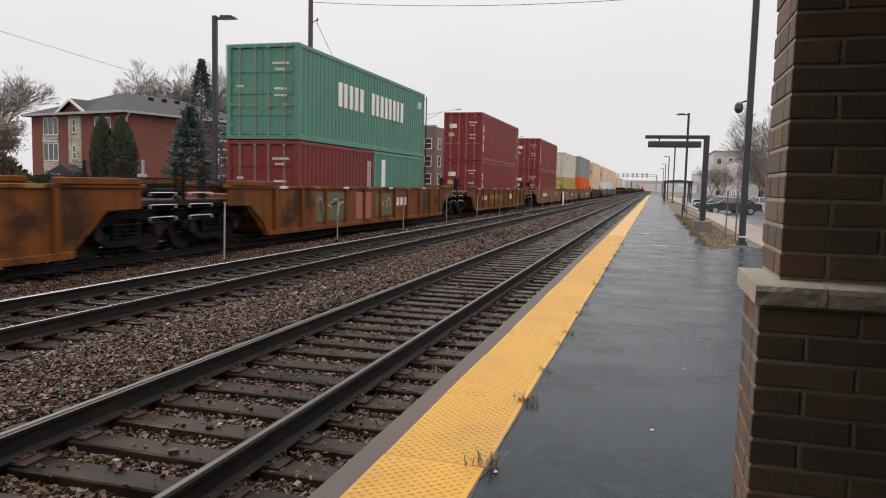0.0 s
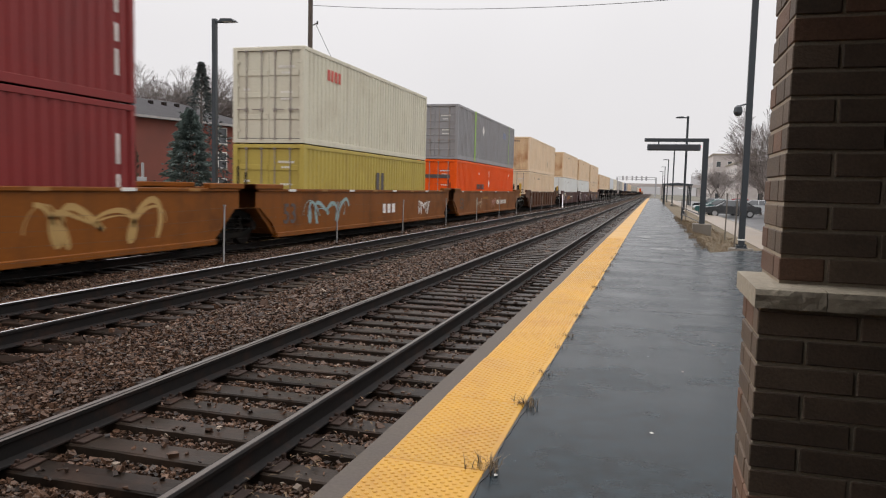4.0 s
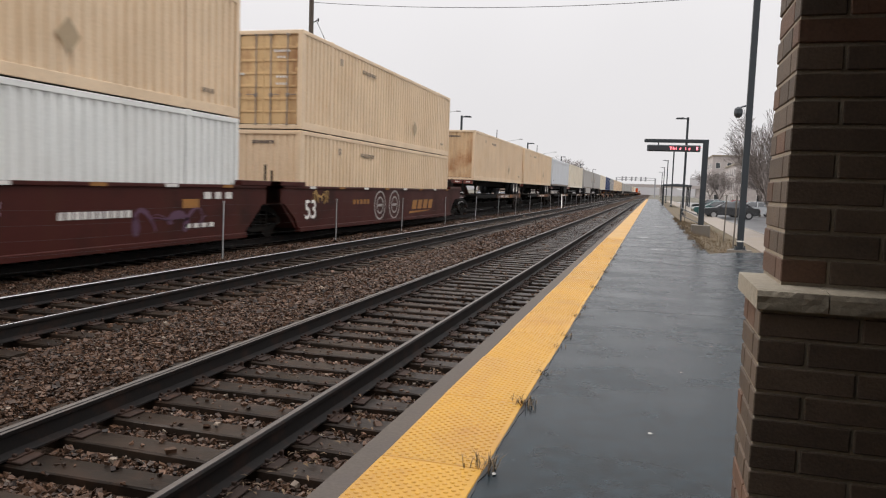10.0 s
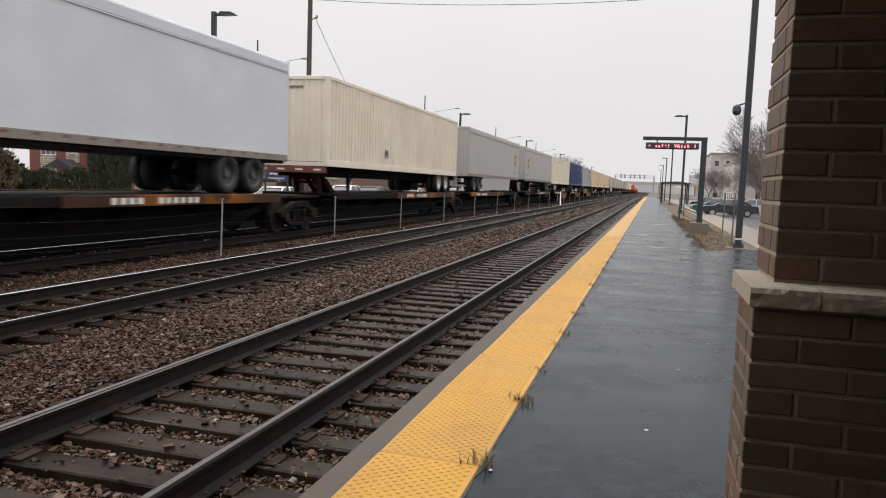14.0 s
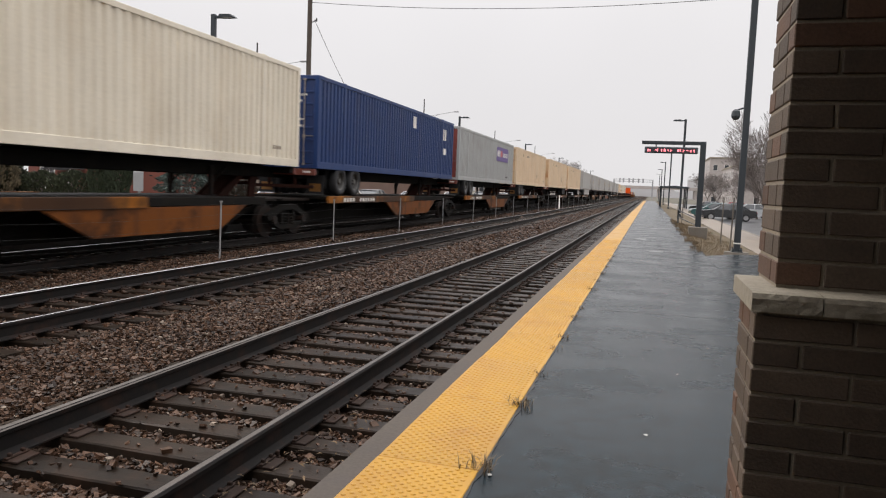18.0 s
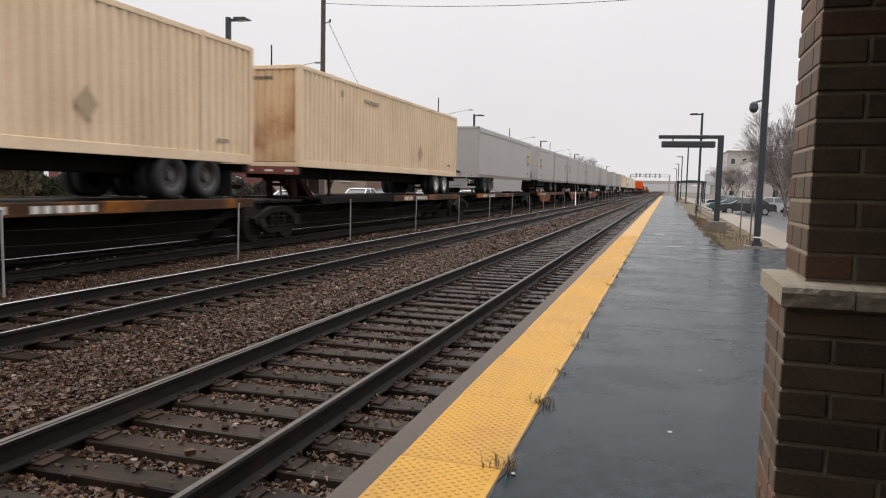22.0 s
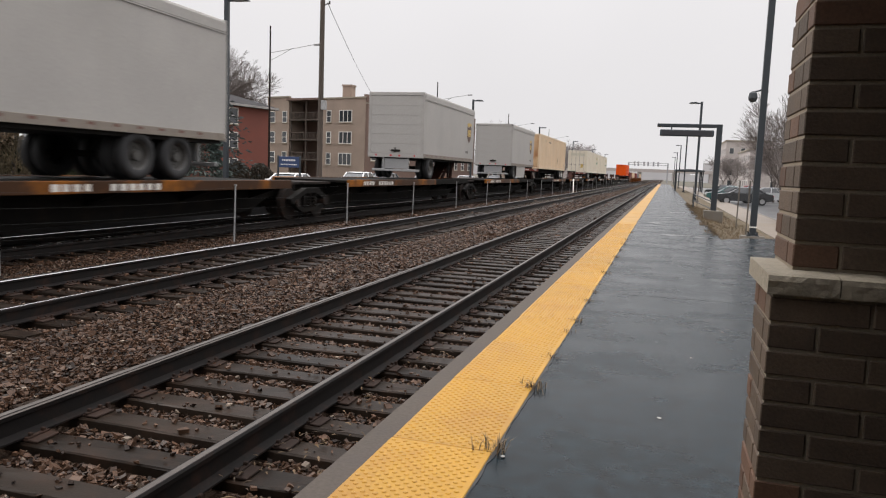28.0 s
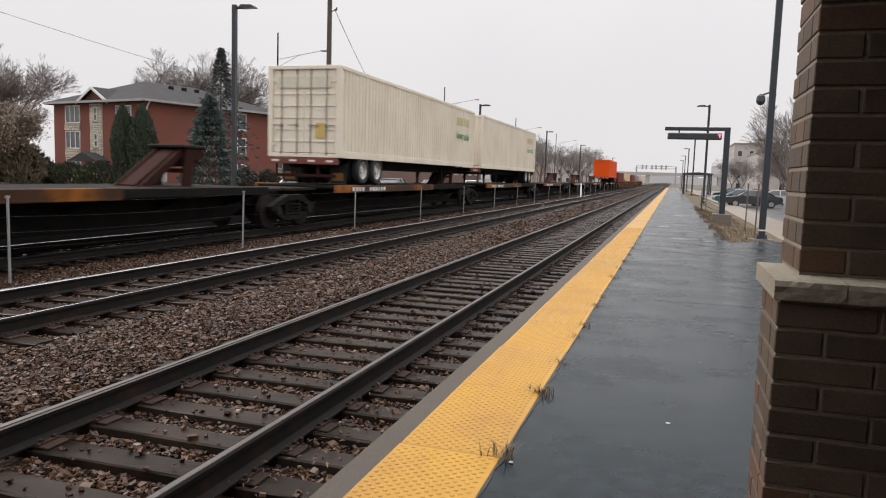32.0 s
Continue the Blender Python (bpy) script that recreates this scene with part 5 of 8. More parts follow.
    for sx in (-0.7, 0.7):
        part("landing_leg", cached("tleg", lambda: Geo().cbox(-0.06, 0.06, -0.06, 0.06, 1.45, 2.1, 0.01).cbox(-0.045, 0.045, -0.045, 0.045, 1.2, 1.46, 0.01).cbox(-0.12, 0.12, -0.12, 0.12, 1.192, 1.215, 0.004).cyl((0, 0.05, 1.5), (0, 0.7, 2.05), 0.025, n=6).mesh("landing_leg")), m_steel, t, at=(sx, yl, 0))
    if skirt:
        a, b = (axles[-1] + 0.75, yl - 0.6) if front_wheels else (yl + 0.6, axles[0] - 0.75)
        part("side_skirt", Geo().extrude([(a, z0), (b, z0), (b - 0.35, 1.32), (a + 0.05, 1.32)], 0, hw - 0.03, hw - 0.005), mat, t, "smooth pale side skirt")
    if logo is not None:
        bd, cp, b3 = shield(logo, 3.62, 0.78)
        bg = part("badge", bd, p_shield, t, "brown and gold shield-shaped badge", at=(hw + 0.004, 0, 0))
        part("badge_cap", cp, p_gold, bg)
        part("badge_bars", b3, p_gold, bg)
    part("side_notes", bars(1.0 if nose == "front" else L - 1.6, 2.55, 0.5, 0.12, 4), p_dark, t, "small dark unreadable note", at=(hw + 0.004, 0, 0))
    MOVERS.append((t, s, 0.0))
    return t




def letters(y0, z0, w, h, n, mat=None, what="row of block shapes where large lettering stands"):
    return ("lettering", bars(y0, z0, w, h, n), mat or p_mark, what)


def rings(y, z, r, n=28):
    """Round sprayed strokes: a wide ring, a narrower one inside it and a bar between."""
    g = Geo()
    for ro, ri in ((r, r * 0.88), (r * 0.6, r * 0.48)):
        vs = [(0.003, y + k * math.cos(2 * math.pi * i / n), z + 0.92 * k * math.sin(2 * math.pi * i / n)) for i in range(n) for k in (ri, ro)]
        g.add(vs, [(2 * i, 2 * i + 1, (2 * i + 3) % (2 * n), (2 * i + 2) % (2 * n)) for i in range(n)])
    return g.box(0, 0.003, y - r * 0.4, y + r * 0.4, z - 0.05, z + 0.05)


def scrawl(y, z, w, h, seed, stroke=0.035):
    """Sprayed strokes: two looping ribbons of uneven width, drawn along the car's side."""
    g = Geo()
    r = random.Random(seed)
    for k in range(2):
        n = 64
        turns = r.uniform(3.2, 4.8)
        ph, amp = r.uniform(0, 6.28), h * r.uniform(0.36, 0.5)
        mid = [(y + w * (i / n) + 0.55 * w / turns * math.sin(2 * math.pi * turns * i / n + ph) * 0.55,
                z + amp * math.cos(2 * math.pi * turns * i / n + ph + 0.7 * math.sin(5 * i / n)) * (0.6 + 0.4 * math.sin(9.0 * i / n + k))) for i in range(n + 1)]
        vs = []
        for i in range(n + 1):
            a, b = mid[max(0, i - 1)], mid[min(n, i + 1)]
            dy, dz = b[0] - a[0], b[1] - a[1]
            ln = math.hypot(dy, dz) or 1.0
            q = stroke * (0.7 + 0.5 * math.sin(11.0 * i / n + ph))
            vs += [(0.003 + 0.001 * k, mid[i][0] - dz / ln * q, mid[i][1] + dy / ln * q), (0.003 + 0.001 * k, mid[i][0] + dz / ln * q, mid[i][1] - dy / ln * q)]
        g.add(vs, [(2 * i, 2 * i + 2, 2 * i + 3, 2 * i + 1) for i in range(n)])
    return g


def tall_marks(y, z, n, w=0.17, h=0.44, gap=0.13):
    """Plain upright blocks stacked one over another."""
    g = Geo()
    for i in range(n):
        a = z + i * (h + gap)
        g.box(0, 0.004, y + 0.03 * (i % 2), y + w + 0.05 * (i % 2), a, a + h)
    return g


# stacked containers, in the order in which they pass
well_car("orange-brown ribbed well car standing empty", -6.1, p_ttx)
well_car("orange-brown ribbed well car with graffiti panels", 17.4, p_ttx, spray=(
    ("painted_patch", Geo().box(0, 0.003, 6.05, 7.45, 0.35, 1.3), M("pink_patch", (0.30, 0.095, 0.065)), "faded pink painted patch"),
    ("painted_patch", Geo().box(0, 0.003, 2.9, 5.2, 0.4, 1.3), M("green_patch", (0.085, 0.085, 0.045)), "faded green painted patch"),
    ("painted_patch", Geo().box(0, 0.003, 7.9, 9.7, 0.4, 1.25), M("green_patch", (0.085, 0.085, 0.045)), "faded green painted patch"),
    ("graffiti", scrawl(3.1, 0.85, 1.8, 0.6, 2), p_scrawl, "pale scrawled graffiti"), ("graffiti", scrawl(8.1, 0.85, 1.4, 0.6, 3), p_scrawl, "pale scrawled graffiti"),
    ("reporting_mark", bars(10.2, 0.75, 1.3, 0.32, 3), p_mark, "pale block-shaped mark")))
container("green forty-foot container stacked on two short ones", 19.58, Z0 + H40 + 0.02, 12.19, 2.438, 2.83, p_green, markings=(letters(2.8, 1.28, 2.3, 0.80, 5, m_white), letters(5.75, 1.28, 3.65, 0.80, 8, m_white), letters(11.2, 2.1, 0.5, 0.28, 3)))
container("oxide red twenty-foot container in the well", 19.58, Z0, 6.06, 2.438, H40, p_red, markings=(("lettering", Geo().box(0, 0.004, 5.45, 5.53, 0.5, 2.2).box(0, 0.004, 5.65, 5.73, 0.9, 2.2), p_mark, "pale upright writing"),))
container("green twenty-foot container in the well", 25.70, Z0, 6.06, 2.438, H40, p_green, markings=(("lettering", Geo().box(0, 0.004, 0.75, 1.15, 0.5, 2.3), m_white, "white upright panel"), ("painted_patch", Geo().box(0, 0.003, 3.4, 4.6, 0.3, 1.2), M("dark_green_patch", (0.03, 0.12, 0.08)), "dark patch")))

TEX = lambda: (("lettering", tall_marks(0.30, 0.55, 3), m_white, "white upright block lettering"),
               ("lettering", Geo().box(0, 0.004, 11.62, 11.70, 0.5, 1.0).box(0, 0.004, 11.62, 11.70, 1.15, 1.5).box(0, 0.004, 11.62, 11.70, 1.7, 2.3), p_mark, "pale upright writing"),
               ("door_badge", Geo().box(-0.85, -0.40, 0.018, 0.024, 1.95, 2.2), m_white, "white block-shaped name on the door", (0, 0, 0)),
               ("door_badge", Geo().box(-0.9, -0.55, 0.018, 0.024, 1.45, 1.62), p_gold, "yellow label on the door", (0, 0, 0)))
well_car("orange-brown ribbed well car under maroon containers", 41.1, p_ttx, spray=(("reporting_mark", bars(10.0, 0.75, 1.3, 0.32, 3), m_white, "pale block-shaped mark"), ("graffiti", scrawl(3.6, 0.8, 1.4, 0.6, 5), M("ochre_spray", (0.36, 0.22, 0.07)), "ochre graffiti"), ("graffiti", scrawl(5.5, 0.85, 1.4, 0.5, 6), M("ochre_spray", (0.36, 0.22, 0.07)), "ochre graffiti"), ("graffiti", scrawl(7.8, 0.85, 1.4, 0.5, 7), M("ochre_spray", (0.36, 0.22, 0.07)), "ochre graffiti"), ("number_panel_marks", bars(1.8, 0.75, 1.3, 0.28, 5), p_mark, "pale bars of worn writing")))
for z in (Z0, Z0 + H53 + 0.02):
    container("maroon forty-foot container in a stack of two", 43.35, z, 12.19, 2.438, H53, p_maroon, markings=TEX())
well_car("plain orange well car with black number panels", 64.7, p_ttxn, ribs=False, rear="shared", spray=(
    ("number_panel", Geo().box(0, 0.003, 3.1, 6.3, 0.70, 1.12), p_dark, "black panel"), ("number_panel_marks", bars(3.25, 0.77, 2.9, 0.28, 10, x=0.003), m_white, "white bars on the black panel"),
    ("painted_patch", Geo().box(0, 0.003, 7.2, 8.9, 1.0, 1.24), p_goldold, "yellow patch"), ("graffiti", scrawl(-0.2, 0.85, 1.4, 0.8, 11, 0.03), p_scrawl, "pale scrawled graffiti"), ("graffiti", scrawl(11.4, 0.82, 3.3, 0.95, 12, 0.06), M("ochre_spray", (0.36, 0.22, 0.07)), "ochre graffiti")))
for z in (Z0, Z0 + H53 + 0.02):
    container("maroon forty-foot container in a stack of two", 66.75, z, 12.19, 2.438, H53, p_maroon, markings=TEX())
well_car("plain orange well car with blue-white graffiti", 84.3, p_ttxn, ribs=False, number=p_dark, front="none", rear="shared", spray=(
    ("graffiti", scrawl(1.8, 0.82, 2.9, 0.85, 13, 0.05), M("pale_blue_spray", (0.22, 0.32, 0.32)), "pale blue graffiti"), ("reporting_mark", bars(8.2, 0.6, 1.5, 0.35, 3), m_white, "white block-shaped mark"), ("graffiti", scrawl(12.6, 0.75, 1.6, 0.7, 14), p_mark, "white graffiti")))
container("mustard yellow forty-foot container in the well", 86.35, Z0, 12.19, 2.438, H40, p_mustard, markings=(("emblem", bars(6.0, 1.0, 1.0, 0.9, 2), p_dark, "dark block-shaped emblem"),))
container("cream forty-foot container on a yellow one", 86.35, Z0 + H40 + 0.02, 12.19, 2.438, H53, p_cream, markings=(letters(1.6, 2.1, 1.1, 0.35, 4, M("red_lettering", (0.5, 0.06, 0.04))),))
well_car("plain orange well car with white scrawled graffiti", 103.7, p_ttxn, ribs=False, number=p_dark, front="none", spray=(
    ("graffiti", scrawl(4.0, 0.7, 1.6, 0.7, 15), p_scrawl, "white scrawled graffiti"), ("graffiti", scrawl(8.3, 0.72, 1.1, 0.75, 16, 0.06), M("pink_spray", (0.42, 0.20, 0.15)), "pale pink graffiti"), ("reporting_mark", bars(9.9, 0.64, 3.2, 0.27, 10), p_mark, "white bars where letters and numbers stand"), ("painted_patch", Geo().box(0, 0.003, 5.9, 7.3, 1.0, 1.14), p_goldold, "yellow patch")))
DIAMOND = lambda y, z, k=0.3: Geo().extrude([(y - k, z), (y, z + k * 1.2), (y + k, z), (y, z - k * 1.2)], 0, 0, 0.004)
container("bright orange fifty-three-foot container in the well", 103.87, Z0, 16.15, 2.59, H53, p_orange, doors53=True, markings=(letters(4.6, 1.35, 1.9, 0.3, 9, p_dark), ("placard", DIAMOND(7.85, 1.72, 0.21), m_white, "white diamond"), ("stripe", Geo().box(0, 0.004, 7.81, 7.90, 2.1, 2.5), m_white), ("door_badge", Geo().box(-0.9, 0.9, 0.018, 0.024, 1.9, 2.1), p_dark, "dark block-shaped name on the doors", (0, 0, 0)), ("label_patch", Geo().box(0, 0.004, 5.0, 5.2, 2.2, 2.35), m_white), ("label_patch", Geo().box(0, 0.004, 14.2, 14.45, 2.3, 2.42), m_white)))
container("grey fifty-three-foot container with green bands", 103.87, Z0 + H53 + 0.02, 16.15, 2.59, H53, p_grey, doors53=True, markings=(("stripe", Geo().box(0, 0.012, 3.75, 4.05, 0.05, 2.9), p_ltgreen, "green upright band"), ("stripe", Geo().box(0, 0.012, 14.0, 14.1, 0.05, 2.9), p_ltgreen, "green upright band"), ("placard", DIAMOND(6.0, 1.95, 0.26), m_white, "white diamond"), letters(12.0, 1.9, 1.0, 0.4, 3, M("blue_grey_lettering", (0.17, 0.2, 0.3)))))
well_car("brown ribbed well car under tan containers", 127.0, p_brown, posts=p_post)
POSTS = (("emblem", DIAMOND(10.6, 0.9, 0.28), M("brown_emblem", (0.36, 0.27, 0.165)), "faded diamond emblem"), letters(4.6, 2.32, 1.3, 0.13, 9, p_faded), letters(2.7, 2.3, 0.22, 0.22, 2, p_faded), letters(14.6, 0.45, 0.5, 0.1, 3, p_faded))
container("tan fifty-three-foot container in the well", 127.35, Z0, 16.15, 2.59, H53, p_tan, doors53=True, markings=POSTS[1:])
container("tan fifty-three-foot container with a rust-streaked end", 127.35, Z0 + H53 + 0.02, 16.15, 2.59, H53, p_tan, end="nose", end_mat=p_rusty, markings=POSTS[:1])


def slant(y):
    """A railway emblem as plain leaning blocks over a thin tapering bar."""
    g = Geo()
    for i in range(4):
        a = y + 0.78 * i
        g.extrude([(a, 0.60), (a + 0.58, 0.60), (a + 0.74, 1.0), (a + 0.16, 1.0)], 0, 0, 0.004)
    return g.extrude([(y - 0.35, 0.42), (y + 2.6, 0.50), (y + 2.6, 0.53), (y - 0.25, 0.52)], 0, 0, 0.004)


BN = lambda y: (("emblem", slant(y), p_goldold, "yellow block-shaped emblem"),
                ("reporting_mark", bars(y + 3.2, 0.85, 2.2, 0.1, 14), p_mark, "small white bars"), ("label_patch", Geo().box(0, 0.004, 1.9, 2.5, 1.0, 1.15), p_gold), ("label_patch", bars(0.3, 1.18, 2.2, 0.15, 5), p_mark))
well_car("dark red plain-sided well car", 150.9, p_bnsf, ribs=False, number=m_white, rear="shared", spray=BN(4.2))
container("white fifty-three-foot container in the well", 151.35, Z0, 16.15, 2.59, H53, p_white, doors53=True, markings=POSTS[1:])
container("tan fifty-three-foot container with a rust-streaked end", 151.35, Z0 + H53 + 0.02, 16.15, 2.59, H53, p_tan, end="nose", end_mat=p_rusty, markings=POSTS)
well_car("dark red plain-sided well car with purple graffiti", 170.4, p_bnsf, ribs=False, number=m_white, front="none", rear="shared", spray=(("graffiti", scrawl(6.3, 0.8, 2.9, 0.85, 21, 0.06), M("violet_spray", (0.26, 0.19, 0.27)), "pale violet graffiti"), ("graffiti", scrawl(12.4, 0.7, 2.6, 0.7, 22, 0.045), M("dull_purple_spray", (0.075, 0.03, 0.06)), "dull purple graffiti"), ("label_patch", Geo().box(0, 0.004, 14.1, 14.7, 0.95, 1.15), p_goldold), ("label_patch", bars(14.2, 0.5, 1.2, 0.1, 4), p_mark), ("label_patch", bars(14.9, 1.15, 1.3, 0.16, 3), p_mark), ("label_patch", bars(0.3, 1.18, 2.2, 0.15, 5), p_mark), ("reporting_mark", bars(10.6, 0.8, 1.9, 0.14, 10), p_mark, "small white bars")))
container("white fifty-three-foot container in the well", 170.85, Z0, 16.15, 2.59, H53, p_white, doors53=True, markings=POSTS[1:])
container("tan fifty-three-foot container with doors forward", 170.85, Z0 + H53 + 0.02, 16.15, 2.59, H53, p_tan, doors53=True, end_mat=p_worndoor, markings=POSTS + (("placard", Geo().extrude([(0.28, 1.05), (0.52, 1.32), (0.76, 1.05), (0.52, 0.78)], 1, 0.006, 0.012), M("dark_brown_emblem", (0.20, 0.115, 0.06)), "brown diamond on the door", (0, 0, 0)),))
well_car("dark red plain-sided well car with white graffiti", 190.0, p_bnsf, ribs=False, number=m_white, front="none", tank=True, spray=(("graffiti", rings(6.6, 0.83, 0.60), M("pale_spray", (0.30, 0.28, 0.26)), "large round white graffiti"), ("graffiti", rings(8.2, 0.83, 0.62), M("pale_spray", (0.30, 0.28, 0.26)), "large round white graffiti"), ("graffiti", scrawl(0.9, 1.15, 1.1, 0.45, 23, 0.03), M("ochre_spray", (0.36, 0.22, 0.07)), "ochre graffiti"), ("reporting_mark", bars(4.0, 0.9, 1.6, 0.16, 5), p_goldold, "small gold bars")) + BN(10.4)[:1])
container("tan fifty-three-foot container in the well", 190.37, Z0, 16.15, 2.59, H53, p_tan, end="nose", markings=POSTS[1:])
container("tan fifty-three-foot container with rusty doors", 190.37, Z0 + H53 + 0.02, 16.15, 2.59, H53, p_tan, doors53=True, end_mat=p_worndoor, markings=POSTS)

# trailers and containers on flat cars
ZC = 2.04
JOINTS = [210.6, 229.1, 246.3, 263.1, 281.8, 300.9, 319.5, 336.4, 354.5, 371.9, 391.0, 410.3, 429.2, 448.8, 468.8, 488.7, 508.3, 528.0, 547.2, 567.6, 586.9, 604.9, 624.2, 643.5, 662.5, 681.5, 700.5, 709.0, 727.0]
# kingpin places along the train, where the hitch stands rise
PINS = [213.2, 230.5, 247.6, 265.5, 298.6, 303.5, 335.6, 353.0, 370.4, 388.2, 393.5, 412.1, 447.0, 452.3, 468.0, 471.1, 486.7, 490.0, 505.6, 510.9, 545.5, 564.5, 569.6, 601.2, 622.6, 640.4, 658, 676, 695, 724.5]
# where a deep side girder shows along a platform
GIRDERS = {319.5: (7.4, 14.0), 336.4: (7.4, 14.2), 354.5: (7.6, 14.8), 448.8: (2.8, 9.2), 468.8: (2.8, 9.2), 488.7: (2.8, 15.4)}
for a, b in zip(JOINTS[:-1], JOINTS[1:]):
    flat_unit("low articulated flat car with a worn orange deck edge", a, b - a, hitch=[p - a for p in PINS if a <= p < b], girder=GIRDERS.get(a))
last = thing("flat_car_end", "end truck of the last flat car", "rail car")
rail_truck(last, 0.0)
MOVERS.append((last, JOINTS[-1], 0.0))


def boxed(label, s, mat, end, nose_first=True, end_mat=None, marks=(), frame=None, L=16.15, H=H53, d53=True, white=True):
    container(label, s, ZC, L, 2.59, H, mat, end=end, doors53=d53, end_mat=end_mat, markings=marks, frame=frame)
    chassis("dark container chassis with white wheels on the flat car", s, L, wheels_front=not nose_first, white=white)


boxed("tan container on a chassis, its end streaked with rust", 212.2, p_tan, "nose", end_mat=p_rusty, marks=POSTS)
boxed("tan container on a chassis", 229.5, p_tan, "nose", end_mat=p_rusty, marks=POSTS)
trailer("smooth pale blue-grey trailer", 246.6, 15.2, p_pale, "front")
boxed("ivory ribbed container on a chassis", 264.5, p_ivory, "nose", marks=(letters(5.3, 0.5, 0.4, 0.3, 2, p_dark),))
trailer("grey parcel trailer riding backwards", 283.4, 16.15, p_silver, "rear", skirt=True, logo=14.6)
trailer("grey parcel trailer with a shield badge", 302.5, 16.15, p_silver, "front", logo=1.75)
boxed("ivory container on a chassis with doors forward", 320.4, p_ivory, "doors", nose_first=False, marks=POSTS[1:])
boxed("deep blue container on a chassis with red corner posts", 337.8, p_blue, "doors", nose_first=False, frame=None, marks=(letters(14.2, 1.9, 0.6, 0.55, 2, m_white), ("label_patch", Geo().box(0, 0.004, 14.3, 14.75, 1.2, 1.5), m_white), ("label_patch", Geo().box(0, 0.004, 9.4, 9.8, 2.1, 2.6), p_mark)), white=False)
boxed("grey container on a chassis with a purple panel", 355.3, paint("light_grey_paint", (0.36, 0.365, 0.355)), "doors", nose_first=False, end_mat=paint("dull_red_paint", (0.25, 0.06, 0.05)), marks=(("name_panel", Geo().box(0, 0.004, 9.95, 14.0, 1.50, 2.45), p_purple, "purple panel"), ("lettering", bars(10.15, 1.8, 1.1, 0.42, 3, x=0.004), m_white, "white block shapes"), ("lettering", bars(11.25, 1.8, 0.65, 0.42, 2, x=0.004), M("orange_lettering", (0.7, 0.14, 0.03)), "orange block shapes"), ("lettering", bars(12.15, 1.82, 1.65, 0.28, 8, x=0.004), p_mark, "small pale block shapes"), letters(13.2, 0.4, 0.9, 0.1, 8, p_dark)), white=False)
boxed("tan container on a chassis with doors forward", 373.1, p_tan, "doors", nose_first=False, end_mat=p_rusty, marks=POSTS, white=False)
boxed("tan container on a chassis, its end streaked with rust", 392.5, p_tan, "nose", end_mat=p_rusty, marks=POSTS, white=False)
boxed("tan container on a chassis, its end streaked with rust", 411.1, p_tan, "nose", end_mat=p_rusty, marks=POSTS)
trailer("grey parcel trailer riding backwards", 431.8, 16.15, p_silver, "rear", skirt=True, logo=14.9)
PUP = 8.53
for s, nose in ((451.3, "front"), (460.45, "rear"), (470.1, "front"), (479.2, "rear"), (489.0, "front"), (498.1, "rear")):
    trailer("short grey parcel trailer with a shield badge", s, PUP, p_silver, nose, logo=1.3 if nose == "front" else PUP - 1.0, tandem=False)
trailer("grey parcel trailer with a shield badge", 509.9, 13.2, p_silver, "front", logo=1.6)
trailer("short grey parcel trailer with its roll door forward", 538.0, PUP, p_silver, "rear", logo=PUP - 1.0, tandem=False)
trailer("short grey parcel trailer with its roll door forward", 557.0, PUP, p_silver, "rear", logo=PUP - 1.45, tandem=False, skirt=True)
boxed("tan container on a chassis, its end streaked with rust", 568.6, p_tan, "nose", end_mat=p_rusty, marks=POSTS)
INTER = lambda: (("lettering", text_mesh("Intermodal", 0.5, "lettering"), p_txt_green, "green word", (1.30, 12.9, 1.35)), letters(12.9, 2.0, 2.2, 0.38, 6, M("faded_gold", (0.5, 0.42, 0.2))))
boxed("cream container on a chassis with dirty doors forward", 607.4, p_ivory, "doors", nose_first=False, frame=p_ivory, marks=INTER() + (("door_name", Geo().box(-0.95, 0.95, 0.016, 0.022, 2.2, 2.55), M("pale_name_patch", (0.56, 0.52, 0.41)), "pale name patch across the doors", (0, 0, 0)), ("label_patch", Geo().box(0.42, 0.75, 0.014, 0.02, 0.62, 1.1), p_gold, "yellow label", (0, 0, 0))))
boxed("cream container on a chassis", 625.3, p_ivory, "nose", marks=INTER())
boxed("bright orange container on a chassis", 709.6, p_orange, "nose", marks=())
for i, (mat, s) in enumerate(((p_red, 731), (p_tan, 754.6), (p_maroon, 778.2), (p_grey, 801.8), (p_tan, 825.4))):
    well_car("orange-brown ribbed well car far down the train", s + 0.2, p_ttx)
    container("fifty-three-foot container far down the train", s + 0.4, Z0, 16.15, 2.59, H53, mat, end="nose")

# ---- houses across the tracks ----
m_redbrick = M("red_brick_wall", (0.165, 0.053, 0.038), rough=0.85, var=0.2, scale=0.5, fine=18, bump=0.3)
m_shingle = M("grey_shingles", (0.050, 0.048, 0.050), rough=0.95, spec=0.1, var=0.25, scale=0.8, fine=14, bump=0.4, dist=0.02)
m_fascia = M("white_fascia", (0.62, 0.60, 0.57), rough=0.6)
m_eave = M("weathered_eave", (0.30, 0.285, 0.27), rough=0.7, var=0.25)
m_fieldstone = M("pale_fieldstone", (0.62, 0.57, 0.49), rough=0.85, var=0.25, bump=0.4, island=0.3)
m_pane = glass("window_pane")
m_buff = M("buff_brick_wall", (0.29, 0.225, 0.180), rough=0.85, var=0.2, scale=0.5, fine=15, bump=0.3)
m_umber = M("umber_brick_wall", (0.155, 0.100, 0.080), rough=0.85, var=0.2, scale=0.5, fine=15, bump=0.3)


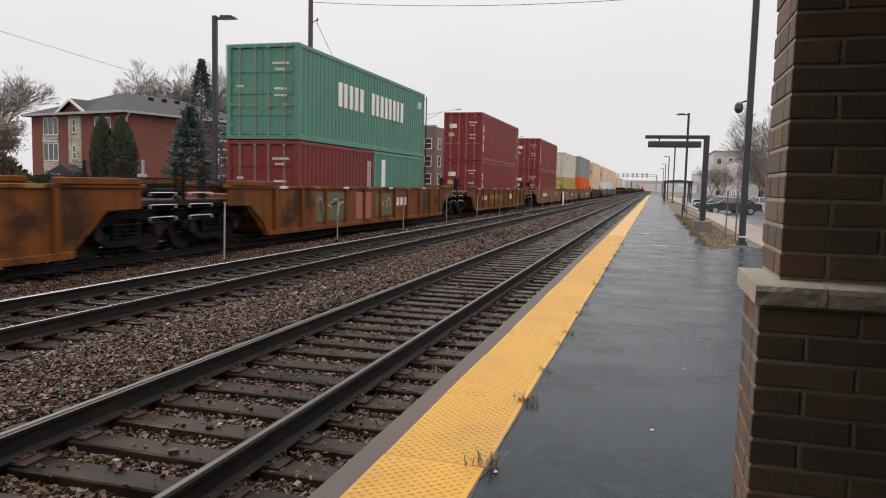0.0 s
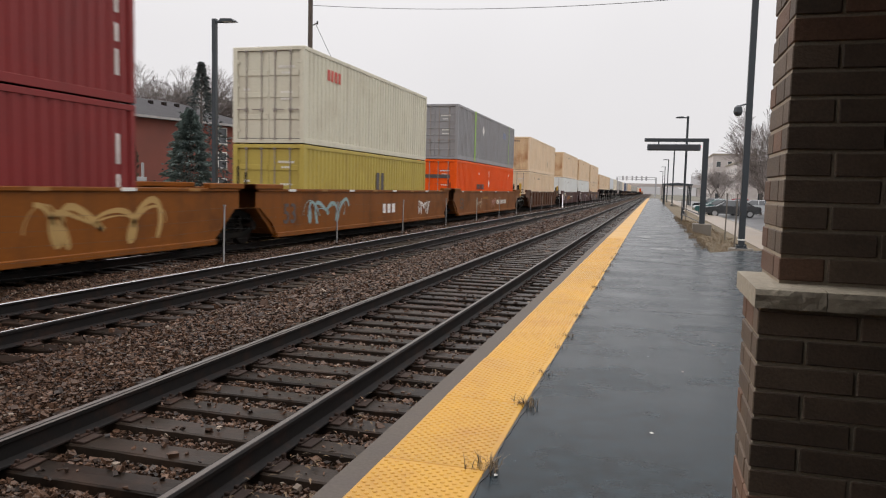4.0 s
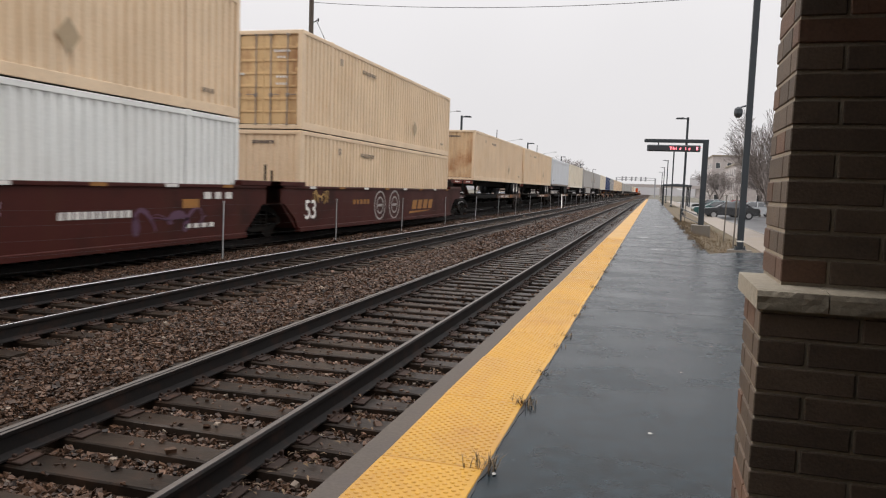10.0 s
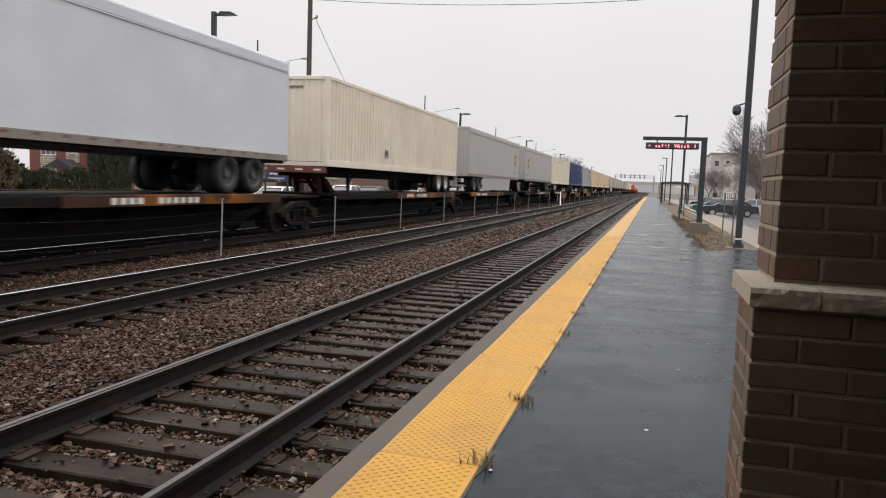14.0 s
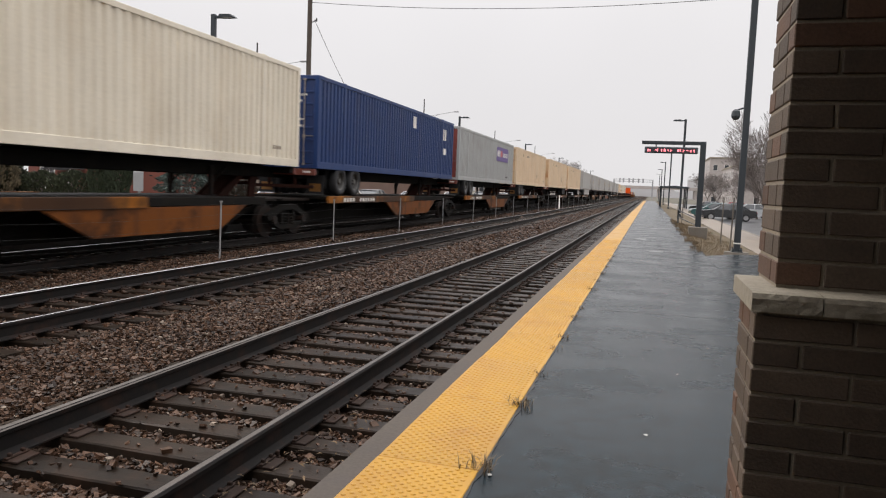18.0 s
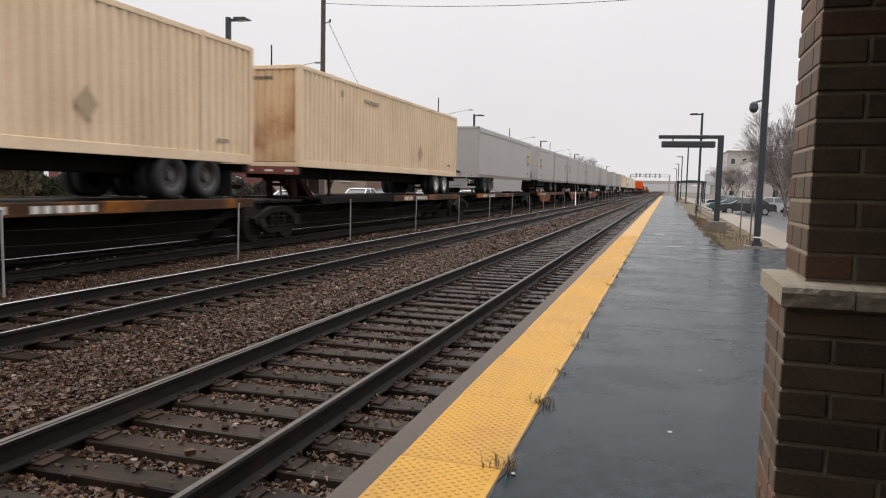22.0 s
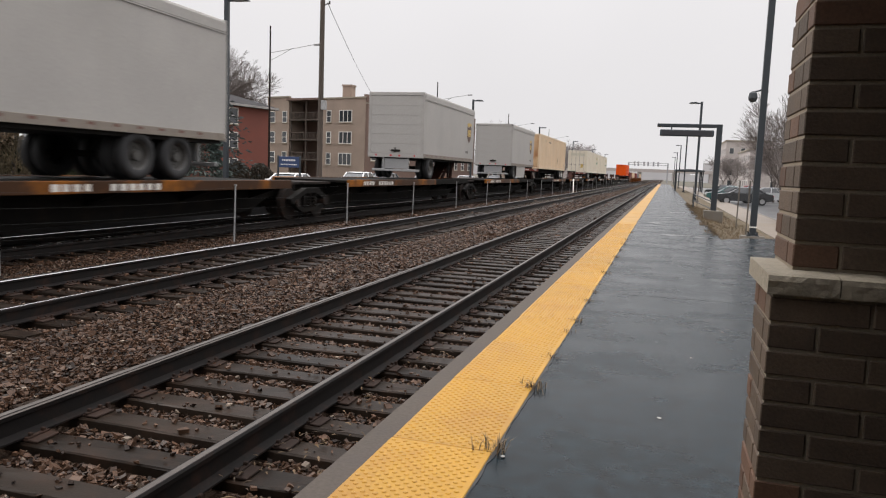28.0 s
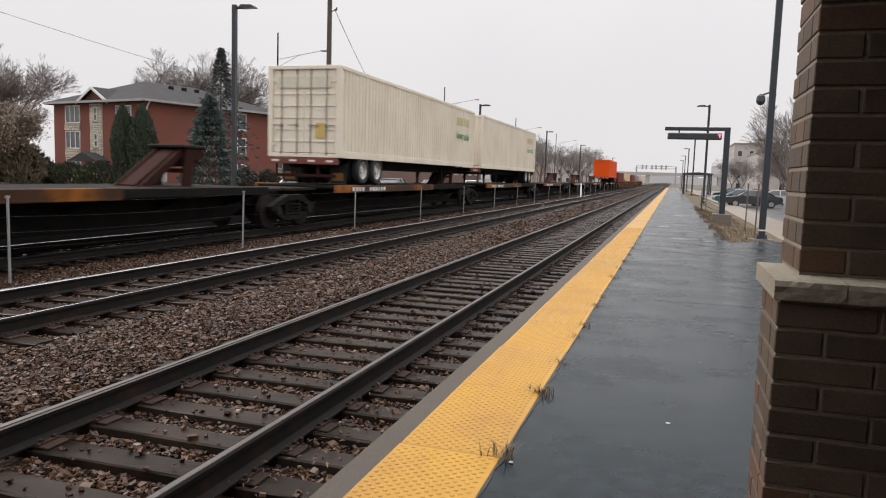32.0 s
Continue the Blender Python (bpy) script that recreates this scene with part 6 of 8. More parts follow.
def window(parent, a, b, u0, u1, z0, z1, nrm, bars_n=2, name="window"):
    """A window in the wall from a to b (plan points): u along the wall in metres; frame, panes, sill."""
    a, b = Vector((*a, 0)), Vector((*b, 0))
    d = (b - a).normalized()
    n = Vector((*nrm, 0))
    ang = math.atan2(d.y, d.x)
    o = a + d * ((u0 + u1) / 2) + n * 0.02
    w, h = u1 - u0, z1 - z0
    fr = Geo()
    f = 0.09
    fr.box(-w / 2, w / 2, -0.05, 0.05, 0, f).box(-w / 2, w / 2, -0.05, 0.05, h - f, h).box(-w / 2, -w / 2 + f, -0.05, 0.05, f, h - f).box(w / 2 - f, w / 2, -0.05, 0.05, f, h - f)
    for i in range(1, bars_n):
        x = -w / 2 + w * i / bars_n
        fr.box(x - 0.05, x + 0.05, -0.045, 0.045, f, h - f)
    if h > 1.2 and bars_n != 3:
        fr.box(-w / 2 + f, w / 2 - f, -0.045, 0.045, h * 0.5 - 0.04, h * 0.5 + 0.04)
    win = part(name, fr, m_fascia, parent, "white-framed window", at=(o.x, o.y, z0))
    win.rotation_euler = (0, 0, ang)
    for i in range(bars_n):
        x0, x1 = -w / 2 + w * i / bars_n + 0.05, -w / 2 + w * (i + 1) / bars_n - 0.05
        part("pane", Geo().box(x0, x1, -0.012, 0.012, f, h - f), m_pane, win)
    part("sill", Geo().cbox(-w / 2 - 0.08, w / 2 + 0.08, -0.1, 0.1, -0.12, 0.0, 0.01), m_lime, win)
    return win


def prism(g, pts, z0, z1):
    return g.extrude(pts, 2, z0, z1)


# three-storey red brick apartment house with a hipped roof
A, B, C = Vector((-60.3, 59.0)), Vector((-46.2, 55.7)), Vector((-41.6, 71.0))
D = A + (C - B)
house = thing("apartment_house", "three-storey red brick apartment house with a grey hipped roof", "house")
part("wall", prism(Geo(), [tuple(A), tuple(B), tuple(C), tuple(D)], -0.9, 7.25), m_redbrick, house)
ctr = (A + B + C + D) / 4
over = [p + (p - ctr).normalized() * 0.9 for p in (A, B, C, D)]
r1, r2 = ctr + (C - B).normalized() * -3.0, ctr + (C - B).normalized() * 3.2
rf = Geo()
rf.add([(p.x, p.y, 7.2) for p in over] + [(p.x, p.y, 7.42) for p in over] + [(r1.x, r1.y, 9.9), (r2.x, r2.y, 9.9)],
       [(0, 1, 2, 3), (0, 1, 5, 4), (1, 2, 6, 5), (2, 3, 7, 6), (3, 0, 4, 7), (4, 5, 8), (5, 6, 9, 8), (6, 7, 9), (7, 4, 8, 9)])
part("roof", rf, m_shingle, house)
fa = Geo()
for p, q in zip(over, over[1:] + over[:1]):
    d = (q - p).normalized(); n = Vector((d.y, -d.x))
    fa.add([(p.x, p.y, 7.28), (q.x, q.y, 7.28), (q.x, q.y, 7.44), (p.x, p.y, 7.44)] + [(p.x + n.x * 0.06, p.y + n.y * 0.06, 7.22), (q.x + n.x * 0.06, q.y + n.y * 0.06, 7.22), (q.x + n.x * 0.06, q.y + n.y * 0.06, 7.44), (p.x + n.x * 0.06, p.y + n.y * 0.06, 7.44)],
           [(0, 1, 2, 3), (4, 5, 6, 7), (0, 1, 5, 4), (3, 2, 6, 7), (0, 3, 7, 4), (1, 2, 6, 5)])
part("fascia", fa, m_eave, house)
dAB = (B - A).normalized(); nAB = Vector((dAB.y, -dAB.x))
dBC = (C - B).normalized(); nBC = Vector((dBC.y, -dBC.x))
for z in (0.15, 2.85, 5.35):
    window(house, A, B, 2.0, 4.4, z, z + 1.75, nAB, 3)
for z in (2.85, 5.35):
    window(house, A, B, 10.0, 12.3, z, z + 1.6, nAB, 2)
for z in (0.15, 2.85, 5.35):
    window(house, B, C, 10.3, 11.5, z, z + 1.7, nBC, 1)
rs = random.Random(3)
stone_me = [Geo().cbox(-0.5, 0.5, -0.04, 0.04, -0.5, 0.5, 0.12).mesh("stone") for _ in range(1)][0]
stone_me.materials.append(m_fieldstone)


def stone_patch(u0, u1, z0, z1):
    """Pale random-rubble facing, stone by stone, on the entrance front."""
    z = z0
    while z < z1 - 0.05:
        h = min(rs.uniform(0.14, 0.30), z1 - z)
        u = u0
        while u < u1 - 0.05:
            w = min(rs.uniform(0.18, 0.52), u1 - u)
            p = A + dAB * (u + w / 2) + nAB * 0.05
            st = part("stone", stone_me, m_fieldstone, house, at=(p.x, p.y, z + h / 2))
            st.scale = (w - 0.03, rs.uniform(0.7, 1.6), h - 0.03)
            st.rotation_euler = (0, 0, math.atan2(dAB.y, dAB.x))
            u += w
        z += h


stone_patch(2.0, 4.4, 1.95, 2.75)
stone_patch(2.0, 4.4, 4.65, 5.25)
stone_patch(6.1, 8.0, 2.2, 7.6)
stone_patch(9.9, 10.4, 4.3, 5.4)
for z in (3.0, 5.5):
    window(house, A + nAB * 0.1, B + nAB * 0.1, 6.75, 7.3, z, z + 1.35, nAB, 1)
gb = Geo()
g0, g1, gm = A + dAB * 4.6 + nAB * 0.55, A + dAB * 9.5 + nAB * 0.55, A + dAB * 7.05 + nAB * 0.55
back = -nAB * 5.0
gb.add([(g0.x, g0.y, 7.35), (g1.x, g1.y, 7.35), (gm.x, gm.y, 8.75), (gm.x + back.x, gm.y + back.y, 8.75), (g0.x + back.x * 0.2, g0.y + back.y * 0.2, 7.35), (g1.x + back.x * 0.2, g1.y + back.y * 0.2, 7.35)],
       [(0, 2, 3, 4), (1, 2, 3, 5)])
part("gable_roof", gb, m_shingle, house)
gf = Geo()
for p, q in ((g0, gm), (gm, g1)):
    za, zb = (7.35, 8.75) if p is g0 else (8.75, 7.35)
    gf.add([(p.x, p.y, za - 0.25), (q.x, q.y, zb - 0.25), (q.x, q.y, zb + 0.02), (p.x, p.y, za + 0.02), (p.x + nAB.x * 0.08, p.y + nAB.y * 0.08, za - 0.25), (q.x + nAB.x * 0.08, q.y + nAB.y * 0.08, zb - 0.25), (q.x + nAB.x * 0.08, q.y + nAB.y * 0.08, zb + 0.02), (p.x + nAB.x * 0.08, p.y + nAB.y * 0.08, za + 0.02)],
           [(0, 1, 2, 3), (4, 5, 6, 7), (0, 1, 5, 4), (3, 2, 6, 7)])
part("gable_fascia", gf, m_fascia, house)
gw = Geo()
gw.add([(g0.x - nAB.x * 0.4, g0.y - nAB.y * 0.4, 7.2), (g1.x - nAB.x * 0.4, g1.y - nAB.y * 0.4, 7.2), (gm.x - nAB.x * 0.4, gm.y - nAB.y * 0.4, 8.6)], [(0, 1, 2)])
part("gable_wall", gw, m_redbrick, house)
# porch
pr = Geo()
q0, q1, qm = A + dAB * 5.0 + nAB * 1.6, A + dAB * 9.0 + nAB * 1.6, A + dAB * 7.0 + nAB * 1.6
b2 = -nAB * 1.6
pr.add([(q0.x, q0.y, 1.75), (q1.x, q1.y, 1.75), (qm.x, qm.y, 2.5), (qm.x + b2.x, qm.y + b2.y, 2.5), (q0.x + b2.x, q0.y + b2.y, 1.75), (q1.x + b2.x, q1.y + b2.y, 1.75), (q0.x, q0.y, 1.6), (q1.x, q1.y, 1.6)], [(0, 2, 3, 4), (1, 2, 3, 5), (0, 1, 2), (0, 1, 7, 6)])
part("porch_roof", pr, m_shingle, house)
for u in (5.2, 8.8):
    p = A + dAB * u + nAB * 1.45
    part("porch_post", Geo().cbox(p.x - 0.1, p.x + 0.1, p.y - 0.1, p.y + 0.1, -0.5, 1.7, 0.02), m_fascia, house)
pd = A + dAB * 7.6
part("door", Geo().box(pd.x - 0.5, pd.x + 0.5, pd.y - 0.08, pd.y + 0.06, -0.4, 1.6), m_umber, house)
dp = B + nAB * 0.08 + nBC * 0.1
part("down_pipe", Geo().cyl((dp.x, dp.y, 5.6), (dp.x, dp.y, 6.7), 0.07, n=8).cyl((dp.x, dp.y, 6.7), (dp.x + nBC.x * 0.5, dp.y + nBC.y * 0.5, 7.25), 0.07, n=8), m_fascia, house)
for u in (4.0, 8.0, 12.0):
    pv = r1 + (r2 - r1) * (u / 16) + nBC * 2.2
    part("roof_vent", Geo().cbox(pv.x - 0.2, pv.x + 0.2, pv.y - 0.2, pv.y + 0.2, 9.0, 9.5, 0.03), m_steel, house)

# brick apartment blocks further back
flats = thing("apartment_block", "four-storey buff brick apartment block with open back porches", "building")
U = Vector((0.955, -0.29)).normalized()          # along its front
V = Vector((-U.y, U.x))                         # away from the tracks
O = Vector((-58.6, 99.2))


def fp(u, v):
    p = O + U * u + V * v
    return (p.x, p.y)


part("wall", prism(Geo(), [fp(0, 0), fp(4.6, 0), fp(4.6, 12), fp(0, 12)], -0.9, 11.3), m_buff, flats)
part("porch_wall", prism(Geo(), [fp(4.6, 3.0), fp(11.4, 3.0), fp(11.4, 12), fp(4.6, 12)], -0.9, 11.2), m_umber, flats)
part("wall", prism(Geo(), [fp(11.4, 0), fp(19.4, 0), fp(19.4, 7), fp(11.4, 7)], -0.9, 10.9), m_buff, flats)
for z in (2.1, 5.0, 7.9):
    part("porch_deck", prism(Geo(), [fp(4.6, 0), fp(11.4, 0), fp(11.4, 3), fp(4.6, 3)], z, z + 0.22), m_wood, flats)
    pr2 = Geo()
    for k in range(24):
        p = Vector(fp(4.7 + 6.6 * k / 23, 0.1))
        pr2.box(p.x - 0.03, p.x + 0.03, p.y - 0.03, p.y + 0.03, z + 0.22, z + 1.15)
    part("porch_railing", pr2, m_wood, flats)
    pa = Geo()
    prism(pa, [fp(4.65, 0.05), fp(11.35, 0.05), fp(11.35, 0.15), fp(4.65, 0.15)], z + 1.1, z + 1.2)
    part("porch_rail", pa, m_wood, flats)
for u in (4.9, 8.0, 11.1):
    p = Vector(fp(u, 0.15))
    part("porch_post", Geo().box(p.x - 0.09, p.x + 0.09, p.y - 0.09, p.y + 0.09, -0.7, 10.8), m_wood, flats)
part("porch_roof", prism(Geo(), [fp(4.4, -0.4), fp(11.6, -0.4), fp(11.6, 3), fp(4.4, 3)], 10.8, 11.1), m_umber, flats)
nU = -V
for z in (0.9, 3.9, 6.9):
    for u0, u1, n in ((0.5, 1.7, 1), (3.2, 4.2, 1), (12.2, 13.1, 1), (14.6, 17.0, 3)):
        window(flats, fp(0, 0), fp(18.6, 0), u0, u1, z + 0.7, z + 2.4, nU, n)
part("parapet", prism(Geo(), [fp(-0.1, -0.12), fp(4.7, -0.12), fp(4.7, 0.25), fp(-0.1, 0.25)], 11.3, 11.5), m_lime, flats)
part("parapet", prism(Geo(), [fp(11.3, -0.12), fp(19.5, -0.12), fp(19.5, 0.25), fp(11.3, 0.25)], 10.9, 11.1), m_lime, flats)
c0 = Vector(fp(11.9, 5))
part("chimney", Geo().cbox(c0.x - 0.75, c0.x + 0.75, c0.y - 0.7, c0.y + 0.7, 10.5, 13.3, 0.05).box(c0.x - 0.83, c0.x + 0.83, c0.y - 0.78, c0.y + 0.78, 13.2, 13.45), m_buff, flats)

wing = thing("apartment_block", "dark brick apartment block with a crenellated parapet", "building")
E0 = Vector(fp(19.45, 0.02))
E1 = E0 + Vector((0.335, 0.942)) * 15.0
dE = (E1 - E0).normalized(); nE = Vector((dE.y, -dE.x))
F0 = [tuple(E0), tuple(E1), tuple(E1 - nE * 9), tuple(E0 - nE * 0 + V * 9 - U * 0.2)]
part("wall", prism(Geo(), F0, -0.9, 10.5), m_umber, wing)
for z in (0.9, 3.9, 6.9):
    for k in range(4):
        window(wing, E0, E1, 1.2 + 3.6 * k, 2.6 + 3.6 * k, z + 1.45, z + 3.1, nE, 1)
ln = (E1 - E0).length
for k in range(9):
    p, q = E0 + dE * (ln * k / 9), E0 + dE * (ln * (k + 0.62) / 9)
    part("merlon", prism(Geo(), [tuple(p + nE * 0.15), tuple(q + nE * 0.15), tuple(q - nE * 0.4), tuple(p - nE * 0.4)], 10.5, 11.4 + 0.25 * (k % 2)), m_umber, wing)
part("parapet_band", prism(Geo(), [tuple(E0 + nE * 0.12), tuple(E1 + nE * 0.12), tuple(E1 - nE * 0.2), tuple(E0 - nE * 0.2)], 10.12, 10.30), m_lime, wing)

block2 = thing("apartment_block", "dark red brick block beyond the crenellated one", "building")
G0, G1, G2 = Vector((-44.5, 119.5)), Vector((-36.0, 119.0)), Vector((-34.6, 133.0))
part("wall", prism(Geo(), [tuple(G0), tuple(G1), tuple(G2), tuple(G2 + G0 - G1)], -0.9, 11.2), m_umber, block2)
for z in (0.9, 3.9, 6.9):
    for k in range(3):
        window(block2, G0, G1, 0.9 + 2.8 * k, 2.2 + 2.8 * k, z + 0.6, z + 2.4, (0, -1), 1)
dG = (G2 - G1).normalized()
for z in (0.9, 3.9, 6.9):
    for k in range(4):
        window(block2, G1, G2, 0.9 + 3.3 * k, 2.2 + 3.3 * k, z + 0.6, z + 2.4, (dG.y, -dG.x), 1)
part("parapet", prism(Geo(), [(G0.x, G0.y - 0.12), (G1.x + 0.1, G1.y - 0.12), (G1.x + 0.1, G1.y + 0.2), (G0.x, G0.y + 0.2)], 11.2, 11.5), m_lime, block2)


def plain_building(label, x, y, w, d, h, mat, turn=0.0, rows=3, cols=6):
    """A far block with real window openings in two faces."""
    t = thing("building", label, "building", "far buildings", at=(x, y, -0.9), turn=turn)
    part("wall", Geo().box(-w / 2, w / 2, -d / 2, d / 2, 0, h), mat, t)
    part("cornice", Geo().box(-w / 2 - 0.2, w / 2 + 0.2, -d / 2 - 0.2, d / 2 + 0.2, h, h + 0.35), m_lime, t)
    fr = cached(("farwin", 1), lambda: Geo().box(-0.65, 0.65, -0.06, 0.02, 0, 1.7).mesh("window"))
    fr_p = cached(("farpane", 1), lambda: Geo().box(-0.55, 0.55, -0.075, -0.061, 0.1, 1.6).mesh("pane"))
    for r in range(rows):
        for c in range(cols):
            wv = part("window", fr, m_fascia, t, at=(-w / 2 + w * (c + 0.5) / cols, -d / 2, 1.0 + r * 3.0))
            part("pane", fr_p, m_pane, wv)
        k = max(2, int(d / 4))
        for c in range(k):
            wv = part("window", fr, m_fascia, t, at=((w / 2) * (-1 if x > 0 else 1), -d / 2 + d * (c + 0.5) / k, 1.0 + r * 3.0))
            wv.rotation_euler = (0, 0, radians(-90 if x > 0 else 90))
            part("pane", fr_p, m_pane, wv)
    return t


# masonry lightened to paint the haze of distance into its colour
m_mist = M("haze_pale_masonry", (0.40, 0.36, 0.34), rough=0.9)
plain_building("low commercial building along the street, pale with painted haze", 25, 190, 14, 26, 9.5, m_mist, 0, 3, 4)
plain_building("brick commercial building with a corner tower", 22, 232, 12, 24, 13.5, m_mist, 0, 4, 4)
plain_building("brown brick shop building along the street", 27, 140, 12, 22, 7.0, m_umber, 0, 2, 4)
plain_building("brick block across the tracks, pale with painted haze", -44, 235, 12, 30, 9.5, m_mist, 0, 3, 4)
plain_building("brick block across the tracks, pale with painted haze", -42, 290, 12, 34, 9.5, m_mist, 0, 3, 4)
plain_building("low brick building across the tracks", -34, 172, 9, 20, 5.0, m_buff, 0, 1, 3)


# ---- trees ----
TWIG = [0.012]          # radius of the finest twigs


def limb(g, p, d, r, length, depth, rnd, tw, spread=0.55, droop=0.0):
    """Grows a branch and its forks into the trunk mesh g, and the finest ones into tw."""
    n = 3 if depth > 2 else 2
    for i in range(n):
        q = p + d * (length / n)
        r2 = max(TWIG[0], r * 0.88)
        (g if r > 0.022 else tw).cyl(p, q, r, r2, n=6 if r > 0.05 else (4 if r > 0.02 else 3), caps=False)
        p, r = q, r2
        d = (d + Vector((rnd.uniform(-1, 1), rnd.uniform(-1, 1), rnd.uniform(-0.6, 0.8) - droop)) * 0.13).normalized()
        if depth > 0 and (i > 0 or depth > 2) and rnd.random() < 0.7:
            side = (d + Vector((rnd.uniform(-1, 1), rnd.uniform(-1, 1), rnd.uniform(-0.3, 0.6))) * spread * 1.5).normalized()
            limb(g, p, side, r * 0.55, length * 0.62, depth - 1, rnd, tw, spread, droop)
    if depth > 0:
        for k in range(rnd.choice((2, 2, 3))):
            nd = (d + Vector((rnd.uniform(-1, 1), rnd.uniform(-1, 1), rnd.uniform(-0.5, 0.6) - droop)) * spread).normalized()
            limb(g, p, nd, r * rnd.uniform(0.55, 0.72), length * rnd.uniform(0.68, 0.85), depth - 1, rnd, tw, spread, droop)


def bare_tree(label, x, y, h, seed, r=None, depth=6, leaves=0, z=-0.6, spread=0.55, lean=(0, 0), flare=0.6, stems=4, fork=0.22):
    rnd = random.Random(seed)
    t = thing("tree", label, "tree", "bare trees", at=(x, y, z))
    g, tw = Geo(), Geo()
    r = r or h * 0.022
    stem = h * fork
    g.cyl((0, 0, -0.3), (0, 0, 0.25), r * 1.5, r * 1.05, n=10, caps=False)
    g.cyl((0, 0, 0.25), (lean[0] * stem, lean[1] * stem, stem), r * 1.05, r * 0.85, n=10, caps=False)
    top = Vector((lean[0] * stem, lean[1] * stem, stem))
    for k in range(stems):
        a = 2 * math.pi * (k + rnd.random() * 0.6) / stems
        if stems > 4:
            flare = rnd.uniform(0.08, 0.62)
        d = Vector((math.cos(a) * flare, math.sin(a) * flare, 1.0)).normalized()
        limb(g, top, d, r * 0.6, h * 0.25, depth - 1, rnd, tw, spread)
    part("trunk", g, m_bark, t, fix=False)
    tagged(part("twig_spray", tw, m_twig, t, "fine bare twigs", fix=False), kind="stuff")
    if leaves:
        pts = np.array(tw.v)
        lf = Geo()
        for i in range(leaves):
            p = pts[rnd.randrange(len(pts))]
            c = Vector(p) + Vector((rnd.gauss(0, 0.3), rnd.gauss(0, 0.3), rnd.gauss(0, 0.3)))
            u = Vector((rnd.gauss(0, 1), rnd.gauss(0, 1), rnd.gauss(0, 1))).normalized()
            w = u.orthogonal().normalized()
            s = rnd.uniform(0.05, 0.11)
            lf.add([c - u * s, c + w * s * 0.6, c + u * s, c - w * s * 0.6], [(0, 1, 2, 3)])
        tagged(part("withered_foliage", lf, M("withered_leaves", (0.20, 0.150, 0.105), rough=0.9, island=0.5, bump=0), t, "withered brown leaves", fix=False), kind="stuff")
    return t


bare_tree("low spreading tree holding withered brown leaves", -50.0, 43.0, 6.6, 11, leaves=21000, depth=7, spread=0.62)
TWIG[0] = 0.013
bare_tree("tall bare tree behind the apartment house", -62.5, 80.0, 14.8, 12, depth=7, spread=0.52)
bare_tree("tall bare tree behind the apartment house", -56.0, 80.0, 14.6, 13, depth=7, spread=0.52)
bare_tree("large bare tree at the end of the lawn", -72.0, 62.5, 13.5, 19, depth=7, spread=0.60)
TWIG[0] = 0.009
for i, (x, y, h) in enumerate(((-31, 132, 10.5), (-28.5, 150, 9.5), (-34, 170, 12), (-30, 205, 11), (-29, 240, 12), (-33, 280, 13), (-25, 112, 9), (-24.5, 140, 9.5), (-23.5, 175, 10), (-24, 215, 11))):
    bare_tree("bare street tree across the tracks", x, y, h, 30 + i, depth=6)
for i, (x, y, h) in enumerate(((9.2, 64, 4.6), (10.4, 78, 5.2), (13.2, 92, 6.0), (9.4, 112, 5.4), (14, 128, 6.5), (11, 152, 7.0))):
    bare_tree("bare tree along the car park", x, y, h, 50 + i, depth=6, z=-0.5, stems=4, fork=0.24, spread=0.68, r=0.11)
TWIG[0] = 0.006
bare_tree("slender many-stemmed bare tree beside the car park", 5.7, 38.0, 6.4, 58, depth=6, z=-0.5, spread=0.42, r=0.09, stems=6, fork=0.10)
bare_tree("low bare bush beside the walk", 6.1, 36.0, 2.2, 71, depth=5, z=-0.45, spread=0.8)


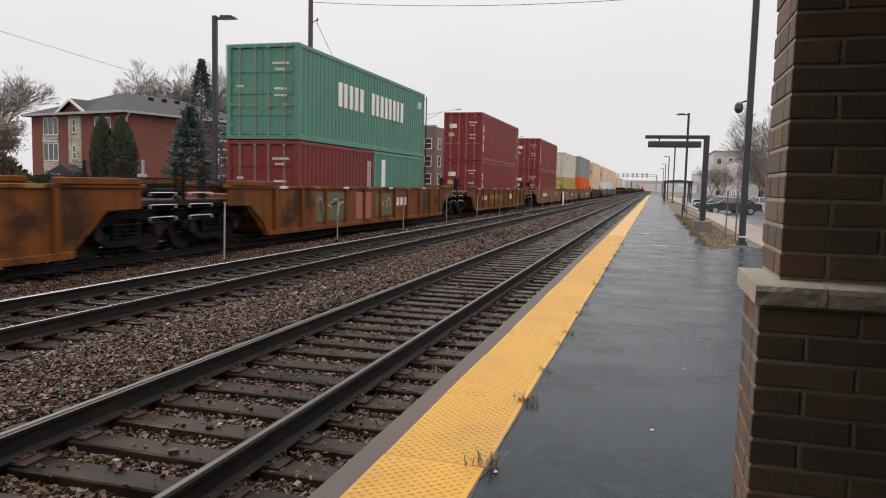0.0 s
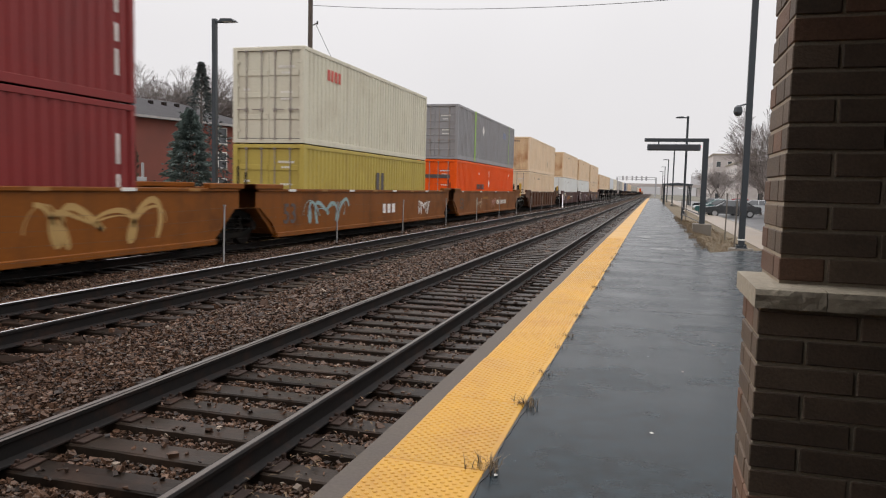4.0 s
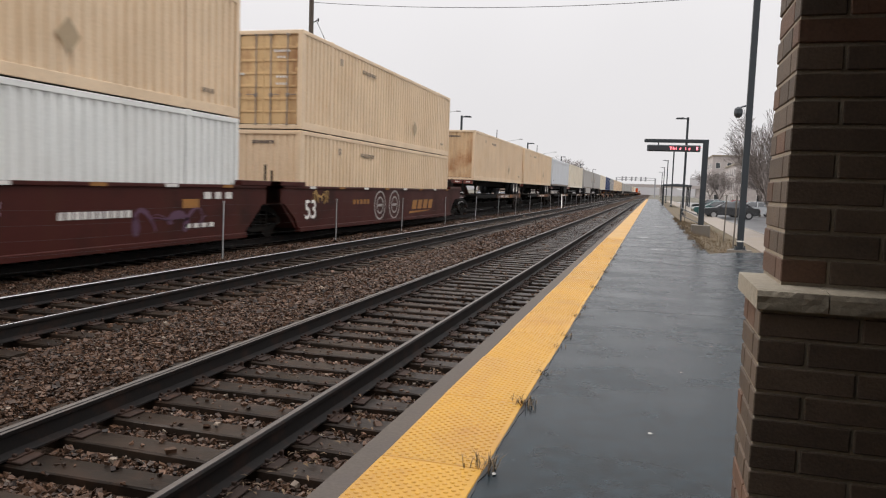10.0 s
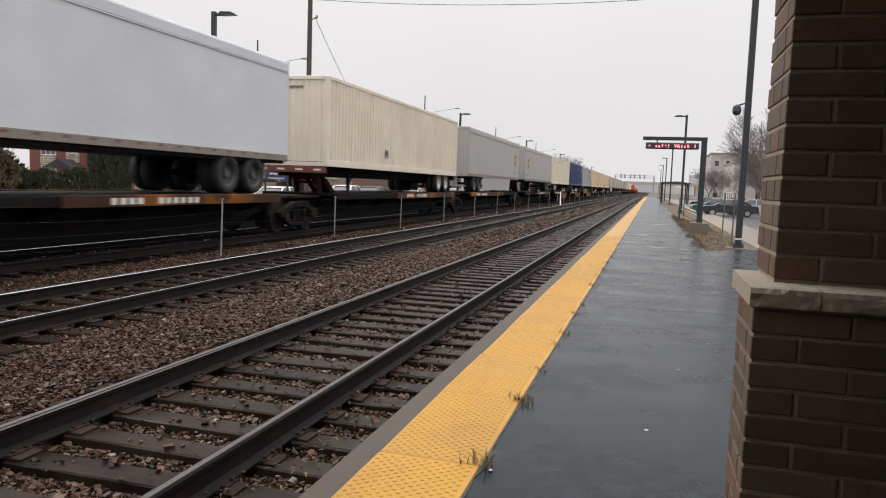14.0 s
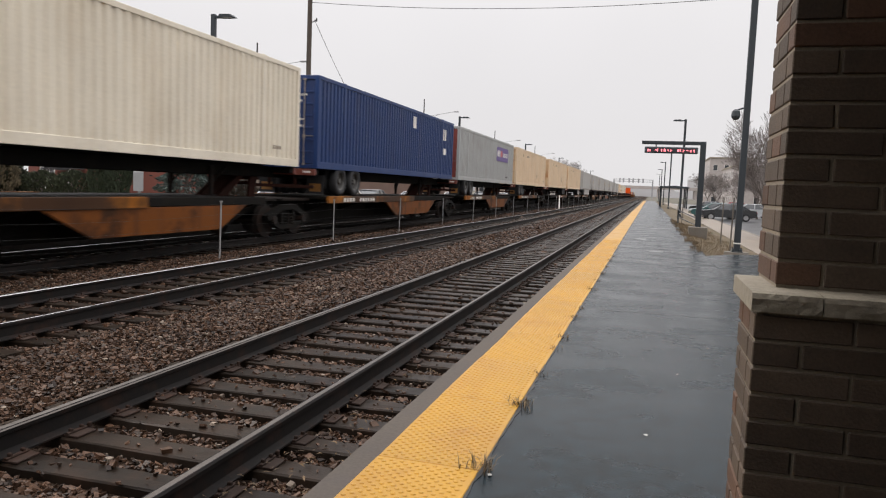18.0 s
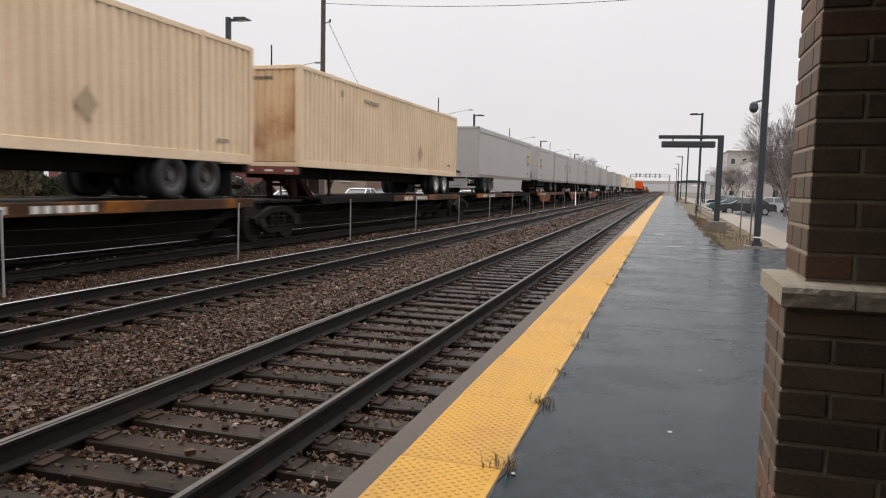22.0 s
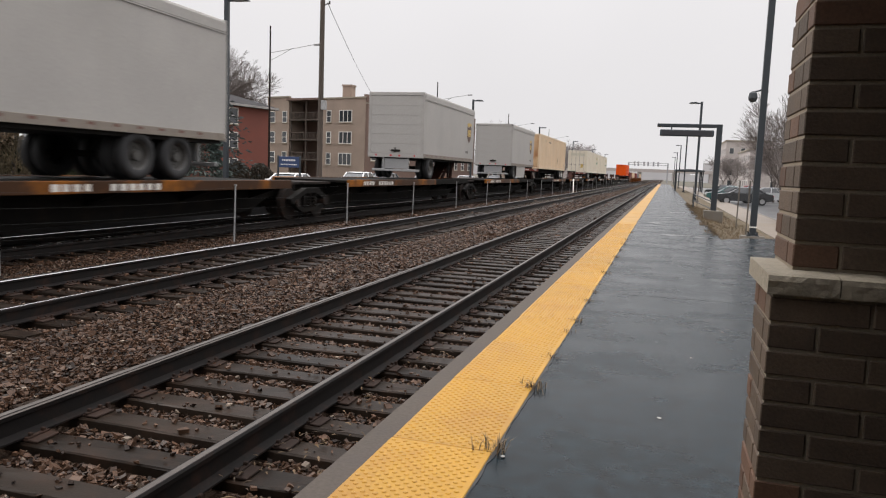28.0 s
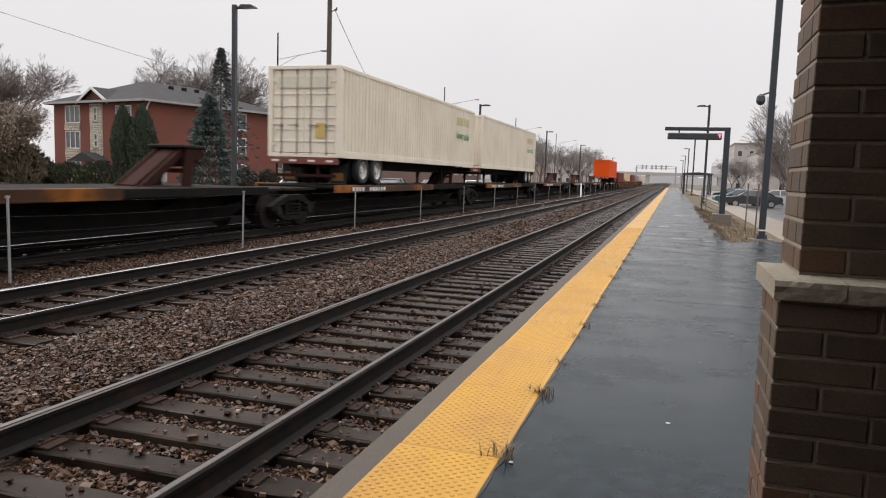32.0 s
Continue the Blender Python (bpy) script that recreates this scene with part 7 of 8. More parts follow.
def evergreen(label, x, y, h, w, seed, colour, column=False, z=-0.5):
    """A conifer: a stem, whorls of drooping boughs and a crown of small needle sprays."""
    rnd = random.Random(seed)
    t = thing("tree", label, "tree", "evergreens", at=(x, y, z))
    part("trunk", Geo().cyl((0, 0, -0.2), (0, 0, h * 0.97), h * 0.02, 0.02, n=8), m_bark, t)
    g, bo = Geo(), Geo()
    n = int(4200 * min(1.3, h / 7)) if h < 9 else 1500
    for i in range(n):
        k = rnd.random() ** 0.8
        a = rnd.uniform(0, 2 * math.pi)
        zz = h * (0.03 + 0.97 * k)
        if column:
            rad = w * (1 - max(0, (k - 0.55) / 0.45) ** 1.7) * min(1, 0.6 + k * 1.6)
        else:
            layer = 0.82 + 0.18 * math.cos(k * 60) if h < 9 else rnd.uniform(0.55, 1.1) * (0.85 + 0.15 * math.cos(k * 75 + 3 * math.sin(2 * a)))
            rad = w * (1 - k) ** (0.65 if h < 9 else 1.05) * layer + 0.08
        lump = 1 + 0.16 * math.sin(3 * a + seed) + 0.12 * math.sin(7 * a + k * 20)
        rr = rad * lump * (0.62 + 0.42 * math.sqrt(rnd.random()))
        c = Vector((rr * math.cos(a), rr * math.sin(a), zz))
        out = Vector((math.cos(a), math.sin(a), 1.6 if column else rnd.uniform(-0.5, 0.15))).normalized()
        side = out.cross(Vector((rnd.gauss(0, 0.4), rnd.gauss(0, 0.4), 1))).normalized()
        s = rnd.uniform(0.16, 0.34) * (0.8 if column else 1.0)
        up = out.cross(side) * 0.25 * s
        g.add([c - out * s * 0.5, c + side * s * 0.42 - up, c + out * s, c - side * s * 0.42 - up, c + up], [(0, 1, 4), (1, 2, 4), (2, 3, 4), (3, 0, 4)])
    for i in range(60):
        k = rnd.random()
        a = rnd.uniform(0, 2 * math.pi)
        rad = w * ((1 - k) ** 0.9 if not column else 0.6) * 0.8
        bo.cyl((0, 0, h * k), (rad * math.cos(a), rad * math.sin(a), h * k + (0.4 if column else -0.15) * rad), 0.03, 0.01, n=4, caps=False)
    tagged(part("bough_whorl", bo, m_bark, t, fix=False), kind="stuff")
    part("crown", g, M("needles_%s" % seed, colour, rough=0.8, island=0.45, bump=0, var=0.2), t, "dense needle sprays", fix=False)
    return t


evergreen("blue-green spruce before the apartment house", -35.6, 50.2, 7.6, 2.3, 4, (0.115, 0.150, 0.138))
evergreen("taller dark spruce behind the blue one", -36.9, 53.6, 11.9, 4.0, 5, (0.085, 0.098, 0.096))
evergreen("dark columnar juniper before the apartment house", -41.0, 46.7, 6.5, 0.85, 6, (0.040, 0.055, 0.030), True)
evergreen("dark columnar juniper before the apartment house", -39.6, 47.2, 6.5, 0.95, 7, (0.036, 0.050, 0.028), True)
evergreen("large olive-brown shrub beneath the leaning tree", -48.6, 44.6, 3.0, 1.6, 15, (0.115, 0.092, 0.056), True)
evergreen("large olive-brown shrub beneath the leaning tree", -55.0, 48.8, 4.6, 2.4, 16, (0.15, 0.118, 0.075), True)
evergreen("low clipped dark hedge shrub", -44.0, 47.5, 2.0, 1.7, 8, (0.040, 0.048, 0.024), True)
evergreen("low clipped dark hedge shrub", -47.2, 47.6, 1.9, 1.8, 9, (0.040, 0.048, 0.024), True)
evergreen("low clipped dark hedge shrub", -50.6, 48.2, 2.0, 1.8, 10, (0.040, 0.048, 0.024), True)
evergreen("low clipped dark hedge shrub", -54.0, 48.6, 1.9, 1.8, 14, (0.040, 0.048, 0.024), True)

evergreen("dense dark hedge before the apartment house", -50.6, 45.6, 3.5, 2.2, 26, (0.045, 0.050, 0.030), True)
evergreen("dense dark hedge before the apartment house", -54.8, 46.4, 3.7, 2.6, 27, (0.045, 0.050, 0.030), True)
evergreen("low clipped dark shrub against the brick wall", -38.6, 60.2, 1.9, 0.95, 24, (0.050, 0.040, 0.030), True)
evergreen("low clipped dark shrub against the brick wall", -37.4, 62.0, 1.8, 0.95, 25, (0.050, 0.040, 0.030), True)

# ---- poles, wires, signs across the tracks ----
pole = thing("utility_pole", "tall wooden utility pole with a transformer arm", "utility pole", at=(-22.1, 44.1, -0.5))
part("pole", Geo().cyl((0, 0, 0), (0, 0, 18.5), 0.19, 0.14, n=12), m_wood, pole)
part("cross_arm", Geo().cbox(-1.1, 1.1, -0.06, 0.06, 17.6, 17.72, 0.01), m_wood, pole)
part("bracket", Geo().cyl((0, 0, 12.25), (0.45, 0.1, 12.5), 0.03, n=6).cyl((0.45, 0.1, 12.4), (0.45, 0.1, 12.6), 0.05, n=8), m_steel, pole)
part("junction_box", Geo().cbox(0.1, 0.4, -0.2, 0.1, 5.6, 6.2, 0.02), m_galv, pole)


def arm_pole(x, y, h, seed):
    t = thing("street_light", "slim steel street light with a long truss arm", "street lamp", "street lights", at=(x, y, -0.6))
    part("pole", Geo().cyl((0, 0, 0), (0, 0, h), 0.12, 0.075, n=10), m_steel, t)
    part("arm", Geo().cyl((0, 0, h - 2.7), (4.6, 0.9, h - 1.75), 0.035, n=6).cyl((0, 0, h - 3.5), (2.4, 0.47, h - 2.15), 0.03, n=6), m_galv, t)
    part("lamp_head", Geo().cbox(4.5, 5.2, 0.75, 1.1, h - 1.85, h - 1.68, 0.04), m_galv, t)
    return t


arm_pole(-39.9, 67.9, 16.1, 1)
arm_pole(-33.7, 106.0, 15.2, 2)
arm_pole(-31.5, 148.0, 14.0, 3)
arm_pole(-30.5, 196.0, 14.0, 4)


def wire(label, p, q, sag, r=0.014, n=16):
    g = Geo()
    p, q = Vector(p), Vector(q)
    pts = [p.lerp(q, i / n) - Vector((0, 0, sag * 4 * (i / n) * (1 - i / n))) for i in range(n + 1)]
    along = (q - p).normalized()
    u = along.orthogonal().normalized()
    w = along.cross(u)
    g.add([c + (u * math.cos(1.2566 * k) + w * math.sin(1.2566 * k)) * r for c in pts for k in range(5)], [(5 * i + k, 5 * i + (k + 1) % 5, 5 * i + 5 + (k + 1) % 5, 5 * i + 5 + k) for i in range(n) for k in range(5)])
    return solid("overhead_wire", g, m_black, label, "wire", group="overhead wires")


wire("thin black service wire from the pole to the flats", (-21.8, 44.2, 12.0), (-40.0, 98.0, 10.6), 0.5, 0.018)
wire("thin black overhead wire across the tracks", (-22.1, 44.1, 13.12), (14.0, 44.0, 13.4), 0.95, 0.016)
wire("thin black wire past the apartment house", (-39.9, 67.9, 9.1), (-40.0, 20.0, 11.6), 0.35, 0.013)

st_sign = thing("station_sign", "blue station name board on two posts", "sign", at=(-18.4, 33.3, -0.78), turn=15)
part("board", Geo().cbox(-0.58, 0.58, -0.04, 0.04, 2.05, 2.60, 0.01), M("blue_board", (0.022, 0.045, 0.12), rough=0.45), st_sign)
part("board_writing", end_bars(-0.35, 2.38, 0.7, 0.09, 8, -0.041).add(end_bars(-0.42, 2.18, 0.84, 0.05, 10, -0.041).v, end_bars(-0.42, 2.18, 0.84, 0.05, 10, -0.041).f), m_white, st_sign, "small white bars of writing")
for x in (-0.56, 0.56):
    part("post", Geo().cbox(x - 0.04, x + 0.04, -0.05, 0.05, 0, 2.65, 0.006), m_pole, st_sign)
info = thing("information_board", "grey steel information board on a post beside the street", "sign", at=(-22.6, 28.3, -0.5))
part("post", Geo().cbox(-0.05, 0.05, -0.05, 0.05, 0, 2.75, 0.01), m_galv, info)
part("board", Geo().cbox(-0.27, 0.27, -0.09, -0.05, 1.2, 2.1, 0.01), m_galv, info)
sm = thing("parking_sign", "small white sign on a thin pole", "sign", at=(-30.5, 26.0, -0.6))
part("post", Geo().cyl((0, 0, 0), (0, 0, 3.0), 0.03, n=6), m_steel, sm)
part("board", Geo().box(-0.2, 0.2, -0.03, 0.0, 1.1, 1.9), m_fascia, sm)


# ---- parked cars ----
def parked_car(label, x, y, turn, colour, z=-0.47, tall=0.0):
    t = thing("car", label, "car", "parked cars", at=(x, y, z), turn=turn)
    m = M("car_paint_%s" % colour[0], colour[1], rough=0.25, var=0.06, bump=0, coat=0.6)
    lower = [(-2.25, 0.42), (-2.28, 0.62), (-2.15, 0.82), (-1.0, 0.95), (1.55, 0.98 + tall * 0.2), (2.2, 0.92), (2.3, 0.7), (2.26, 0.4), (1.85, 0.3), (-1.9, 0.3)]
    part("body", Geo().extrude(lower, 1, -0.86, 0.86), m, t)
    cab = Geo()
    roofp = [(-1.15, 0.94, 0.80), (-0.35, 1.40 + tall, 0.62), (0.9, 1.43 + tall, 0.62), (1.75 if not tall else 2.1, 0.96, 0.78)]
    vs = [(a, sgn * w, z2) for a, z2, w in roofp for sgn in (-1, 1)]
    cab.add(vs, [(0, 2, 3, 1), (2, 4, 5, 3), (4, 6, 7, 5), (0, 2, 4, 6), (1, 3, 5, 7)])
    part("cabin", cab, glass("car_glass"), t, "dark glazed cabin")
    part("roof", Geo().add([(-0.42, -0.6, 1.405 + tall), (-0.42, 0.6, 1.405 + tall), (0.95, 0.6, 1.435 + tall), (0.95, -0.6, 1.435 + tall), (-0.3, -0.5, 1.45 + tall), (-0.3, 0.5, 1.45 + tall), (0.8, 0.5, 1.47 + tall), (0.8, -0.5, 1.47 + tall)], [(0, 1, 5, 4), (1, 2, 6, 5), (2, 3, 7, 6), (3, 0, 4, 7), (4, 5, 6, 7)]), m, t)
    for yy in (-0.635, 0.635):
        for p0, p1 in (((-1.13, yy * 1.25, 0.95), (-0.38, yy, 1.41 + tall)), ((0.3, yy, 1.42 + tall), (0.3, yy * 1.25, 0.95)), ((0.92, yy, 1.42 + tall), (1.72, yy * 1.25, 0.96))):
            part("pillar", Geo().cyl(p0, p1, 0.045, n=5), m, t)
        part("mirror", Geo().cbox(-0.95, -0.8, yy * 1.5 - 0.08, yy * 1.5 + 0.08, 0.98, 1.1, 0.02), m, t)
    for xx in (-1.4, 1.4):
        for yy in (-0.8, 0.8):
            w = part("wheel", cached("cartyre", lambda: Geo().cyl((0, -0.1, 0), (0, 0.1, 0), 0.32, n=18).mesh("wheel")), m_tyre, t, at=(xx, yy, 0.32))
            part("hub_cap", cached("carhub", lambda: Geo().cyl((0, -0.115, 0), (0, 0.115, 0), 0.2, n=14).mesh("hub_cap")), m_galv, w)
    for yy in (-0.62, 0.62):
        part("head_light", Geo().cbox(-2.3, -2.2, yy - 0.18, yy + 0.18, 0.64, 0.76, 0.02), m_lens, t)
        part("tail_light", Geo().cbox(2.22, 2.31, yy - 0.16, yy + 0.16, 0.68, 0.84, 0.02), p_caution, t)
    return t


DARK, WHITE, SILVER, RED, GREENC = ("black", (0.015, 0.016, 0.018)), ("white", (0.72, 0.72, 0.72)), ("silver", (0.38, 0.39, 0.40)), ("red", (0.25, 0.02, 0.02)), ("teal", (0.04, 0.10, 0.10))
parked_car("black saloon parked in the car park", 6.4, 66.0, 5, DARK)
parked_car("dark green saloon parked in the car park", 5.9, 71.0, 5, GREENC)
parked_car("silver saloon parked in the car park", 9.5, 76.0, 0, SILVER)
parked_car("black saloon parked in the car park", 6.9, 92.0, 0, DARK)
parked_car("red hatchback parked in the car park", 10.5, 100.0, 4, RED)
parked_car("silver pickup nose beside the kerb", 8.3, 38.5, 4, SILVER, tall=0.25)
for i, (y, c, lb, tl) in enumerate(((37.3, WHITE, "white car parked on the street", 0), (47.0, WHITE, "white estate car parked on the street", 0.15), (52.0, DARK, "black car parked on the street", 0.1), (62.0, SILVER, "silver car parked on the street", 0), (76.0, WHITE, "white car parked on the street", 0), (90.0, DARK, "black car parked on the street", 0.1), (104, SILVER, "silver car parked on the street", 0))):
    parked_car(lb, -20.6, y, 90, c, z=-0.52, tall=tl)

# ---- far end: signal bridge, road bridge, skyline with haze painted in ----
gan = thing("signal_bridge", "steel signal bridge over the tracks in the mist", "signal", at=(0, 330, -0.4))
m_far = M("far_steel", (0.32, 0.32, 0.33), rough=0.8)
for x in (-15.5, 1.0):
    part("leg", Geo().cbox(x - 0.3, x + 0.3, -0.3, 0.3, 0, 8.2, 0.03), m_far, gan)
part("truss", Geo().cbox(-15.8, 1.3, -0.25, 0.25, 7.4, 7.6, 0.02).cbox(-15.8, 1.3, -0.25, 0.25, 8.3, 8.5, 0.02), m_far, gan)
for x in (-13, -11.4, -9, -7.3, -5, -3.1):
    part("signal_head", Geo().cbox(x - 0.35, x + 0.35, -0.45, -0.25, 7.0, 8.9, 0.05), m_far, gan)
# the bridge takes the same masonry colour with haze painted in
over_b = thing("road_bridge", "long road bridge far down the line, pale with painted haze", "bridge", kind="structure")
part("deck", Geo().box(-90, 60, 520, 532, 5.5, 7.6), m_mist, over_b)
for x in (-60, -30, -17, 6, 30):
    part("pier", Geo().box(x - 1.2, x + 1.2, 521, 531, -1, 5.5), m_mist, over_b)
# flat pale grey: mist over the far trees, painted as their colour
m_treeline = M("haze_painted_treeline", (0.52, 0.51, 0.52), rough=1.0, var=0.05, scale=0.02, bump=0, spec=0)
rt = random.Random(21)
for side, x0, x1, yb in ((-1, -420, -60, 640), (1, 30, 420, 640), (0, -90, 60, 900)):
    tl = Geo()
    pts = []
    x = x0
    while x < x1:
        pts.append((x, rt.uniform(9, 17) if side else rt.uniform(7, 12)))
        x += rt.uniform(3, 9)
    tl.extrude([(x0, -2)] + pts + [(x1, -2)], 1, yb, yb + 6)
    solid("backdrop", tl, m_treeline, "line of far trees with haze painted into their grey", kind="structure")

# ---- rails, ties, tiles, bricks, stones ----
RAIL_PROFILE = [(-0.070, 0.0), (0.070, 0.0), (0.070, 0.012), (0.014, 0.034), (0.010, 0.128), (0.034, 0.142), (0.036, 0.168), (0.026, 0.181), (-0.026, 0.181), (-0.036, 0.168), (-0.034, 0.142), (-0.010, 0.128), (-0.014, 0.034), (-0.070, 0.012)]
TIE_TOP = RAIL - 0.196
tie_me = []
rt2 = random.Random(17)
for k in range(4):
    g = Geo()
    n = 10
    ring = []
    for i in range(n + 1):
        x = -1.3 + 2.6 * i / n
        j = [rt2.uniform(-0.006, 0.006) for _ in range(8)]
        ring.append([(x, -0.112 + j[0], -0.17), (x, -0.114 + j[1], -0.012), (x, -0.100, j[2] * 0.6), (x, 0.0, j[3] * 0.5), (x, 0.100, j[4] * 0.6), (x, 0.114 + j[5], -0.012), (x, 0.112 + j[6], -0.17)])
    vs = [p for r in ring for p in r]
    m7 = 7
    fs = [(a * m7 + b, a * m7 + (b + 1) % m7, (a + 1) * m7 + (b + 1) % m7, (a + 1) * m7 + b) for a in range(n) for b in range(m7)]
    fs += [tuple(range(m7)), tuple(n * m7 + b for b in range(m7))[::-1]]
    me = g.add(vs, fs).mesh("tie")
    me.materials.append(m_tie)
    tie_me.append(me)
plate_g = Geo().cbox(-0.18, 0.18, -0.09, 0.09, 0.0, 0.016, 0.004).cbox(-0.105, -0.075, -0.09, 0.09, 0.014, 0.03, 0.004).cbox(0.075, 0.105, -0.09, 0.09, 0.014, 0.03, 0.004)
for sx in (-0.088, 0.088):
    for sy in (-0.05, 0.05):
        plate_g.cbox(sx - 0.014, sx + 0.014, sy - 0.012, sy + 0.012, 0.02, 0.05, 0.004)
plate_me = plate_g.mesh("tie_plate"); plate_me.materials.append(m_plate)
anchor_me = Geo().cbox(-0.11, 0.11, -0.016, 0.016, -0.03, 0.0, 0.005).cbox(-0.105, -0.08, -0.016, 0.016, 0.0, 0.035, 0.005).cbox(0.08, 0.105, -0.016, 0.016, 0.0, 0.035, 0.005).mesh("rail_anchor")
anchor_me.materials.append(m_plate)

TIE_PITCH = 0.495
PHASE = (0.12, 0.30, 0.0)
for ti, tx in enumerate(TRACKS):
    track = thing("railway_track_%d" % (ti + 1), ("worn timber-tied railway track beside the platform", "worn timber-tied middle railway track", "railway track under the freight train")[ti], "railway track", kind="structure")
    for sx in (-1, 1):
        rl_ob = part("rail", Geo().extrude([(tx + sx * 0.7535 + a, RAIL - 0.181 + b) for a, b in RAIL_PROFILE], 1, -30, 900), m_railside, track, "dark rusty rail with a polished head")
        # the running band leans in towards the gauge side, where the wheels have worn it
        top = [(u * -sx, w) for u, w in ((-0.020, 0.0), (-0.016, 0.0032), (0.016, 0.0012), (0.030, -0.0045), (0.0365, -0.013), (0.0, -0.006))]
        part("rail_head", Geo().extrude([(tx + sx * 0.7535 + a, RAIL + b) for a, b in top], 1, -30, 900), m_railtop if ti else m_raildull, rl_ob, "polished steel running surface")
    near_n = (150, 110, 40)[ti]
    start = -1.0 + PHASE[ti]
    for k in range(near_n):
        y = start + k * TIE_PITCH + rt2.uniform(-0.03, 0.03)
        tie = part("tie", tie_me[rt2.randrange(4)], m_tie, track, at=(tx + rt2.uniform(-0.03, 0.03), y, TIE_TOP + rt2.uniform(-0.004, 0.003)))
        tie.rotation_euler = (rt2.uniform(-0.02, 0.02), 0, rt2.uniform(-0.022, 0.022))
        if k < (64, 44, 0)[ti]:
            for sx in (-1, 1):
                part("tie_plate", plate_me, m_plate, tie, at=(sx * 0.7535, 0, 0.002))
                if k % 2 == 0:
                    part("rail_anchor", anchor_me, m_plate, track, at=(tx + sx * 0.7535, y + 0.135, RAIL - 0.185))
    far = Geo()
    for k in range(near_n, near_n + 420):
        y = start + k * TIE_PITCH
        far.box(tx - 1.3, tx + 1.3, y - 0.112, y + 0.112, TIE_TOP - 0.15, TIE_TOP)
    tagged(part("far_ties", far, m_tie, track, fix=False), kind="stuff")

# tactile tiles with raised domes
dome = Geo()
dome.cbox(-0.278, 0.278, -0.606, 0.607, -0.02, 0.008, 0.004)
for j in range(39):
    for i in range(9 - j % 2):
        x, y = -0.2485 + (i + 0.5 * (j % 2)) * 0.0603, -0.578 + j * 0.0303
        m6 = 7
        vs = [(x + r * math.cos(2 * math.pi * q / m6), y + r * math.sin(2 * math.pi * q / m6), z) for r, z in ((0.0135, 0.008), (0.0112, 0.0112), (0.0066, 0.0125)) for q in range(m6)]
        fs = [(r * m6 + q, r * m6 + (q + 1) % m6, (r + 1) * m6 + (q + 1) % m6, (r + 1) * m6 + q) for r in range(2) for q in range(m6)] + [tuple(2 * m6 + q for q in range(m6))]
        dome.add(vs, fs)
tile_me = dome.mesh("tactile_tile"); tile_me.materials.append(m_yellow)
flat_me = Geo().cbox(-0.278, 0.278, -0.606, 0.607, -0.02, 0.010, 0.004).mesh("tactile_tile"); flat_me.materials.append(m_yellow)
for k in range(-4, 153):
    y = 3.53 + 0.61 + 1.22 * (k - 1)
    tl = part("tactile_tile", tile_me if k < 17 else flat_me, m_yellow, platform, at=(-1.042 + rt2.uniform(-0.004, 0.007), y, rt2.uniform(-0.002, 0.002)))
    tl.rotation_euler = (rt2.uniform(-0.003, 0.003), rt2.uniform(-0.004, 0.004), rt2.uniform(-0.006, 0.006))

# bricks of the pier, course by course
COURSE, BL = 0.0742, 0.2545
brick_me = {}


def brick(x0, x1, y0, y1, z, red):
    key = (round(x1 - x0, 3), round(y1 - y0, 3), red)
    if key not in brick_me:
        w, d = (x1 - x0) / 2, (y1 - y0) / 2
        me = Geo().cbox(-w, w, -d, d, -0.0320, 0.0320, 0.003).mesh("brick")
        me.materials.append(m_brickr if red else m_brickd)
        brick_me[key] = me
    o = part("brick", brick_me[key], None, pier, at=((x0 + x1) / 2 + rb.uniform(-0.001, 0.001), (y0 + y1) / 2 + rb.uniform(-0.0012, 0.0012), z))
    return o


rb = random.Random(4)
J = 0.0095


def course(cx, cy, wx, wy, z, odd):
    """One course of a pier: a run of stretchers along the front, returns along the side."""
    d = 0.09
    x = cx
    first = True
    while x < cx + wx - 0.02:
        ln = (BL / 2 if odd and first else BL)
        e = min(x + ln - J, cx + wx)
        brick(x, e, cy, cy + d, z, rb.random() < 0.12)
        x += ln
        first = False
    y = cy + d + J
    first = True
    while y < cy + wy - 0.02:
        ln = (BL - d - J if not odd and first else BL)
        e = min(y + ln - J, cy + wy)
        brick(cx, cx + d, y, e, z, rb.random() < 0.35)
        y += ln
        first = False


k = 0
z = 1.147 - 0.0095 - 0.0320
while z > -0.02:
    course(PX, PY, 0.62, 0.33, z, k % 2 == 1)
    z -= COURSE
    k += 1
z, k = 1.203 + 0.0095 + 0.0320, 0
while z < 2.86:
    course(PX + 0.064, PY + 0.125, 0.54, 0.36, z, k % 2 == 0)
    z += COURSE
    k += 1

# loose ballast, stone by stone near the camera and thinner further off
rs2 = np.random.RandomState(9)
cube = np.array([(x, y, z) for x in (-1, 1) for y in (-1, 1) for z in (-1, 1)], dtype=float) * 0.62
cube_f = np.array([(0, 1, 3), (0, 3, 2), (4, 6, 7), (4, 7, 5), (0, 4, 5), (0, 5, 1), (2, 3, 7), (2, 7, 6), (0, 2, 6), (0, 6, 4), (1, 5, 7), (1, 7, 3)])


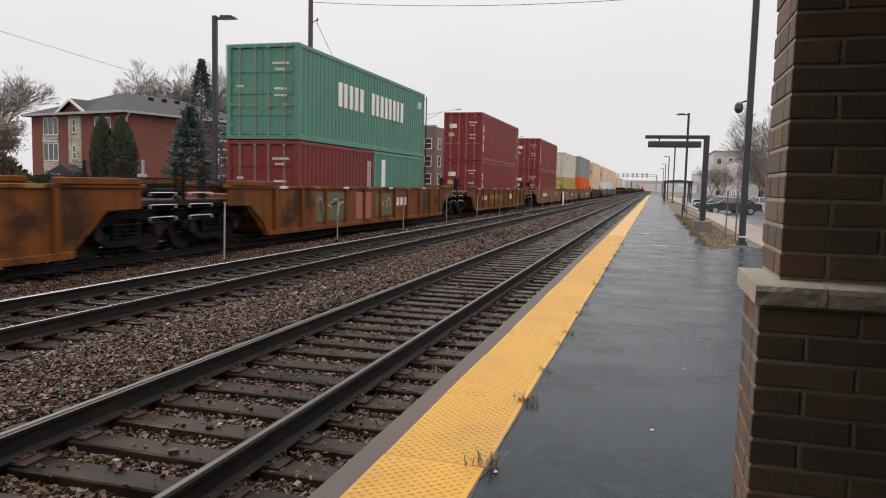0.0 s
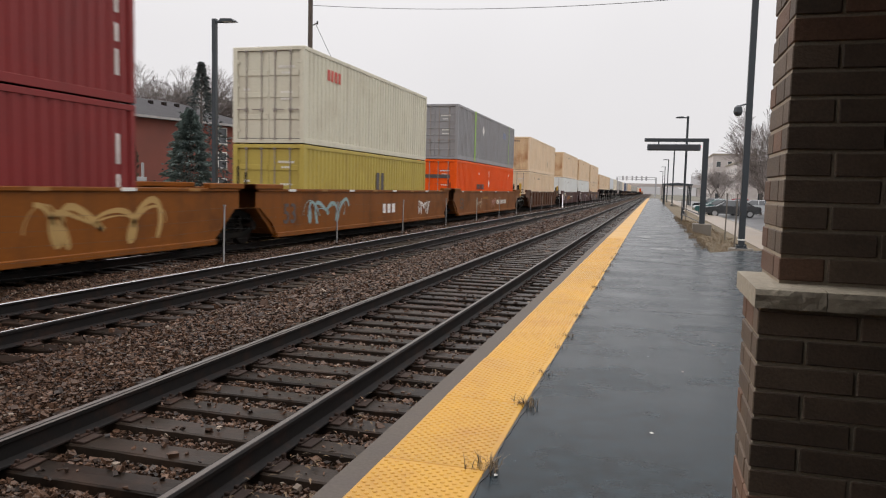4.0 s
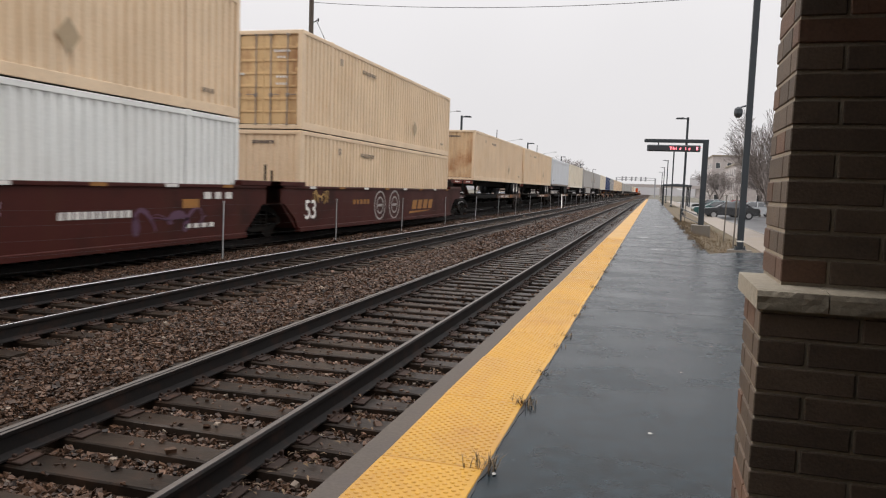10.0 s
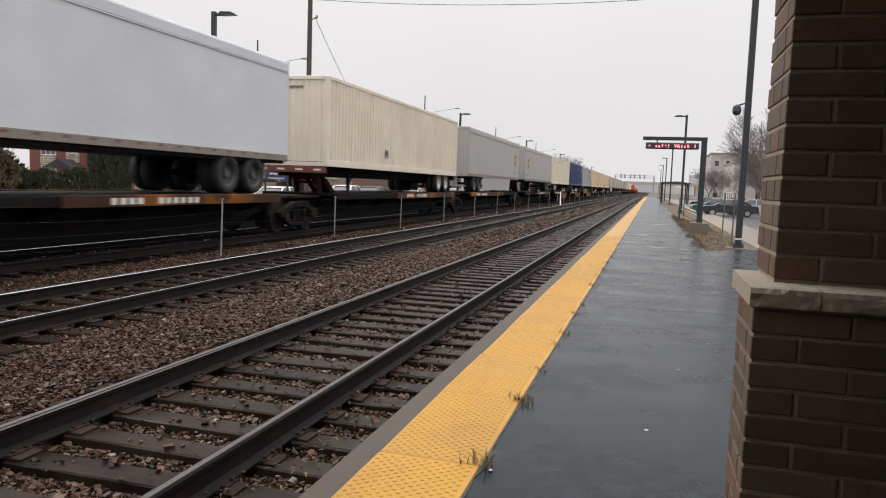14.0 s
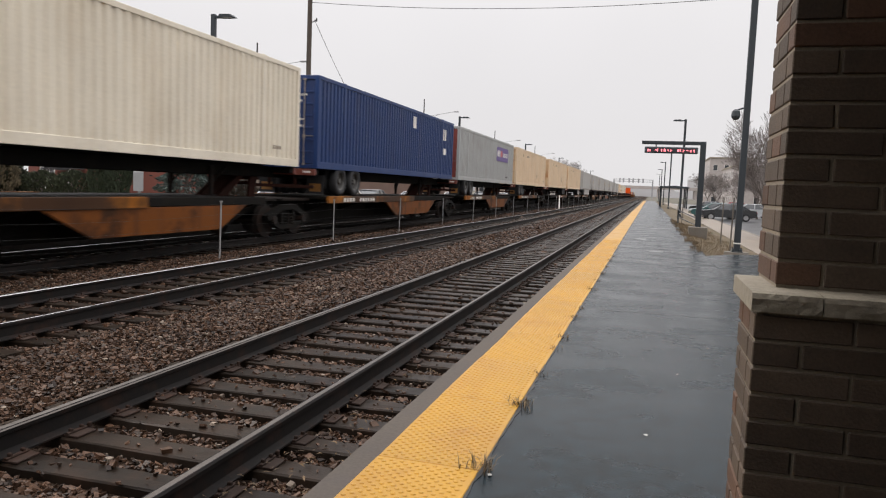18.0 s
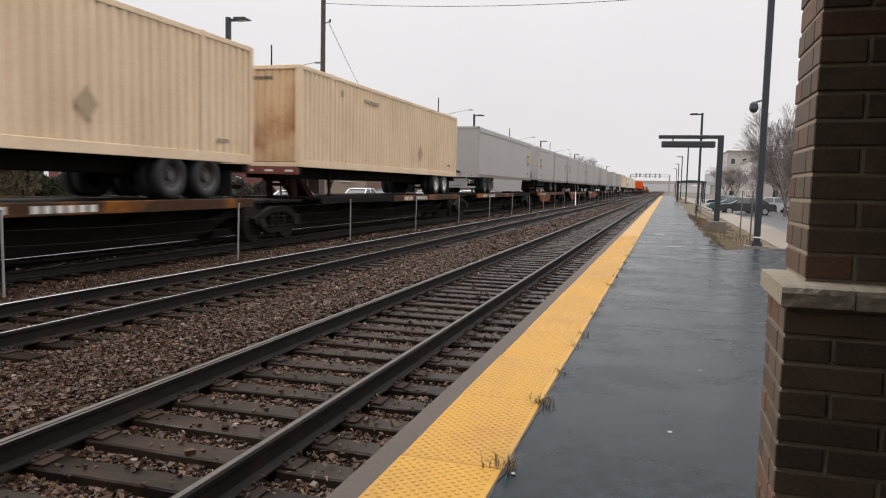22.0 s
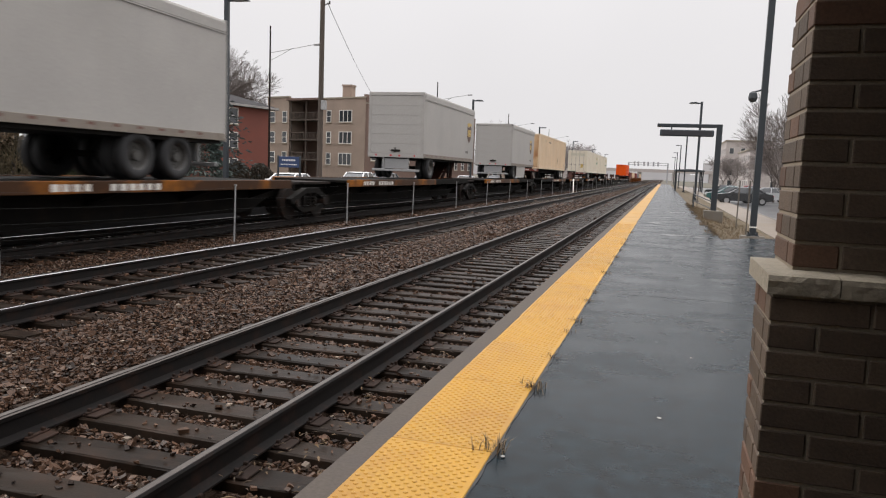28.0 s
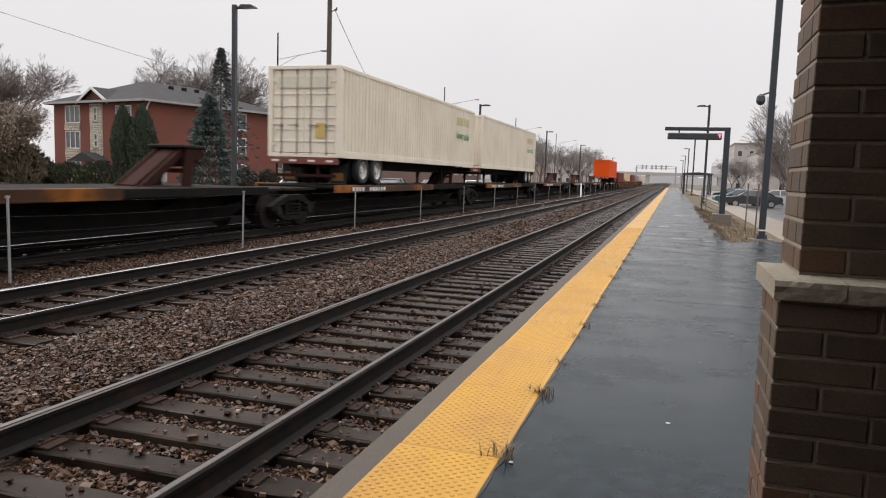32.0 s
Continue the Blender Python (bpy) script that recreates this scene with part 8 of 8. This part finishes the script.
def scatter(n, y0, y1, base, faces, size):
    """n angular stones over the trackbed, kept off the rails and sunk between the ties."""
    x = rs2.uniform(-12.6, -1.52, n)
    y = rs2.uniform(y0, y1, n)
    keep = np.ones(n, bool)
    zt = np.full(n, -0.392)
    for ti, tx in enumerate(TRACKS):
        dx = x - tx
        for sx in (-1, 1):
            keep &= np.abs(dx - sx * 0.7535) > 0.085
        inside = np.abs(dx) < 1.33
        ph = np.mod(y - (-1.0 + PHASE[ti]) + TIE_PITCH / 2, TIE_PITCH) - TIE_PITCH / 2
        on_tie = inside & (np.abs(ph) < 0.135)
        keep &= ~(on_tie & (rs2.uniform(0, 1, n) > 0.035))
        zt = np.where(inside & ~on_tie, -0.432, zt)
        zt = np.where(on_tie, TIE_TOP + 0.012, zt)
    zt = zt + np.where(np.abs(x + 5.2) < 0.6, 0.012, 0)
    keep &= y > -0.80 * x - 2.2          # the wedge before the shelter, open to the tracks
    x, y, zt = x[keep], y[keep], zt[keep]
    n = len(x)
    r = size * rs2.lognormal(0, 0.32, n)
    k = len(base)
    v = base[None] * (1 + rs2.uniform(-0.4, 0.3, (n, k, 1)))
    sc = rs2.uniform(0.55, 1.35, (n, 1, 3)) * np.array([1, 1, 0.62])
    v = v * sc * r[:, None, None]
    a = rs2.uniform(0, 2 * np.pi, n)
    b = rs2.uniform(-0.7, 0.7, n)
    ca, sa, cb, sb = np.cos(a)[:, None], np.sin(a)[:, None], np.cos(b)[:, None], np.sin(b)[:, None]
    vx, vy, vz = v[..., 0], v[..., 1], v[..., 2]
    vy, vz = vy * cb - vz * sb, vy * sb + vz * cb
    vx, vy = vx * ca - vy * sa, vx * sa + vy * ca
    v = np.stack([vx + x[:, None], vy + y[:, None], vz + (zt + rs2.uniform(-0.02, 0.012, n))[:, None]], -1)
    f = faces[None] + (np.arange(n) * k)[:, None, None]
    return v.reshape(-1, 3), f.reshape(-1, 3)


vs_all, fs_all, off = [], [], 0
for n, y0, y1, base, faces, size in ((5000, -4.0, 1.5, cube, cube_f, 0.03), (120000, 1.5, 9.0, cube, cube_f, 0.0200), (84000, 9.0, 20.0, cube, cube_f, 0.0265), (36000, 20.0, 42.0, cube, cube_f, 0.043), (26000, 42.0, 80.0, cube, cube_f, 0.065)):
    v, f = scatter(n, y0, y1, base, faces, size)
    vs_all.append(v); fs_all.append(f + off); off += len(v)
m_pale = M("pale_ballast_stone", (0.17, 0.135, 0.105), rough=0.7, spec=0.2, var=0.3, fine=60, bump=0.2, island=0.5)
st_ob = new("ballast", big_mesh("ballast", np.concatenate(vs_all), np.concatenate(fs_all), m_stone))
tagged(st_ob, "loose brown and grey crushed stone between the ties", "gravel", kind="stuff")
v, f = scatter(9000, 1.6, 26.0, cube, cube_f, 0.017)
tagged(new("ballast", big_mesh("ballast", v + np.array([0, 0, 0.012]), f, m_pale)), "scattered pale stones among the brown ballast", "gravel", kind="stuff")


# fallen leaves and straw in the strip beside the platform
lr = random.Random(31)
lit = Geo()
for i in range(420):
    y = 2.2 + 9.0 * lr.random() ** 1.4
    x = lr.uniform(-2.25, -1.55) + 0.1 * math.sin(3 * y)
    a, w, ln = lr.uniform(0, 6.28), lr.uniform(0.003, 0.010), lr.uniform(0.012, 0.045)
    ca, sa, z = math.cos(a), math.sin(a), -0.36 + lr.uniform(-0.01, 0.025)
    lit.add([(x - ca * ln, y - sa * ln, z), (x + sa * w, y - ca * w, z + 0.012), (x + ca * ln, y + sa * ln, z + 0.004), (x - sa * w, y + ca * w, z + 0.01)], [(0, 1, 2, 3)])
tagged(solid("leaf_litter", lit, M("fallen_leaf", (0.075, 0.046, 0.020), rough=0.8, island=0.6, bump=0), "fallen brown leaves and straw beside the platform", "leaves"), kind="stuff")


m_scrap = M("damp_paper_scrap", (0.30, 0.29, 0.27), rough=0.7, var=0.3)


# weeds at the tile joints, tufts on the verge, litter on the platform
def tuft(label, x, y, z, n, h, seed, spread=0.10):
    r = random.Random(seed)
    g = Geo()
    for i in range(n):
        a = r.uniform(0, 2 * math.pi)
        bx, by = x + r.gauss(0, spread * 0.4), y + r.gauss(0, spread * 0.4)
        lean = r.uniform(0.2, 1.3) * h
        hh = h * r.uniform(0.5, 1.1)
        w = 0.0026
        px, py = -math.sin(a) * w, math.cos(a) * w
        mx, my, mz = bx + math.cos(a) * lean * 0.4, by + math.sin(a) * lean * 0.4, z + hh * 0.7
        ex, ey, ez = bx + math.cos(a) * lean, by + math.sin(a) * lean, z + hh
        g.add([(bx - px, by - py, z - 0.01), (bx + px, by + py, z - 0.01), (mx + px, my + py, mz), (mx - px, my - py, mz), (ex, ey, ez)], [(0, 1, 2, 3), (3, 2, 4)])
    return solid("weed", g, m_blade, label, "weed", group="weeds on the platform")


for i, (y, n, h) in enumerate(((3.55, 46, 0.085), (4.75, 60, 0.065), (5.6, 26, 0.035), (6.6, 18, 0.03), (7.2, 30, 0.045), (8.4, 26, 0.04), (9.1, 20, 0.035), (11.0, 34, 0.055), (12.2, 20, 0.04), (13.3, 30, 0.05), (14.6, 22, 0.04), (16.0, 30, 0.05), (17.2, 24, 0.045), (19.5, 24, 0.05))):
    tuft("dry brown weed growing in the tile joint", -0.755, y, 0.0, n, h, 60 + i)
gr = Geo()
rg = random.Random(77)
for i in range(5200):
    y = 20.2 + 26 * rg.random()
    x = 1.28 + 0.10 * math.sin(1.7 * y) + 1.75 * rg.random() ** 1.2
    zz = np.interp(x, vx, vz) if x > 1.45 else 0.02
    a, h = rg.uniform(0, 6.28), rg.uniform(0.04, 0.14)
    w = 0.006
    gr.add([(x - w, y, zz - 0.03), (x + w, y, zz - 0.03), (x + math.cos(a) * h * 0.8, y + math.sin(a) * h * 0.8, zz + h)], [(0, 1, 2)])
tagged(solid("dry_grass", gr, m_blade, "matted dry grass on the verge", "grass"), kind="stuff")
for i, (x, y) in enumerate(((0.06, 4.45), (-0.70, 3.50), (0.62, 7.3), (0.30, 6.1))):
    g = Geo()
    k = 7
    r0 = random.Random(i)
    g.add([(x + 0.015 * math.cos(q) * r0.uniform(0.6, 1.2), y + 0.02 * math.sin(q) * r0.uniform(0.6, 1.2), 0.006) for q in [6.283 * j / k for j in range(k)]] + [(x, y, 0.012)], [(j, (j + 1) % k, k) for j in range(k)])
    solid("leaf_scrap", g, m_scrap if i < 2 else m_twig, "small pale scrap lying on the platform", "litter", group="scraps on the platform")


# ---- the running message: each lit letter rides along the display and is inside the case before and after ----
MESSAGE = "This is ###### ###.. Be safe! Watch for trains from either direction."
PITCH, SPEED, FIRST = 0.125, 0.875, 8.80
LETTERS = []
for k, ch in enumerate(MESSAGE):
    if ch != " ":
        me = cached(("letter", ch), lambda: Geo().box(0.0, 0.003, 0.005, 0.08, 0.0, 0.125).mesh("lit_letter") if ch == "#" else text_mesh(ch, 0.175, "lit_letter", 0.006))
        LETTERS.append((part("lit_letter", me, led, board, "" if LETTERS else "glowing red letter"), FIRST + k * PITCH / SPEED))


def letter_rows(t0):
    """Rows of one letter that comes out at the right edge at t0 and goes in at the left one."""
    def at(t, y):
        x = min(-0.36, max(-2.2, -0.36 - SPEED * (t - t0)))
        return (t, pose(x, y, 3.325, 0, 0, -90))
    t1 = t0 + 1.84 / SPEED
    steps = [t0 + (t1 - t0) * i / 8 for i in range(9)]
    return [at(t0 - 0.08, 0.0)] + [at(t, -0.149) for t in steps] + [at(t1 + 0.08, 0.0)]


# ---- what moves ----
def motions():
    times = [2.0 * i for i in range(17)]
    for ob, s, z in MOVERS:
        walk(ob, [(t, pose(TRACKS[2], s - travel(t), RAIL + z)) for t in times])
    for i, (ob, t0) in enumerate(LETTERS):
        rows = letter_rows(t0)
        rows = [(0.0, rows[0][1])] + rows
        if i == 0:
            again = letter_rows(31.85)
            rows += [(25.0, again[0][1])] + [r for r in again if r[0] <= 32.05]
        else:
            rows.append((32.0, rows[-1][1]))
        walk(ob, rows)


motions()
